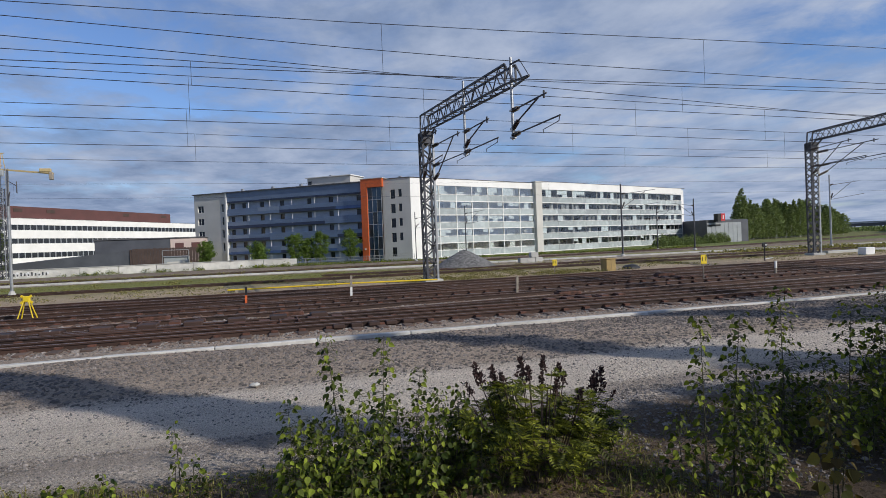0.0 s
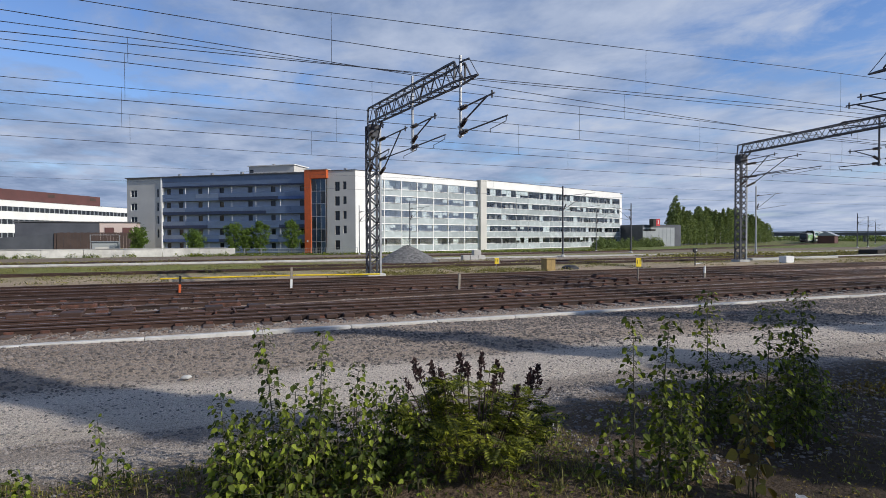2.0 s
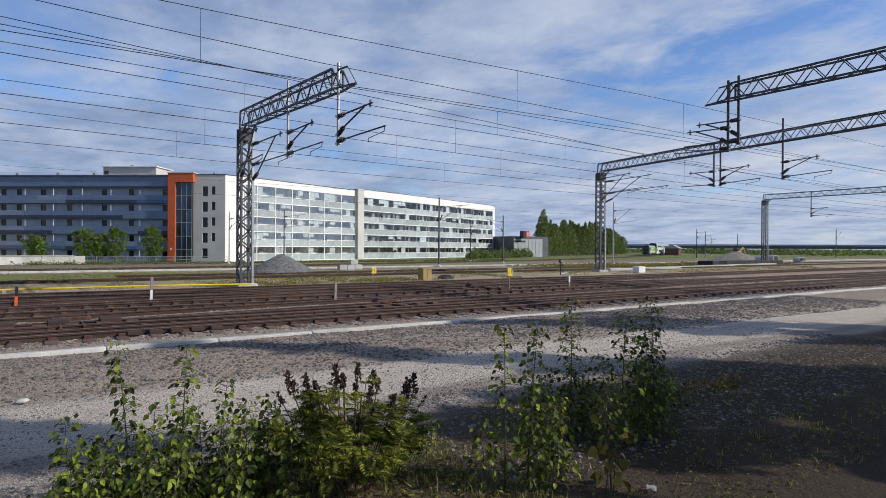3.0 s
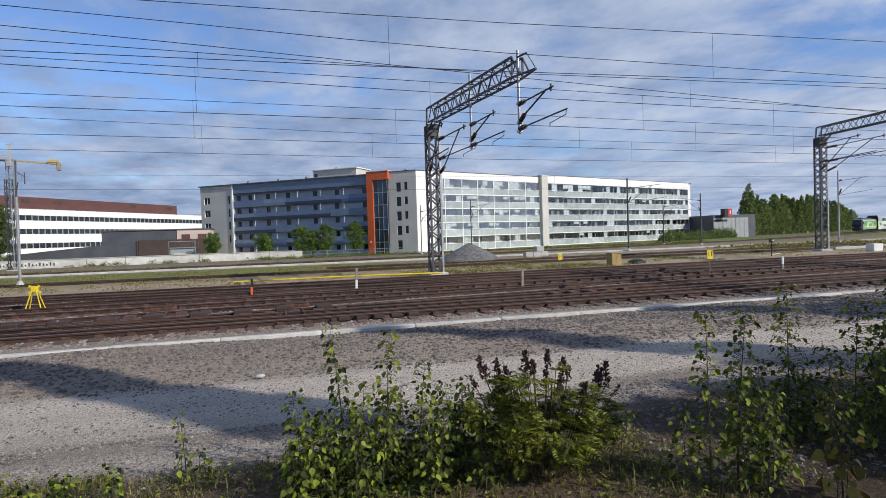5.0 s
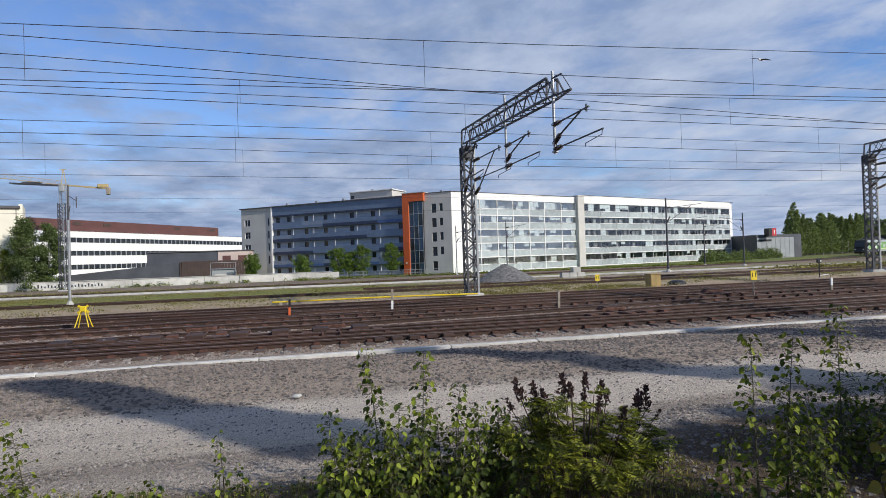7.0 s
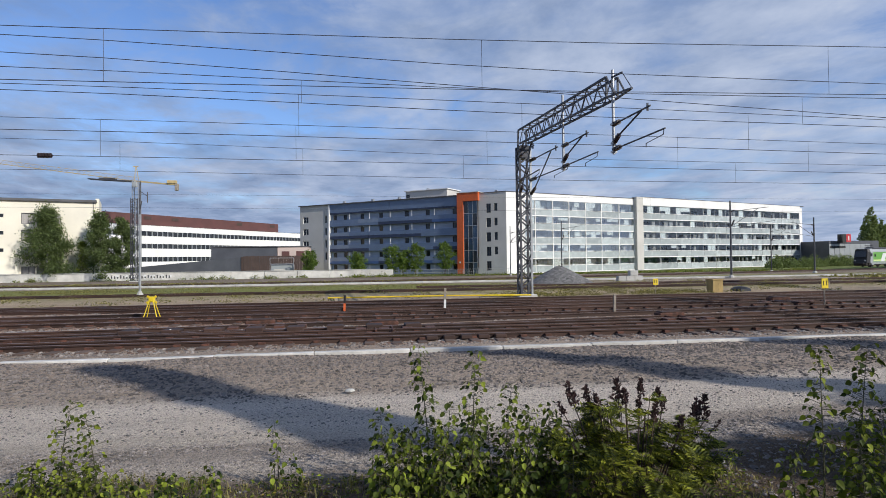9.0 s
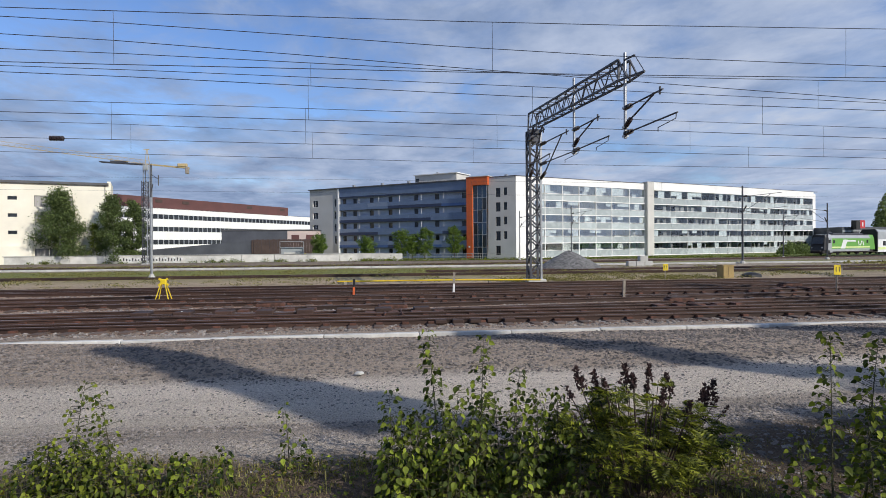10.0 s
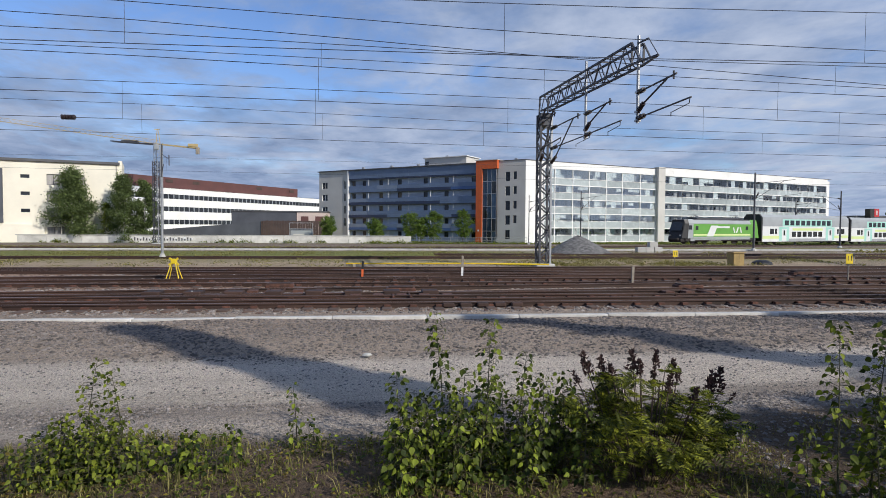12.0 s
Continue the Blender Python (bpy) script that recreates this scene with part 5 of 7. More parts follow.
# ---- yard things ----
def gravel_heap(name, x, y, r, h, material, label):
    bm = bmesh.new()
    n, rings = 40, 16
    z = ground_z(y)
    rows = []
    rng = random.Random(name + str(x))
    for j in range(rings + 1):
        k = j / rings
        row = []
        for i in range(n):
            a = 2 * math.pi * i / n
            wob = 1 + 0.12 * noise.noise(Vector((math.cos(a) * 1.3, math.sin(a) * 1.3, x)))
            rr = r * (1 - k) * wob + 0.02
            hh = h * (1 - (1 - k) ** 1.15) * (0.97 + 0.06 * rng.random())
            row.append(bm.verts.new((rr * math.cos(a) * 1.15, rr * math.sin(a), hh)))
        rows.append(row)
    for p, q in zip(rows, rows[1:]):
        for i in range(n):
            bm.faces.new((p[i], p[(i + 1) % n], q[(i + 1) % n], q[i]))
    bm.faces.new(rows[-1])
    ob = part(name, bm, M[material], None)
    ob.location = (x, y, z - 0.05)
    tagged(ob, label, "heap")


gravel_heap("gravel_heap", 15.6, 46.0, 2.5, 1.55, "gravel", "pointed heap of grey crushed stone")
gravel_heap("sand_heap", 95, 55, 5.0, 1.9, "sand", "flat heap of grey sand at a building site")


def cross_post(x, y, h, top_mat, low_mat, label):
    t = thing("marker_post", pose(x, y, 0, 0, 2, 0), label, "marker post", "marker posts")
    bm = bmesh.new()
    box(bm, -0.04, 0.04, -0.03, 0.03, -0.1, h * 0.5)
    part("lower_post", bm, M[low_mat], t)
    bm = bmesh.new()
    box(bm, -0.04, 0.04, -0.03, 0.03, h * 0.5 + 0.002, h)
    part("upper_post", bm, M[top_mat], t)


cross_post(-0.67, 23.0, 0.62, "black", "orange_red", "short orange and black marker post between rails")
cross_post(3.06, 22.2, 0.86, "timber", "white", "pale wooden marker post between rails")
cross_post(8.54, 19.5, 0.66, "timber", "timber", "pale leaning wooden post between rails")
cross_post(20.8, 20.25, 0.62, "white", "timber", "white marker post with a bent arm")


def yellow_barrier():
    t = thing("barrier_rail", pose(0, 0, 0), "long yellow pole laid on low supports", "barrier")
    for a, b in (((-1.6, 28.6, 0.18), (4.0, 27.6, 0.24)), ((4.02, 27.6, 0.24), (7.9, 27.4, 0.2))):
        bm = bmesh.new()
        strut(bm, a, b, 0.038, 8)
        part("pole", bm, M["yellow"], t)
    for x, y in ((-1.2, 28.5), (1.6, 28.0), (5.5, 27.5)):
        part_box("support", M["timber"], t, x - 0.06, x + 0.06, y - 0.1, y + 0.1, -0.05, 0.17)


yellow_barrier()


def yellow_stand():
    t = thing("signal_stand", pose(-7.15, 21.7, 0), "bright yellow folding stand with crossed plates", "stand")
    for sx in (-1, 1):
        for sy in (-1, 1):
            bm = bmesh.new()
            strut(bm, (sx * 0.24, sy * 0.2, -0.02), (sx * 0.07, sy * 0.06, 0.62), 0.018)
            part("leg", bm, M["yellow"], t)
    for a in (-1, 1):
        bm = bmesh.new()
        bar(bm, (-0.16, -0.03 * a, 0.56 if a > 0 else 0.80), (0.16, -0.03 * a, 0.80 if a > 0 else 0.56), 0.03, 0.07)
        part("crossed_plate", bm, M["yellow"], t)
    part_box("hub", M["yellow"], t, -0.1, 0.1, -0.06, 0.06, 0.6, 0.78, bevel=0.02)


yellow_stand()


def number_sign(x, y, h, s, text, label):
    t = thing("track_sign", pose(x, y, ground_z(y)), label, "track sign", "track signs")
    bm = bmesh.new()
    strut(bm, (0, 0, -0.1), (0, 0, h), 0.025, 6)
    part("post", bm, M["timber"], t)
    plate = part_box("plate", M["yellow"], t, -s * 0.42, s * 0.42, -0.05, -0.03, h - s * 0.1, h + s, bevel=0.008)
    part_box("back_plate", M["timber"], t, s * 0.44, s * 0.62, -0.04, 0.2, h - s * 0.1, h + s)
    cu = bpy.data.curves.new("numerals", "FONT")
    cu.body, cu.size, cu.align_x, cu.align_y, cu.extrude = text, s * 0.75, "CENTER", "CENTER", 0.002
    ob = new("numerals", cu)
    ob.parent = plate
    ob.matrix_basis = pose(0, -0.056, h + s * 0.48, 90, 0, 0)
    cu.materials.append(M["black"])


number_sign(17.2, 20.35, 0.70, 0.34, "11", "yellow track sign with black numerals on a thin post")
number_sign(15.0, 29.15, 0.50, 0.30, "11", "small yellow track sign on a low post")
t = thing("relay_cabinet", pose(18.65, 29.7, 0), "ochre yellow trackside relay cabinet", "cabinet")
part_box("body", M["ochre"], t, -0.30, 0.30, -0.3, 0.3, -0.02, 0.66, bevel=0.02)
part_box("lid", M["ochre"], t, -0.34, 0.34, -0.34, 0.34, 0.662, 0.70)
part_box("door_seam", M["black"], t, -0.006, 0.006, -0.306, -0.301, 0.05, 0.6)
t = thing("tarp_bundle", pose(20.6, 30.4, 0), "dark plastic-covered bundle on the dirt", "bundle")
bm = bmesh.new()
lathe(bm, [(0.55, -0.05), (0.5, 0.12), (0.3, 0.22), (0.05, 0.25)], 9)
part("cover", bm, M["black"], t)
t = thing("block_stack", pose(24.5, 52.5, ground_z(52.5)), "stack of pale concrete blocks beside the siding", "concrete blocks")
for i, (x, z) in enumerate(((-0.8, 0), (0.0, 0), (0.8, 0), (0.35, 0.5))):
    part_box("block", M["concrete"], t, x - 0.38, x + 0.38, -0.3, 0.3, z, z + 0.49, bevel=0.02)
t = thing("point_lever", pose(30.5, 30.5, 0), "track signal disc on a short post with a point lever", "point signal")
bm = bmesh.new()
strut(bm, (0, 0, 0), (0, 0, 0.95), 0.035)
part("post", bm, M["black"], t)
bm = bmesh.new()
strut(bm, (0, -0.06, 1.0), (0, 0.06, 1.0), 0.16, 12)
part("disc", bm, M["black"], t)
bm = bmesh.new()
strut(bm, (0.06, -0.075, 1.0), (0.06, -0.062, 1.0), 0.06, 10)
part("lens", bm, M["white"], t)
bm = bmesh.new()
strut(bm, (0, 0, 0.1), (0.55, -0.1, 0.16), 0.03)
part("lever", bm, M["white"], t)
t = thing("concrete_cube", pose(39.2, 30.6, 0), "pale concrete cube beside the track", "concrete block")
part_box("block", M["white"], t, -0.42, 0.42, -0.3, 0.3, 0, 0.5, bevel=0.03)
bm = bmesh.new()
for i in range(9):
    box(bm, 41 + i * 4, 44.6 + i * 4, 35.0 + i * 0.5, 35.5 + i * 0.5, -0.05, 0.16, 0.02)
tagged(part("cable_trough", bm, M["concrete"]), "pale concrete cable trough along the track", "cable trough", kind="structure")
t = thing("white_pebble_marker", pose(-4.95, 16.4, 0.1), "small white plastic cap between the rails", "marker cap")
bm = bmesh.new()
lathe(bm, [(0.05, 0), (0.05, 0.05), (0.02, 0.11)], 10)
part("cap", bm, M["white"], t)
# point machine parts between the first rails
t = thing("point_rodding", pose(0, 0, 0), "rusty steel plates and rods of a track switch", "switch rods")
for i in range(8):
    part_box("plate", M["rail"], t, -6.2 + i * 1.05, -5.75 + i * 1.05, 16.25, 16.75, 0.05, 0.2, bevel=0.02)
for i in range(5):
    part_box("chair", M["rail"], t, 1.5 + i * 0.42, 1.78 + i * 0.42, 14.15, 14.32, 0.02, 0.12, bevel=0.02)


# ---- building site and far things ----
t = thing("loading_platform", pose(0, 0, 0), "dark timber loading platform at the building site", "platform")
for i in range(12):
    part_box("beam", M["dark_timber"], t, 66 + i * 1.35, 67.3 + i * 1.35, 41.0, 43.0, -0.2, 0.45, bevel=0.03)
for x, y, r in ((88, 47, 0.55), (97, 50, 0.6), (103, 49, 0.4), (106, 50, 0.4)):
    t = thing("concrete_pipe", pose(x, y, -0.2 + r, 0, 90, 70), "short concrete pipe ring at the building site", "concrete pipe", "concrete pipes")
    bm = bmesh.new()
    n = 20
    ring = lambda rr, z: [bm.verts.new((rr * math.cos(2 * math.pi * i / n), rr * math.sin(2 * math.pi * i / n), z)) for i in range(n)]
    rs = [ring(r, -0.7), ring(r, 0.7), ring(r * 0.8, 0.7), ring(r * 0.8, -0.7)]
    for a in range(4):
        p, q = rs[a], rs[(a + 1) % 4]
        for i in range(n):
            bm.faces.new((p[i], p[(i + 1) % n], q[(i + 1) % n], q[i]))
    part("ring", bm, M["concrete"], t)
t = thing("excavator", pose(152, 88, -0.9), "orange brown excavator at the building site", "excavator")
part_box("body", M["ochre"], t, -1.5, 1.3, -1.0, 1.0, 0.9, 2.2, bevel=0.2)
part_box("cab", M["dark_pane"], t, -1.2, 0.0, -1.0, 0.0, 2.2, 3.0, bevel=0.1)
part_box("tracks", M["black"], t, -1.7, 1.7, -1.2, 1.2, 0, 0.85, bevel=0.2)
bm = bmesh.new()
bar(bm, (1.0, 0, 1.6), (3.4, 0, 3.2), 0.3, 0.4)
bar(bm, (3.4, 0, 3.2), (5.0, 0, 1.0), 0.25, 0.3)
part("boom", bm, M["ochre"], t)
t = thing("shed", pose(250, 172, -1.3, 0, 0, 30), "red brown wooden shed with a pale roof", "shed")
part_box("walls", M["wall_brown"], t, -8, 8, 0, 6, 0, 3.2)
bm = bmesh.new()
extrude_profile(bm, [(-0.6, 3.2), (3, 5.0), (6.6, 3.2)], -8.5, 8.5)
part("roof", bm, M["coach_grey"], t)


def bridge():
    t = thing("road_bridge", pose(0, 0, 0), "long grey concrete road bridge in the distance", "bridge")
    a, b = Vector((305, 245, 3.0)), Vector((420, 110, 3.4))
    d = (b - a).normalized()
    bm = bmesh.new()
    bar(bm, a - d * 40 - Vector((0, 0, 0.3)), b + d * 120 - Vector((0, 0, 0.3)), 9, 1.7)
    part("deck", bm, M["wall_dark"], t)
    bm = bmesh.new()
    bar(bm, a - d * 40 + Vector((0, 0, 1.0)), b + d * 120 + Vector((0, 0, 1.0)), 9.4, 0.7)
    part("parapet", bm, M["coach_grey"], t)
    for i in range(14):
        p = a - d * 30 + d * 24 * i
        bm = bmesh.new()
        bar(bm, (p.x, p.y, -1.4), (p.x, p.y, 1.9), 1.2, 1.2)
        part("pier", bm, M["concrete"], t)


bridge()


# ---- train ----
def loco():
    """Electric locomotive, nose towards -x, origin at mid-length on the rail."""
    t = thing("locomotive", pose(0, 0, 0), "green and pale electric locomotive with black cab front", "locomotive")
    L = 9.4
    prof = [(-1.48, 0.95), (1.48, 0.95), (1.48, 3.3), (1.25, 3.95), (-1.25, 3.95), (-1.48, 3.3)]

    side = [(-1.48, 0.95), (1.48, 0.95), (1.48, 2.2), (1.48, 3.18), (-1.48, 3.18), (-1.48, 2.2)]
    cowl = [(-1.48, 3.184), (1.48, 3.184), (1.48, 3.32), (1.22, 3.9), (-1.22, 3.9), (-1.48, 3.32)]

    def body(name, x0, x1, material, s0=1.0, s1=1.0, parent=t, label="", z_cut0=0.0, z_cut1=0.0, prof=prof):
        bm = bmesh.new()
        a = [bm.verts.new((x0 + (z_cut0 if z > 2 else 0), y * s0, z if z < 2 else 0.95 + (z - 0.95) * (1 if s0 == 1 else 0.97))) for y, z in prof]
        b = [bm.verts.new((x1 + (z_cut1 if z > 2 else 0), y * s1, z if z < 2 else 0.95 + (z - 0.95) * (1 if s1 == 1 else 0.97))) for y, z in prof]
        for i in range(6):
            bm.faces.new((a[i], a[(i + 1) % 6], b[(i + 1) % 6], b[i]))
        bm.faces.new(a[::-1])
        bm.faces.new(b)
        return part(name, bm, M[material], parent, label)

    body("body", -L + 2.4, L - 2.4, "green_paint", prof=side)
    body("roof_cowl", -L + 2.4, L - 2.4, "coach_grey", label="pale grey roof cowl", prof=cowl)
    part_box("skirt", M["coach_grey"], t, -7.0, 7.0, -1.44, 1.44, 0.72, 0.945, "grey lower skirt")
    body("cab", -L + 1.2, -L + 2.398, "coach_grey", 0.99, 1.0, z_cut0=0.2, label="pale grey cab pillar")
    body("nose", -L, -L + 1.198, "black", 0.86, 0.985, z_cut0=0.75, z_cut1=0.2, label="black glazed front")
    bm = bmesh.new()
    v = [bm.verts.new(p) for p in ((-L + 0.02, -1.12, 2.15), (-L + 0.02, 1.12, 2.15), (-L + 0.70, 1.0, 3.45), (-L + 0.70, -1.0, 3.45))]
    lo = [bm.verts.new((q.co.x + 0.06, q.co.y, q.co.z + 0.02)) for q in v]
    bm.faces.new(v)
    bm.faces.new(lo[::-1])
    for k in range(4):
        bm.faces.new((v[k], v[(k + 1) % 4], lo[(k + 1) % 4], lo[k]))
    part("windscreen", bm, M["dark_pane"], t, "dark sloping windscreen")
    part_box("apron", M["bogie"], t, -L - 0.1, -L + 1.6, -1.2, 1.2, 0.35, 0.9, "dark plough apron", bevel=0.12)
    body("rear_cab", L - 2.398, L, "green_paint", 1.0, 0.9, z_cut1=-0.5)
    for s in (-1, 1):
        y = 1.484 * s
        f = lambda n, m, x0, x1, z0, z1, k=0.0: part_box(n, M[m], t, x0, x1, min(y, y + s * (0.008 + k)), max(y, y + s * (0.008 + k)), z0, z1)
        f("stripe", "lime", -6.95, 6.95, 1.35, 1.62)
        bm = bmesh.new()
        a = [bm.verts.new((px, y + s * 0.012, pz)) for px, pz in ((-3.9, 1.25), (-2.3, 1.25), (-1.3, 2.95), (-2.9, 2.95))]
        b2 = [bm.verts.new((v.co.x, v.co.y - s * 0.01, v.co.z)) for v in a]
        bm.faces.new(a)
        for k in range(4):
            bm.faces.new((a[k], a[(k + 1) % 4], b2[(k + 1) % 4], b2[k]))
        part("stripe", bm, M["coach_white"], t)
        part_box("cab_side_window", M["dark_pane"], t, -8.05, -7.35, min(y * 0.99, y * 0.99 + s * 0.02), max(y * 0.99, y * 0.99 + s * 0.02), 2.3, 2.95)
        part_box("sandbox", M["coach_grey"], t, -7.6, -6.6, min(y * 0.9, y * 0.98), max(y * 0.9, y * 0.98), 0.5, 0.93, bevel=0.04)
        f("stripe", "coach_white", -1.6, 1.6, 2.55, 2.85, 0.006)
        f("side_stripe", "coach_grey", -6.98, 6.98, 0.98, 1.2, 0.002)
        # the operator's mark as plain slanted bars
        for k, (xa, za, xb, zb2) in enumerate(((2.5, 2.7, 2.9, 1.8), (3.35, 1.8, 3.75, 2.7), (4.2, 2.7, 4.6, 1.8))):
            bm = bmesh.new()
            bar(bm, (xa, y + s * 0.02, za), (xb, y + s * 0.02, zb2), 0.012, 0.3)
            part("painted_mark", bm, M["coach_white"], t)
        for x in (-6.2, 6.0):
            part_box("side_window", M["dark_pane"], t, x - 0.3, x + 0.3, min(y, y + s * 0.02), max(y, y + s * 0.02), 2.25, 2.85)
    part_box("underframe", M["bogie"], t, -L + 0.8, L - 0.8, -1.35, 1.35, 0.55, 0.945)
    part_box("roof", M["steel_dark"], t, -6.9, 6.9, -1.27, 1.27, 3.7, 3.957)
    part_box("roof_gear", M["steel_dark"], t, -5.5, 5.5, -0.9, 0.9, 3.96, 4.2, bevel=0.05)
    bm = bmesh.new()
    for x in (-5.5, 4.5):
        bar(bm, (x, 0, 4.22), (x + 1.4, 0, 4.4), 0.08, 0.08)
        bar(bm, (x + 1.4, 0, 4.4), (x, 0, 4.6), 0.06, 0.06)
        bar(bm, (x, -0.8, 4.6), (x, 0.8, 4.6), 0.06, 0.06)
        for k in range(4):
            strut(bm, (x + 0.4 * k, 0.4, 4.18), (x + 0.4 * k, 0.4, 4.4), 0.07, 6)
    part("pantograph", bm, M["steel_dark"], t)
    for s in (-1, 1):
        for x in (-L + 0.15, ):
            part_box("headlight", M["white"], t, x - 0.1, x + 0.1, s * 0.95 - 0.12, s * 0.95 + 0.12, 1.35, 1.5)
    bogies(t, (-5.0, 5.0), 1.4)
    part_box("coupler", M["bogie"], t, -L - 0.5, -L + 0.2, -0.9, 0.9, 0.6, 1.0, bevel=0.1)
    return t


def bogies(t, xs, half):
    for x in xs:
        part_box("bogie", M["bogie"], t, x - half - 0.6, x + half + 0.6, -1.15, 1.15, 0.42, 0.72, bevel=0.05)
        for dx in (-half, half):
            for s in (-1, 1):
                bm = bmesh.new()
                strut(bm, (x + dx, s * 0.72, 0.55), (x + dx, s * 0.88, 0.55), 0.55, 16)
                part("wheel", bm, M["bogie"], t)


def coach(label):
    """Double-deck coach; origin at mid-length on the rail."""
    t = thing("double_deck_coach", pose(0, 0, 0), label, "railway coach", "train coaches")
    L = 13.1
    bm = bmesh.new()
    extrude_profile(bm, [(-1.55, 0.45), (1.55, 0.45), (1.55, 4.1), (-1.55, 4.1)], -L, L)
    part("body", bm, M["coach_white"], t)
    bm = bmesh.new()
    extrude_profile(bm, [(-1.55, 4.105), (1.55, 4.105), (1.5, 4.6), (1.1, 5.05), (-1.1, 5.05), (-1.5, 4.6)], -L, L)
    part("roof", bm, M["coach_grey"], t)
    bm = bmesh.new()
    extrude_profile(bm, [(-1.6, 0.6), (1.6, 0.6), (1.6, 4.5), (1.15, 5.1), (-1.15, 5.1), (-1.6, 4.5)], -L - 0.35, -L - 0.005)
    part("gangway", bm, M["black"], t)
    for s in (-1, 1):
        y = 1.554 * s

        def f(n, m, x0, x1, z0, z1, k=0.0):
            return part_box(n, M[m], t, x0, x1, min(y, y + s * (0.01 + k)), max(y, y + s * (0.01 + k)), z0, z1)

        f("stripe", "lime", -L + 0.1, -7.6, 0.95, 1.45)
        f("stripe", "lime", 7.6, L - 0.1, 0.95, 1.45)
        f("deck_panel", "mint", -7.5, 7.5, 3.05, 4.3)
        f("roof_side", "coach_grey", -L + 0.05, -7.55, 3.05, 4.1, 0.004)
        f("roof_side", "coach_grey", 7.55, L - 0.05, 3.05, 4.1, 0.004)
        f("deck_panel", "lime", -4.6, 4.6, 2.35, 2.75, 0.002)
        f("lower_panel", "coach_grey", -7.5, 7.5, 0.5, 0.95)
        for x in (-7.0, 7.0):
            f("door_surround", "mint", x - 1.4, x + 1.4, 0.6, 2.95, 0.003)
            d = f("door", "coach_white", x - 0.65, x + 0.65, 0.55, 2.6, 0.016)
            part_box("door_window", M["dark_pane"], d, x - 0.22, x + 0.22, min(y + s * 0.027, y + s * 0.036), max(y + s * 0.027, y + s * 0.036), 1.5, 2.4)
        for i in range(9):
            f("window", "dark_pane", -6.9 + i * 1.6, -5.75 + i * 1.6, 3.25, 4.1, 0.02)
        for i in range(6):
            f("window", "dark_pane", -4.75 + i * 1.6, -3.6 + i * 1.6, 1.25, 2.15, 0.02)
        for x in (-11.0, -9.6, 9.3, 10.6):
            f("window", "dark_pane", x, x + (1.1 if x in (-11.0, 10.6) else 0.5), 1.75, 2.65, 0.02)
    part_box("underframe", M["bogie"], t, -L + 0.5, L - 0.5, -1.3, 1.3, 0.3, 0.448)
    bogies(t, (-9.8, 9.8), 1.25)
    return t


TRAIN = [loco(), coach("white double-deck railway coach with mint and lime panels"), coach("white double-deck railway coach behind the first coach"), coach("white double-deck railway coach near the tail of the train")]
TRAIN_HALF = (9.4, 13.45, 13.45, 13.45)
LINE = [(x * 0.5, train_line(x * 0.5)) for x in range(-80, 1000)]
LINE_S = [0.0]
for (xa, ya), (xb, yb) in zip(LINE, LINE[1:]):
    LINE_S.append(LINE_S[-1] + math.hypot(xb - xa, yb - ya))


def line_at(s):
    return Vector((float(np.interp(s, LINE_S, [p[0] for p in LINE])), float(np.interp(s, LINE_S, [p[1] for p in LINE])), 0))


def nose_s(t):
    """Arc length of the locomotive's nose at t."""
    xs = float(np.interp(t, (0, 2.5, 5.5, 9, 10, 11, 12), (263, 217, 169, 103.4, 84.0, 64.4, 45.2)))
    return float(np.interp(xs, [p[0] for p in LINE], LINE_S))


def gull():
    """Gull in gliding flight, body along +y."""
    t = thing("gull", pose(0, 0, 40), "grey gull gliding high over the yard", "bird")
    bm = bmesh.new()
    for a, b in ((-0.26, -0.18), (-0.18, 0.0), (0.0, 0.16), (0.16, 0.27)):
        r = lambda y: 0.075 * max(0.08, 1 - (y / 0.3) ** 2)
        strut(bm, (0, a, 0), (0, b, 0), r(a), 8, r(b))
    part("body", bm, M["coach_white"], t)
    for s in (-1, 1):
        bm = bmesh.new()
        v = [bm.verts.new(p) for p in ((0.04 * s, 0.10, 0.02), (0.34 * s, 0.14, 0.10), (0.70 * s, -0.02, 0.02), (0.34 * s, -0.06, 0.09), (0.04 * s, -0.10, 0.02))]
        lo = [bm.verts.new((q.co.x, q.co.y, q.co.z - 0.02)) for q in v]
        bm.faces.new(v)
        bm.faces.new(lo[::-1])
        for i in range(5):
            bm.faces.new((v[i], v[(i + 1) % 5], lo[(i + 1) % 5], lo[i]))
        part("wing", bm, M["steel_dark"], t)
    return t


GULL = gull()


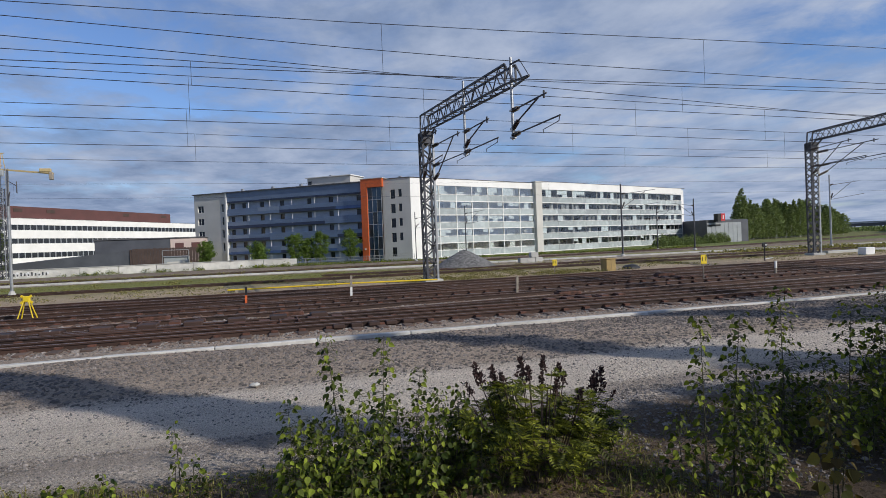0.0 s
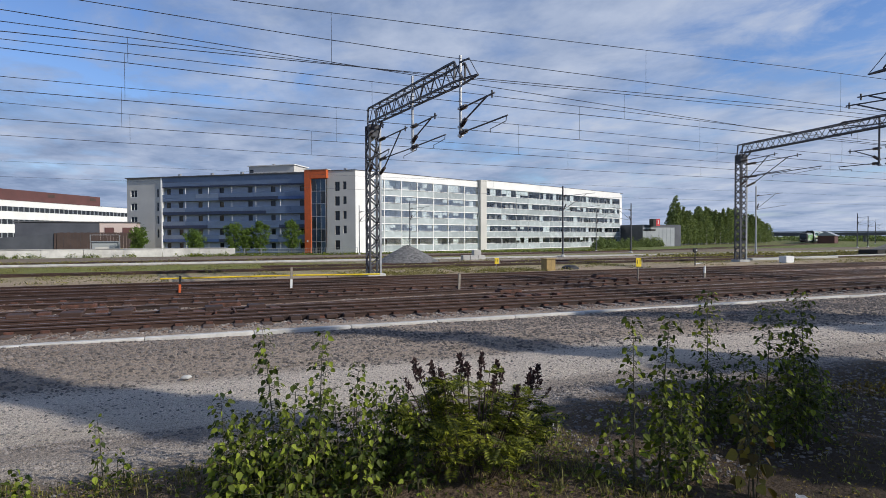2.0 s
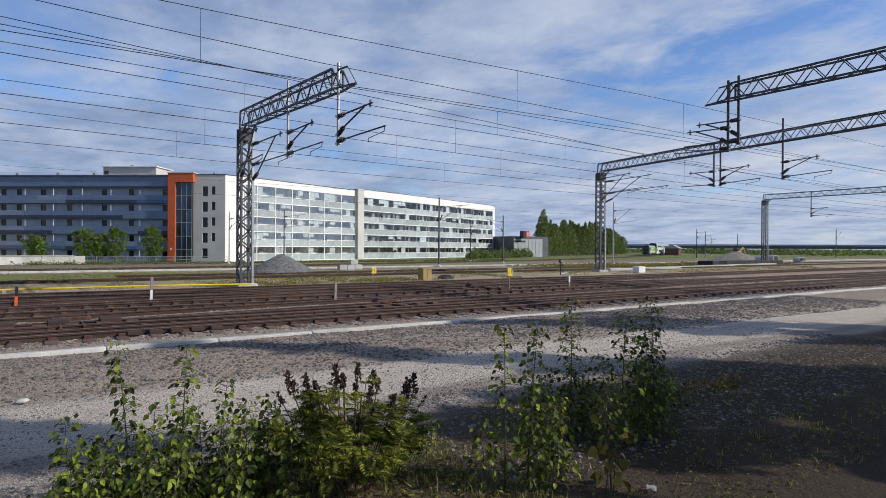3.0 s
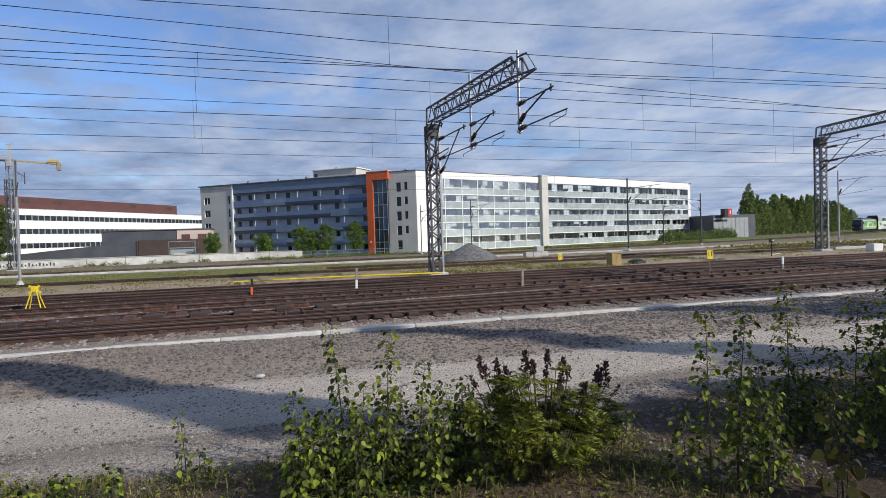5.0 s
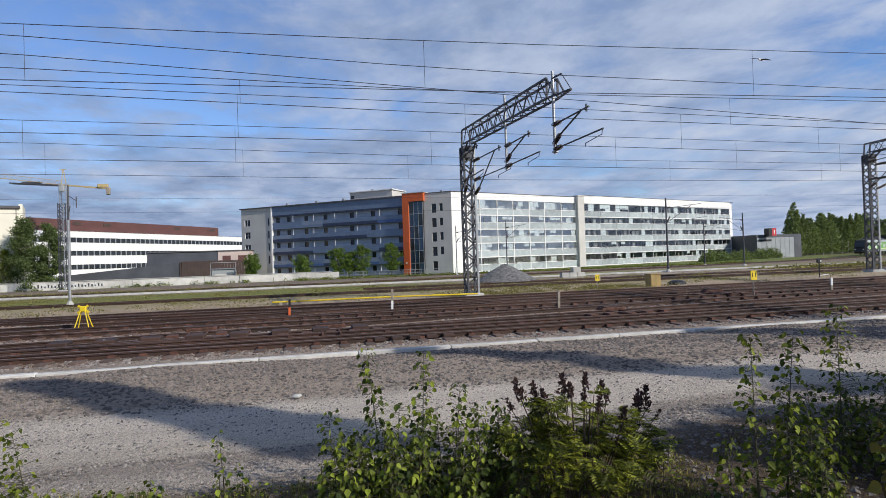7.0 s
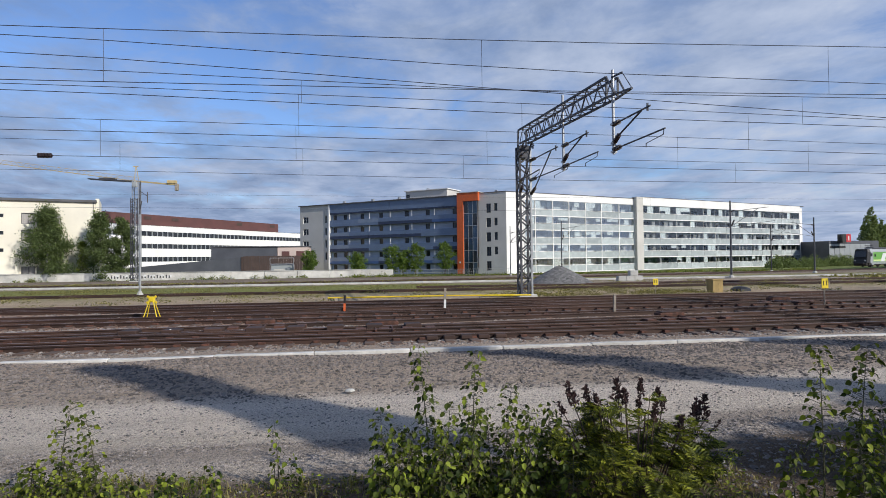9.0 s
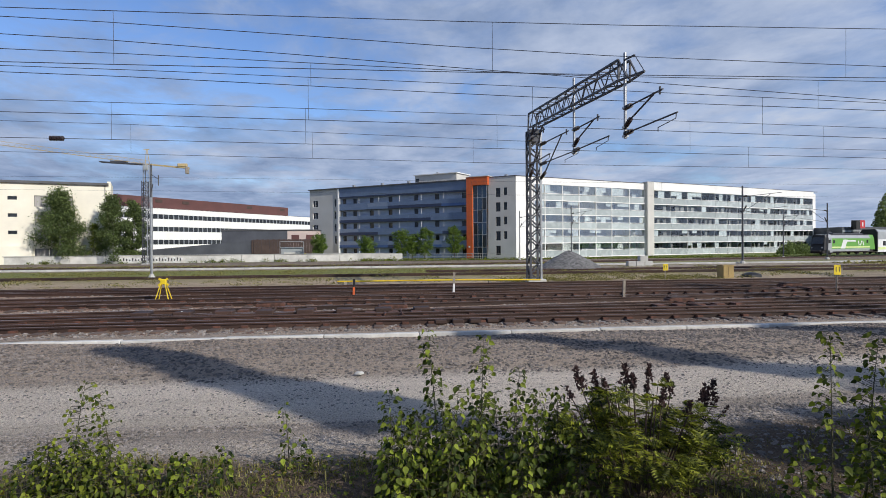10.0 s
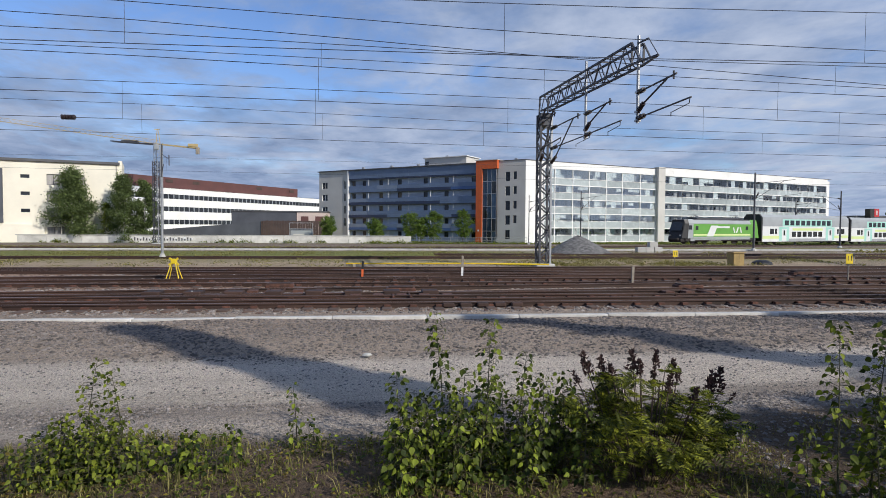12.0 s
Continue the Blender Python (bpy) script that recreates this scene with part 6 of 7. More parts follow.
def motions():
    glide = [(0, 10.0, 26.0, 58.0), (5.0, 24.4, 31.4, 25.0), (6.5, 27.61, 32.33, 16.7), (6.7, 27.91, 32.51, 15.7), (6.9, 28.48, 32.48, 14.55), (7.2, 29.2, 32.6, 12.8), (8.8, 42.0, 30.0, 10.0), (12.0, 70.0, 22.0, 13.0)]
    walk(GULL, [(s, pose(x, y, z, 0, 20, -70)) for s, x, y, z in glide])
    steps = [0, 1.25, 2.5, 4.0, 5.5, 7.2, 9.0, 9.5, 10.0, 10.5, 11.0, 11.5, 12.0]
    for i, (car, half) in enumerate(zip(TRAIN, TRAIN_HALF)):
        lead = 2 * sum(TRAIN_HALF[:i]) + half + 0.25 * i
        rows = []
        for t in steps:
            s = nose_s(t) + lead
            p, a, b = line_at(s), line_at(s - half * 0.7), line_at(s + half * 0.7)
            c = (a + b) / 2
            yaw = math.degrees(math.atan2(b.y - a.y, b.x - a.x))
            rows.append((t, pose(c.x, c.y, ground_z(c.y) + 0.38, 0, 0, yaw)))
        walk(car, rows)




# ---- vegetation ----
def leaf_quad(verts, faces, p, d, n, size, wide=0.62):
    """A pointed leaf, folded along its midrib: from p along d, facing n."""
    s = d.cross(n)
    s = s.normalized() if s.length > 1e-4 else Vector((1, 0, 0))
    n = s.cross(d)
    k = len(verts)
    w = size * wide * 0.5
    verts += [tuple(p), tuple(p + d * size * 0.42 + s * w + n * size * 0.10), tuple(p + d * size), tuple(p + d * size * 0.42 - s * w + n * size * 0.10), tuple(p + d * size * 0.48 - n * size * 0.02)]
    faces += [(k, k + 1, k + 4), (k + 1, k + 2, k + 4), (k + 2, k + 3, k + 4), (k + 3, k, k + 4)]


def pyobj(name, verts, faces, material, parent=None, label=""):
    me = bpy.data.meshes.new(name)
    me.from_pydata(verts, [], faces)
    me.materials.append(material)
    ob = new(name, me)
    ob.parent = parent
    return tagged(ob, label)


def rand_dir(rng):
    z, a = rng.uniform(-1, 1), rng.uniform(0, 6.283)
    r = math.sqrt(1 - z * z)
    return Vector((r * math.cos(a), r * math.sin(a), z))


def tree(name, x, y, h, width, label, leaf, bark, count, size, seed, shape="round", base=None, group="", droop=0.3, z=None, low=0.18):
    """Tapered trunk, limbs, and a crown of leaf clumps gathered round the limb ends."""
    rng = random.Random(seed)
    t = thing(name, pose(x, y, ground_z(y) if z is None else z), label, "tree", group)
    bm = bmesh.new()
    pts = [Vector((0.02 * h * math.sin(k * 0.9 + seed), 0.015 * h * math.sin(k * 1.3 + seed), h * 0.95 * k / 6)) for k in range(7)]
    r0 = h * 0.014 + 0.03
    for k in range(6):
        strut(bm, pts[k], pts[k + 1], r0 * (1 - k / 6.5), 7, r0 * (1 - (k + 1) / 6.5))
    ends = []
    n = 26
    for i in range(n):
        f = low + (0.97 - low) * (i + rng.random()) / n
        p = Vector((0, 0, h * f))
        if shape == "cone":
            reach = width * 0.5 * (1 - f) ** 0.75 * 1.25
        elif shape == "column":
            reach = width * 0.5 * (1 - abs(f - 0.4) * 0.9)
        else:
            reach = width * 0.5 * math.sin(math.pi * min(1, (f - low * 0.6) / (1.05 - low * 0.6))) ** 0.6
        reach *= rng.uniform(0.55, 1.1)
        a = i * 2.4 + rng.uniform(-0.5, 0.5)
        e = p + Vector((math.cos(a) * reach, math.sin(a) * reach, reach * rng.uniform(-droop, 0.5)))
        strut(bm, p, e, r0 * 0.32 * (1 - f * 0.6), 4, 0.012, cap=False)
        ends.append((p, e))
    part("trunk", bm, M[bark], t)
    verts, faces = [], []
    for i in range(count):
        p, e = ends[rng.randrange(n)]
        k = rng.random() ** 0.6
        q = p.lerp(e, 0.25 + 0.8 * k)
        spread = width * (0.10 + 0.09 * rng.random()) * (1.35 if shape == "cone" else 1.0)
        q = q + rand_dir(rng) * spread * rng.random() ** 0.5
        if q.z < h * low * 0.7:
            continue
        d = rand_dir(rng)
        d.z -= 0.4
        leaf_quad(verts, faces, q, d.normalized(), rand_dir(rng), size * rng.uniform(0.6, 1.3), 0.7)
    pyobj("crown", verts, faces, M[leaf], t)
    return t


tree("birch_tree", -56.0, 116.6, 13.2, 8.4, "leafy birch tree before a cream apartment block", "leaf_tree", "birch_bark", 17000, 0.30, 3, "cone", droop=0.5, low=0.12, group="birch trees")
tree("birch_tree", -47.3, 116.6, 12.4, 6.0, "drooping birch tree beside a lattice tower", "leaf_tree", "birch_bark", 13000, 0.30, 5, "cone", droop=0.7, low=0.06, group="birch trees")
tree("birch_tree", -43.6, 117.4, 11.8, 5.2, "dense green birch tree behind a lattice tower", "leaf_tree", "birch_bark", 13000, 0.30, 8, "column", droop=0.5, low=0.06, group="birch trees")
tree("birch_tree", -50.5, 117.0, 7.5, 3.2, "slim birch tree with a thin crown", "leaf_birch", "birch_bark", 1500, 0.30, 9, "cone", droop=0.6, low=0.1, group="birch trees")
for i, (x, h, w) in enumerate(((-0.8, 4.6, 3.9), (6.2, 5.9, 3.9), (8.4, 4.8, 2.8), (11.0, 6.2, 3.6), (17.0, 6.6, 3.8), (-10.3, 5.0, 3.6))):
    tree("linden_tree", x, 122.5 - 0.2 * i, h, w, "small round street tree before a blue facade" if i < 5 else "small round street tree beside a board screen", "leaf_linden", "bark", 3600, 0.26, 20 + i, "round", low=0.16, group="street trees", droop=0.2)


def woods():
    """A stand of tall birches and spruces beyond the main line."""
    rng = random.Random(51)
    verts, faces, tv, tf = [], [], [], []
    for i in range(130):
        k = i / 129
        az = radians(43.0 + 7.4 * k + rng.uniform(-0.3, 0.3))
        r = 218 + 75 * k + rng.uniform(0, 24)
        x, y = r * math.sin(az), r * math.cos(az)
        h = (12.6 - 3.4 * max(0, k - 0.7) / 0.3 + rng.uniform(-4.2, 2.6)) * (1.22 if i < 4 else 0.95)
        w = rng.uniform(4.4, 7.0)
        spruce = rng.random() < 0.45
        for j in range(900):
            f = rng.random() ** 0.9 * 0.97 + 0.03
            rad = w * 0.5 * ((1 - f) * 1.1 + 0.05 if spruce else math.sin(math.pi * min(1, 0.12 + f * 0.86)) ** 0.7)
            a, rr = rng.uniform(0, 6.283), rad * math.sqrt(rng.random()) * rng.uniform(0.7, 1.15)
            leaf_quad(verts, faces, Vector((x + rr * math.cos(a), y + rr * math.sin(a), -1.3 + 0.4 + h * f)), rand_dir(rng), rand_dir(rng), rng.uniform(0.35, 0.75), 0.75)
        bmv = len(tv)
        for dx, dy, dz in ((-.12, 0, 0), (.12, 0, 0), (0, .12, 0), (0, 0, h * 0.9)):
            tv.append((x + dx, y + dy, -1.4 + dz))
        tf += [(bmv, bmv + 1, bmv + 3), (bmv + 1, bmv + 2, bmv + 3), (bmv + 2, bmv, bmv + 3)]
    top = thing("woods", pose(0, 0, 0), "dense stand of tall green birches and spruces", "woods", kind="stuff")
    tagged(pyobj("foliage", verts, faces, M["leaf_dark"], top), kind="stuff")
    tagged(pyobj("trunks", tv, tf, M["birch_bark"], top), kind="stuff")


woods()


def bushes(name, spots, leaf, label, size, density, seed):
    """Low uneven scrub: leaf clumps on spots of (x, y, radius, height)."""
    rng = random.Random(seed)
    verts, faces = [], []
    for x, y, r, h in spots:
        z = ground_z(y)
        for _ in range(int(density * r * (h + 0.5))):
            a, rr = rng.uniform(0, 6.283), r * math.sqrt(rng.random())
            zz = h * rng.random() ** 0.7 * (1 - (rr / r) ** 2 * 0.75) * rng.uniform(0.8, 1.15)
            leaf_quad(verts, faces, Vector((x + rr * math.cos(a), y + rr * math.sin(a), z + zz)), rand_dir(rng), rand_dir(rng), size * rng.uniform(0.6, 1.4), 0.6)
    tagged(pyobj(name, verts, faces, M[leaf]), label, "scrub", kind="stuff")


rng = random.Random(5)
bushes("hedge_scrub", [(100 + i * 1.9, 134 + i * 0.9 + rng.uniform(-1, 1), 2.0, rng.uniform(1.8, 3.3)) for i in range(26)], "leaf_dark", "green willow scrub at the end of the apartment building", 0.35, 130, 6)
bushes("wall_weeds", [(rng.uniform(-90, 4), 114.3, rng.uniform(0.4, 1.1), rng.uniform(0.3, 1.0)) for i in range(55)], "leaf_birch", "weeds along the low white wall", 0.2, 60, 7)
bushes("far_grass", [(rng.uniform(-70, 24), rng.uniform(62, 78), rng.uniform(0.8, 2.2), rng.uniform(0.06, 0.2)) for i in range(240)], "grass", "clumps of grass between the sidings", 0.14, 90, 8)
bushes("building_grass", [(x * 1.3 - 2, max(train_line(x * 1.3 - 2) + 4.0, 110.0) + rng.uniform(0, 3.0), 1.5, rng.uniform(0.3, 0.6)) for x in range(0, 75)], "leaf_birch", "strip of green grass before the apartment buildings", 0.22, 70, 9)
bushes("verge_grass", [(rng.uniform(-40, 70), rng.choice((rng.uniform(38.8, 56), rng.uniform(38.8, 50), rng.uniform(29, 35.5))), rng.uniform(0.5, 1.3), rng.uniform(0.06, 0.2)) for i in range(420)], "grass", "tufts of dry and green grass between the tracks", 0.075, 170, 10)
bushes("mast_grass", [(6.5 + rng.uniform(0, 12), rng.uniform(28.8, 31.5), 0.6, rng.uniform(0.08, 0.2)) for i in range(60)], "grass", "green grass at the foot of the portal mast", 0.06, 300, 11)
bushes("site_grass", [(rng.uniform(46, 92), rng.uniform(43, 56), rng.uniform(1, 2.5), rng.uniform(0.08, 0.3)) for i in range(110)], "grass", "rough grass beside the building site", 0.25, 50, 12)
bushes("horizon_scrub", [(rng.uniform(330, 620), rng.uniform(120, 420), rng.uniform(8, 18), rng.uniform(1.5, 3.4)) for i in range(90)], "leaf_dark", "dark trees in the far distance", 1.6, 7, 13)
bushes("horizon_scrub", [(rng.uniform(-420, 60), rng.uniform(330, 460), rng.uniform(8, 18), rng.uniform(4, 9)) for i in range(80)], "leaf_dark", "dark tree line far behind the buildings", 1.6, 7, 14)


# slender trees behind and beside the camera, whose shadows fall over the road
for i, (tx, ty, h, w, shape, low) in enumerate(((-5.25, 12.3, 12.5, 1.55, "cone", 0.62), (1.8, 13.0, 12.5, 1.9, "cone", 0.08), (8.6, 13.2, 13.0, 2.3, "cone", 0.08), (11.8, 11.6, 12.0, 2.4, "cone", 0.08), (7.0, 7.2, 7.5, 2.6, "column", 0.08), (3.5, 5.7, 6.5, 1.5, "round", 0.08), (5.1, 6.3, 6.5, 2.1, "round", 0.08), (9.4, 4.6, 7.5, 3.0, "round", 0.08), (13.5, 6.5, 9.0, 1.8, "column", 0.08))):
    q = Vector((tx, ty, 0)) + SUN_DIR * h / math.tan(radians(SUN_EL))
    tree("roadside_tree", q.x, q.y, h, w, "slender leafy tree standing beside the gravel road", "leaf_birch", "bark", 7000, 0.26, 60 + i, shape, z=0.0, low=low, group="roadside trees", droop=0.1)


# ---- foreground plants ----
def leaf_ovate(verts, faces, p, d, n, size, wide=0.75):
    """A broad heart-shaped leaf with a short point, folded along its midrib and bent down at the tip."""
    s = d.cross(n)
    s = s.normalized() if s.length > 1e-4 else Vector((1, 0, 0))
    n = s.cross(d)
    k = len(verts)
    w = size * wide
    verts.append(tuple(p))
    for f, g, up in ((0.10, 0.36, 0.05), (0.36, 0.52, 0.08), (0.68, 0.30, 0.02)):
        c = p + d * size * f
        verts += [tuple(c + s * w * g + n * size * up), tuple(c - n * size * 0.02), tuple(c - s * w * g + n * size * up)]
    verts.append(tuple(p + d * size - n * size * 0.12))
    faces += [(k, k + 1, k + 2), (k, k + 2, k + 3)]
    for a in (1, 4):
        faces += [(k + a, k + a + 3, k + a + 4, k + a + 1), (k + a + 1, k + a + 4, k + a + 5, k + a + 2)]
    faces += [(k + 7, k + 10, k + 8), (k + 8, k + 10, k + 9)]


def single_leaf(name, size, wide, material):
    verts, faces = [], []
    leaf_ovate(verts, faces, Vector((0, 0, 0)), Vector((0, 1, 0)), Vector((0, 0, 1)), size, wide)
    me = bpy.data.meshes.new(name)
    me.from_pydata(verts, [], faces)
    me.materials.append(material)
    return me


def leaf_pose(p, d, n, s):
    x = d.cross(n).normalized()
    z = x.cross(d)
    return Matrix.Translation(p) @ Matrix((x, d, z)).transposed().to_4x4() @ Matrix.Diagonal((s, s, s, 1))


def sapling(name, at, stems, label, leaf, leaf_size, per_m, seed, singles=90, wide=0.72, spread=0.05, bare=0.25, lean=0.10, category="sapling", droop=0.45):
    """Thin leafy stems; stems: (dx, dy, height). Leaves hang on short stalks."""
    rng = random.Random(seed)
    t = thing(name, pose(at[0], at[1], 0), label, category, "roadside plants")
    spots = []
    for dx, dy, h in stems:
        lx, ly = rng.uniform(-lean, lean) * h, rng.uniform(-lean, lean) * h
        pts = [Vector((dx + lx * (k / 5) ** 1.6, dy + ly * (k / 5) ** 1.6, -0.05 + (h + 0.05) * k / 5)) for k in range(6)]
        bm = bmesh.new()
        for k in range(5):
            strut(bm, pts[k], pts[k + 1], 0.007 * (1.15 - k / 5) * (0.6 + h * 0.4), 5, 0.007 * (1.15 - (k + 1) / 5) * (0.6 + h * 0.4), cap=False)
        n = max(5, int(per_m * h))
        for i in range(n):
            f = bare + (1 - bare) * (i + rng.random()) / n
            k = min(4, int(f * 5))
            p = pts[k].lerp(pts[k + 1], f * 5 - k)
            a = rng.uniform(0, 6.283)
            out = Vector((math.cos(a), math.sin(a), rng.uniform(-0.1, 0.5)))
            reach = spread * rng.uniform(0.4, 1.6) * (1.3 - 0.8 * f)
            q = p + out * reach
            if reach > 0.045:
                strut(bm, p, q, 0.0022, 3, cap=False)
            d = (out * 0.6 + Vector((rng.uniform(-0.4, 0.4), rng.uniform(-0.4, 0.4), -droop - rng.random() * 0.6))).normalized()
            nn = (Vector((0.35, -0.5, 0.7)) + rand_dir(rng) * 0.8).normalized()
            spots.append((q, d, nn, leaf_size * rng.uniform(0.55, 1.2) * (1.05 - 0.3 * f)))
        part("stem", bm, M["stem"], t)
    rng.shuffle(spots)
    one = single_leaf("leaf", 1.0, wide, M[leaf])
    for p, d, n, s in spots[:singles]:
        o = new("leaf", one)
        o.parent = t
        o.matrix_basis = leaf_pose(p, d, n, s)
    verts, faces = [], []
    for p, d, n, s in spots[singles:]:
        leaf_ovate(verts, faces, p, d, n, s, wide)
    if verts:
        tagged(pyobj("foliage", verts, faces, M[leaf], t), kind="stuff")
    return t


rng = random.Random(31)
aspen = [(-0.29, 0.10, 1.26), (0.03, 0.10, 1.22), (0.27, 0.05, 0.95), (-0.66, 0.0, 0.82), (0.50, 0.05, 0.78), (0.64, 0.0, 0.80), (-0.2, 0, 0.86), (-0.05, -0.1, 0.80)]
aspen += [(rng.uniform(-0.72, 0.72), rng.uniform(-0.35, 0.3), rng.uniform(0.3, 0.74)) for _ in range(44)]
sapling("aspen_thicket", (0.82, 4.6), aspen, "bright green leafy aspen thicket at the road edge", "leaf_aspen", 0.064, 105, 1, 290, spread=0.085, bare=0.08, category="shrub")
sapling("birch_sapling", (-2.15, 4.85), [(-0.14, 0, 0.90), (0.18, 0, 0.84), (-0.42, 0, 0.42), (-0.02, -0.1, 0.55), (0.12, -0.1, 0.45), (-0.25, -0.15, 0.5), (0.3, -0.1, 0.38), (-0.5, -0.2, 0.3), (0.02, -0.25, 0.4)] + [(rng.uniform(-0.42, 0.38), rng.uniform(-0.3, 0.15), rng.uniform(0.2, 0.5)) for _ in range(30)], "young birch sapling over a dense green leafy bush", "leaf_birch", 0.049, 125, 2, 200, spread=0.085, bare=0.08)
sapling("weed_clump", (-2.72, 4.5), [(rng.uniform(-0.25, 0.2), rng.uniform(-0.2, 0.2), rng.uniform(0.1, 0.3)) for _ in range(10)], "yellow green weeds beside a birch bush", "leaf_brown", 0.06, 60, 12, 40, 0.4, spread=0.08, bare=0.1, category="weeds")
sapling("aspen_seedling", (-1.42, 4.9), [(rng.uniform(-0.28, 0.28), rng.uniform(-0.15, 0.15), rng.uniform(0.18, 0.36)) for _ in range(12)], "low clump of aspen seedlings", "leaf_aspen", 0.06, 90, 3, 90, spread=0.06, bare=0.1)
sapling("aspen_seedling", (-0.72, 5.3), [(0, 0, 0.60), (0.1, 0, 0.3), (-0.05, 0.05, 0.25), (0.14, 0.02, 0.2)], "single young aspen shoot in weeds", "leaf_aspen", 0.065, 40, 4, 30, spread=0.05, bare=0.2)
sapling("willow_sapling", (3.28, 3.65), [(-0.18, 0.05, 1.32), (0.06, 0.05, 1.33), (0.0, -0.1, 0.85), (0.25, 0.0, 0.7), (-0.35, 0.1, 0.6), (0.35, -0.05, 0.5), (0.1, -0.2, 0.6), (0.45, 0.1, 0.65)], "tall thin willow sapling with sparse leaves", "leaf_birch", 0.066, 110, 5, 180, spread=0.085, bare=0.12)
sapling("birch_sapling", (4.62, 4.45), [(0.0, 0, 1.40), (-0.3, 0, 0.72), (0.2, 0.1, 0.62), (-0.15, -0.1, 0.7), (0.35, 0, 0.5), (-0.5, 0.05, 0.6), (0.1, -0.2, 0.55)], "thin birch sapling with a leafy base", "leaf_birch", 0.064, 130, 6, 180, spread=0.12, bare=0.08)
sapling("birch_sapling", (5.05, 3.95), [(-0.25, 0.0, 1.32), (0.05, 0.0, 1.15), (0.28, 0.0, 1.42), (-0.4, 0.05, 0.9), (0.15, 0.1, 1.0), (0.4, 0.1, 0.8), (-0.1, -0.1, 0.85), (0.2, -0.1, 0.7), (-0.5, 0.0, 0.5), (0.55, 0.1, 0.5)], "dense tall birch sapling clump", "leaf_birch", 0.062, 140, 7, 240, spread=0.13, bare=0.12)
sapling("maple_seedling", (3.78, 3.2), [(0, 0, 0.84), (0.05, 0.02, 0.5), (-0.06, 0.0, 0.42)], "yellow brown maple seedling with large leaves", "leaf_brown", 0.10, 26, 8, 40, 0.95, spread=0.07, bare=0.2)
sapling("weed_clump", (7.8, 4.75), [(rng.uniform(-0.6, 0.6), rng.uniform(-0.1, 0.2), rng.uniform(0.1, 0.22)) for _ in range(24)], "low yellow green weed clump on stony ground", "leaf_brown", 0.05, 90, 9, 40, spread=0.05, bare=0.05, category="weeds")
sapling("weed_clump", (6.1, 4.6), [(rng.uniform(-0.7, 0.7), rng.uniform(-0.2, 0.3), rng.uniform(0.2, 0.45)) for _ in range(22)], "leafy weeds beside a birch clump", "leaf_birch", 0.05, 70, 10, 60, spread=0.06, bare=0.05, category="weeds")


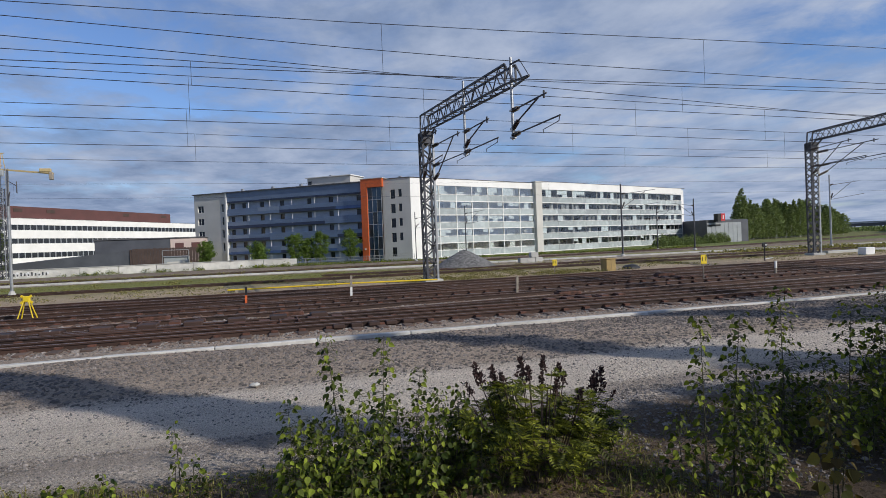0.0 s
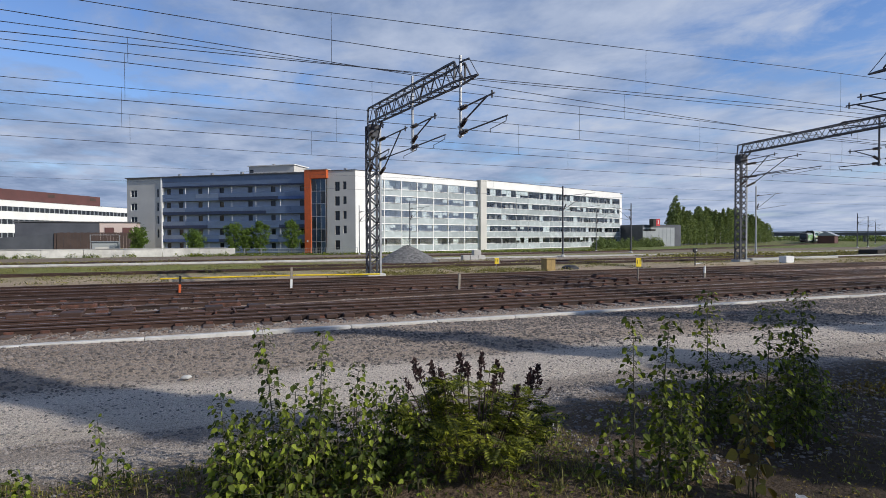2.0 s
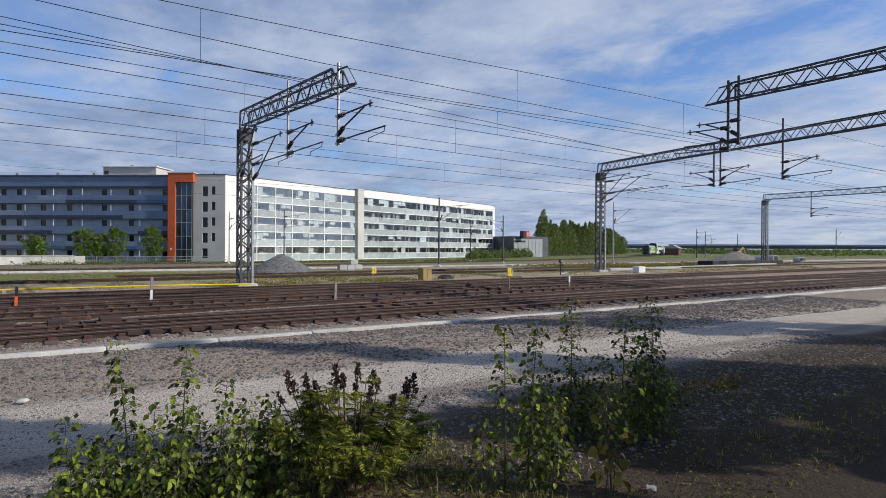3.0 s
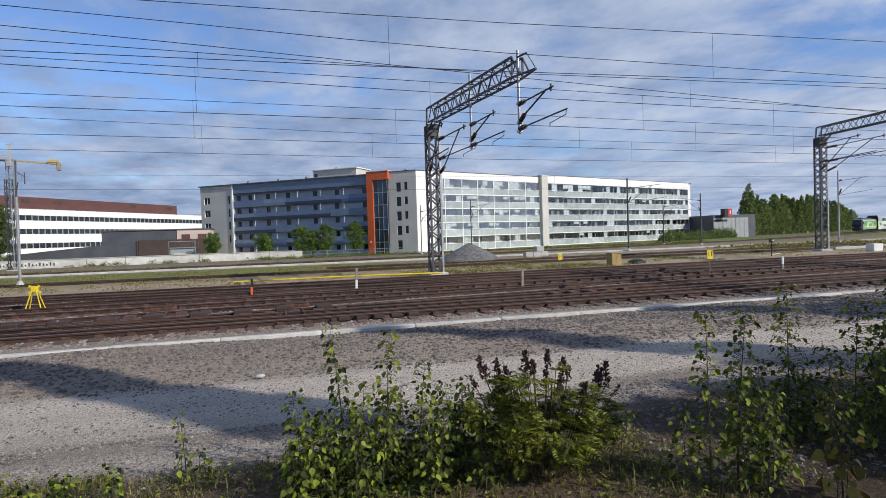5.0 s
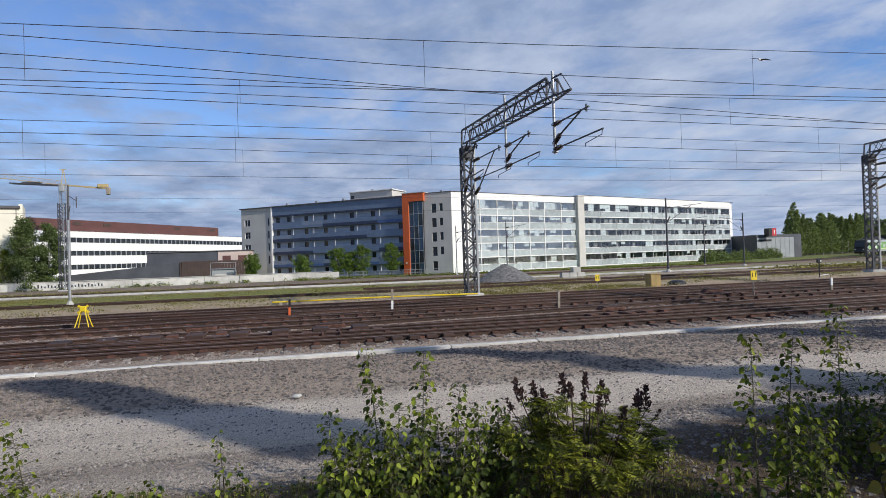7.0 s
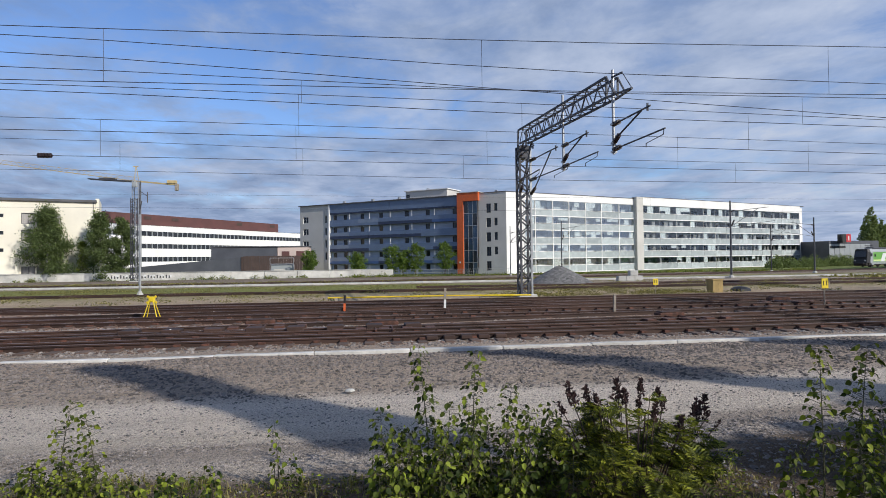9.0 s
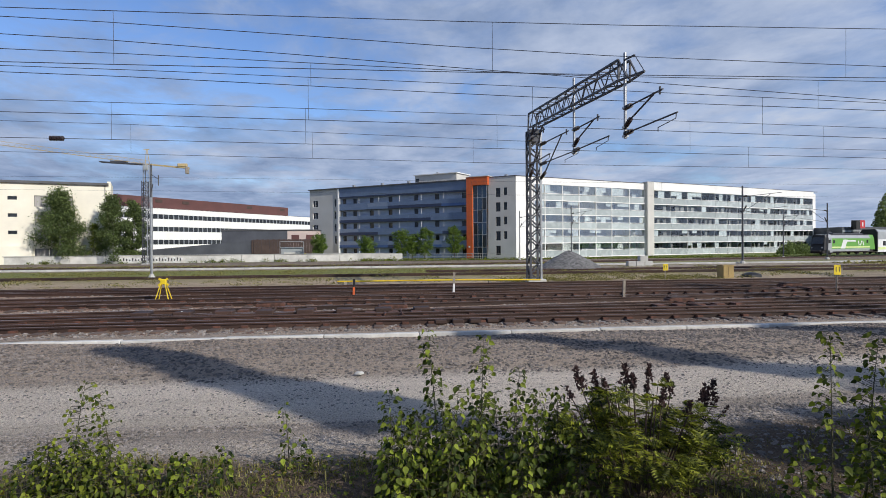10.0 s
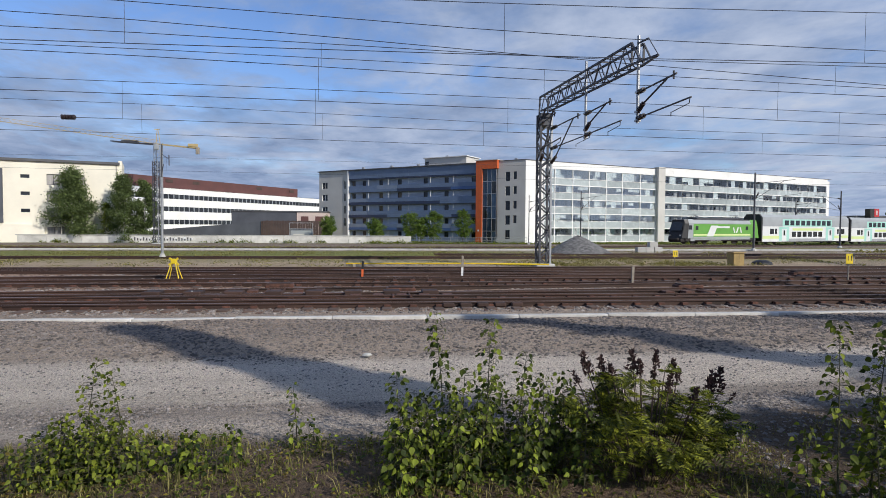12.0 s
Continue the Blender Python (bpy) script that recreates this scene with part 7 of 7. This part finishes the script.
def feather_shrub(at, label):
    """Shrub with feathered compound leaves and dry dark plumes."""
    rng = random.Random(88)
    t = thing("plumed_shrub", pose(at[0], at[1], 0), label, "shrub", "roadside plants")
    tips = []
    for i in range(60):
        a, r = rng.uniform(0, 6.283), math.sqrt(rng.random())
        e = Vector((math.cos(a) * r * 0.68, math.sin(a) * r * 0.45, (0.90 - 0.45 * r * r) * rng.uniform(0.72, 1.04)))
        b = Vector((e.x * 0.35, e.y * 0.35, -0.05))
        bm = bmesh.new()
        strut(bm, b, e, 0.006, 4, 0.003, cap=False)
        tips.append(e)
        part("stem", bm, M["twig"], t)
    verts, faces = [], []
    fv, ff = [], []
    pairs = 8
    for i in range(pairs):
        f = 0.2 + 0.75 * i / (pairs - 1)
        ln = 0.30 * math.sin(math.pi * (0.18 + 0.72 * i / pairs)) + 0.05
        for s in (-1, 1):
            leaf_quad(fv, ff, Vector((0, f, -0.25 * f * f)), Vector((s * 0.9, 0.35, -0.12)).normalized(), Vector((0, 0.1, 1)), ln, 0.34)
    leaf_quad(fv, ff, Vector((0, 0.95, -0.22)), Vector((0, 1, -0.4)).normalized(), Vector((0, 0.3, 1)), 0.2, 0.4)
    k = len(fv)
    fv += [(-0.008, 0, 0), (0.008, 0, 0), (0.004, 1.0, -0.25), (-0.004, 1.0, -0.25)]
    ff.append((k, k + 1, k + 2, k + 3))
    me = bpy.data.meshes.new("feathered_leaf")
    me.from_pydata(fv, [], ff)
    me.materials.append(M["leaf_fern"])
    rest_v, rest_f = [], []
    for i in range(640):
        e = tips[i % len(tips)]
        f = rng.uniform(0.45, 1.0)
        p = Vector((e.x * (0.35 + 0.65 * f), e.y * (0.35 + 0.65 * f), e.z * f))
        a = math.atan2(e.y, e.x) + rng.uniform(-1.5, 1.5)
        d = Vector((math.cos(a), math.sin(a), rng.uniform(-0.25, 0.75))).normalized()
        m = leaf_pose(p, d, (Vector((0.15, -0.2, 1)) + rand_dir(rng) * 0.45).normalized(), rng.uniform(0.12, 0.21))
        if i < 300:
            o = new("feathered_leaf", me)
            o.parent = t
            o.matrix_basis = m
        else:
            k = len(rest_v)
            rest_v += [tuple(m @ Vector(v)) for v in fv]
            rest_f += [tuple(k + j for j in f2) for f2 in ff]
    tagged(pyobj("foliage", rest_v, rest_f, M["leaf_fern"], t), kind="stuff")
    for x, y, z, s in ((-0.50, 0.05, 0.93, 0.15), (-0.58, 0.05, 0.80, 0.10), (-0.36, 0.05, 0.90, 0.14), (-0.30, 0.0, 0.86, 0.12), (-0.10, 0.05, 0.95, 0.16), (-0.06, 0.0, 0.88, 0.12), (0.10, 0.05, 0.94, 0.13), (0.06, 0.0, 0.83, 0.10), (0.22, 0.0, 0.88, 0.13), (0.30, 0.05, 0.80, 0.10), (0.17, -0.05, 0.78, 0.12), (0.36, -0.1, 0.68, 0.12), (0.55, 0.0, 0.76, 0.16), (0.62, 0.0, 0.80, 0.15), (0.68, 0.05, 0.68, 0.09), (0.74, 0.0, 0.62, 0.07)):
        bm = bmesh.new()
        strut(bm, (x * 0.4, y * 0.4, 0.1), (x * 0.9, y, z - s * 0.9), 0.005, 4, 0.004, cap=False)
        strut(bm, (x * 0.9, y, z - s * 0.9), (x, y, z), 0.004, 4, 0.002, cap=False)
        stalk = part("plume_stalk", bm, M["twig"], t)
        pv, pf = [], []
        base, tip = Vector((x * 0.92, y, z - s * 0.75)), Vector((x, y, z + s * 0.2))
        for i in range(80):
            f = rng.random()
            c = base.lerp(tip, f) + rand_dir(rng) * s * 0.26 * (1 - f * 0.8)
            d = (rand_dir(rng) + Vector((0, 0, 0.8))).normalized()
            leaf_quad(pv, pf, c, d, rand_dir(rng), s * 0.26, 0.55)
        tagged(pyobj("plume", pv, pf, M["plume"], stalk), kind="stuff")
    return t


feather_shrub((2.08, 4.45), "feathery green shrub with dry dark brown seed plumes")


def grass_field(name, count, area, h, material, label, keep, seed):
    rng = random.Random(seed)
    verts, faces = [], []
    for _ in range(count):
        x, y = rng.uniform(area[0], area[1]), rng.uniform(area[2], area[3])
        if not keep(x, y, rng):
            continue
        z = 0.045 * noise.noise(Vector((x * 0.5, y * 0.5, 0))) - 0.01
        for _ in range(rng.randint(3, 6)):
            a = rng.uniform(0, 6.283)
            hh = h * rng.uniform(0.35, 1.2)
            lean = Vector((math.cos(a), math.sin(a), 0)) * hh * rng.uniform(0.15, 0.9)
            s = Vector((-math.sin(a), math.cos(a), 0)) * rng.uniform(0.0025, 0.005)
            p = Vector((x + rng.uniform(-0.03, 0.03), y + rng.uniform(-0.03, 0.03), z))
            k = len(verts)
            m = p + lean * 0.4 + Vector((0, 0, hh * 0.65))
            e = p + lean + Vector((0, 0, hh * 0.9))
            verts += [tuple(p - s), tuple(p + s), tuple(m + s * 0.8), tuple(m - s * 0.8), tuple(e)]
            faces += [(k, k + 1, k + 2, k + 3), (k + 3, k + 2, k + 4)]
    tagged(pyobj(name, verts, faces, M[material]), label, "grass", kind="stuff")


def verge(x, y, rng):
    edge = 5.55 + 0.5 * noise.noise(Vector((x * 0.7, 3.1, 0))) - 0.12 * max(0, x - 3)
    return y < edge and rng.random() < (0.16 if x > 3.4 else 1.0) * (0.35 + 0.65 * (noise.noise(Vector((x * 1.3, y * 1.3, 7))) > -0.15))


grass_field("grass", 13000, (-5, 9, 2.4, 6.0), 0.065, "grass", "short dry grass on the soil at the road edge", verge, 1)
grass_field("tall_grass", 560, (-3.5, 13, 2.9, 5.6), 0.17, "grass", "taller grass stalks among the shrubs", verge, 2)


def ground_leaves(name, count, area, size, material, label, seed, keep):
    rng = random.Random(seed)
    verts, faces = [], []
    for _ in range(count):
        x, y = rng.uniform(area[0], area[1]), rng.uniform(area[2], area[3])
        if not keep(x, y, rng):
            continue
        z = 0.045 * noise.noise(Vector((x * 0.5, y * 0.5, 0))) + rng.uniform(0.0, 0.07)
        a = rng.uniform(0, 6.283)
        leaf_quad(verts, faces, Vector((x, y, z)), Vector((math.cos(a), math.sin(a), rng.uniform(-0.2, 0.6))).normalized(), (Vector((0, 0, 1)) + rand_dir(rng) * 0.5).normalized(), size * rng.uniform(0.5, 1.3), 0.6)
    tagged(pyobj(name, verts, faces, M[material]), label, "weeds", kind="stuff")


ground_leaves("weeds", 15000, (-5, 9, 2.4, 5.7), 0.042, "leaf_birch", "low green weeds on the soil", 21, verge)
ground_leaves("leaf_litter", 11000, (-5, 14.0, 2.4, 6.2), 0.035, "leaf_brown", "dry brown leaf litter on the soil", 22, lambda x, y, r: verge(x, y, r) or (x > 4 and y < 5.6))

t = thing("white_flower", pose(2.82, 4.45, 0), "white seed head of a dandelion on a stalk", "flower")
bm = bmesh.new()
strut(bm, (0, 0, 0), (0.01, 0, 0.30), 0.003, 4)
part("stalk", bm, M["stem"], t)
bm = bmesh.new()
bmesh.ops.create_icosphere(bm, subdivisions=2, radius=0.022, matrix=Matrix.Translation((0.01, 0, 0.315)))
part("seed_head", bm, M["flower"], t)
t = thing("paper_scrap", pose(4.06, 3.02, 0.02, 12, 6, 40), "crumpled scrap of white paper lying on the dark soil", "litter")
bm = bmesh.new()
grid = [[bm.verts.new((0.03 * i, 0.025 * j, 0.012 * ((i * 7 + j * 5) % 3))) for j in range(-1, 3)] for i in range(-1, 3)]
for i in range(3):
    for j in range(3):
        bm.faces.new((grid[i][j], grid[i + 1][j], grid[i + 1][j + 1], grid[i][j + 1]))
bmesh.ops.solidify(bm, geom=bm.faces[:], thickness=0.003)
part("paper", bm, M["white"], t)
bm = bmesh.new()
bmesh.ops.create_icosphere(bm, subdivisions=2, radius=0.06, matrix=Matrix.Diagonal((1.25, 0.9, 0.55, 1)))
for v in bm.verts:
    v.co += rand_dir(rng) * 0.006
ob = part("stone", bm, M["concrete"])
ob.location = (-0.19, 8.98, 0.02)
tagged(ob, "single pale stone on the gravel road", "stone")

scatter_stones("rubble", 52000, (-9, 26, 8.8, 12.55), (0.009, 0.048), M["rubble"], "coarse brown grey gravel between road and kerb", drop=lambda x, y, r: r.random() > 0.35 + 0.65 * math.sin((y - 8.9) / 4.2 * math.pi) * (0.6 + 0.8 * abs(noise.noise(Vector((x * 0.4, y * 0.4, 2))))))
scatter_stones("road_pebbles", 12000, (-7, 15, 5.2, 9.2), (0.006, 0.022), M["pebble"], "small loose pebbles on the gravel road")
scatter_stones("road_gravel", 11000, (-7, 9, 5.95, 6.65), (0.008, 0.024), M["stone"], "strip of loose gravel between the wheel tracks")
scatter_stones("verge_stones", 8000, (3.0, 15.0, 3.6, 6.6), (0.010, 0.036), M["rubble"], "loose grey stones on the weedy verge")
scatter_stones("track_ballast", 16000, (-16, 38, 13.5, 28.3), (0.025, 0.065), M["rust_stone"], "rusty brown ballast stones between the rails")
scatter_stones("grey_ballast", 5000, (-14, 30, 13.4, 14.3), (0.02, 0.055), M["stone"], "pale grey ballast along the first rail")
scatter_stones("grey_ballast", 6000, (-16, 32, 16.9, 19.0), (0.03, 0.07), M["stone"], "grey ballast heaped between two yard tracks", drop=lambda x, y, r: noise.noise(Vector((x * 0.25, y * 0.6, 5))) < -0.05)
scatter_stones("grey_ballast", 5000, (-18, 34, 21.6, 24.8), (0.03, 0.07), M["stone"], "grey ballast beyond the second yard track", drop=lambda x, y, r: noise.noise(Vector((x * 0.2, y * 0.5, 9))) < -0.05)
motions()
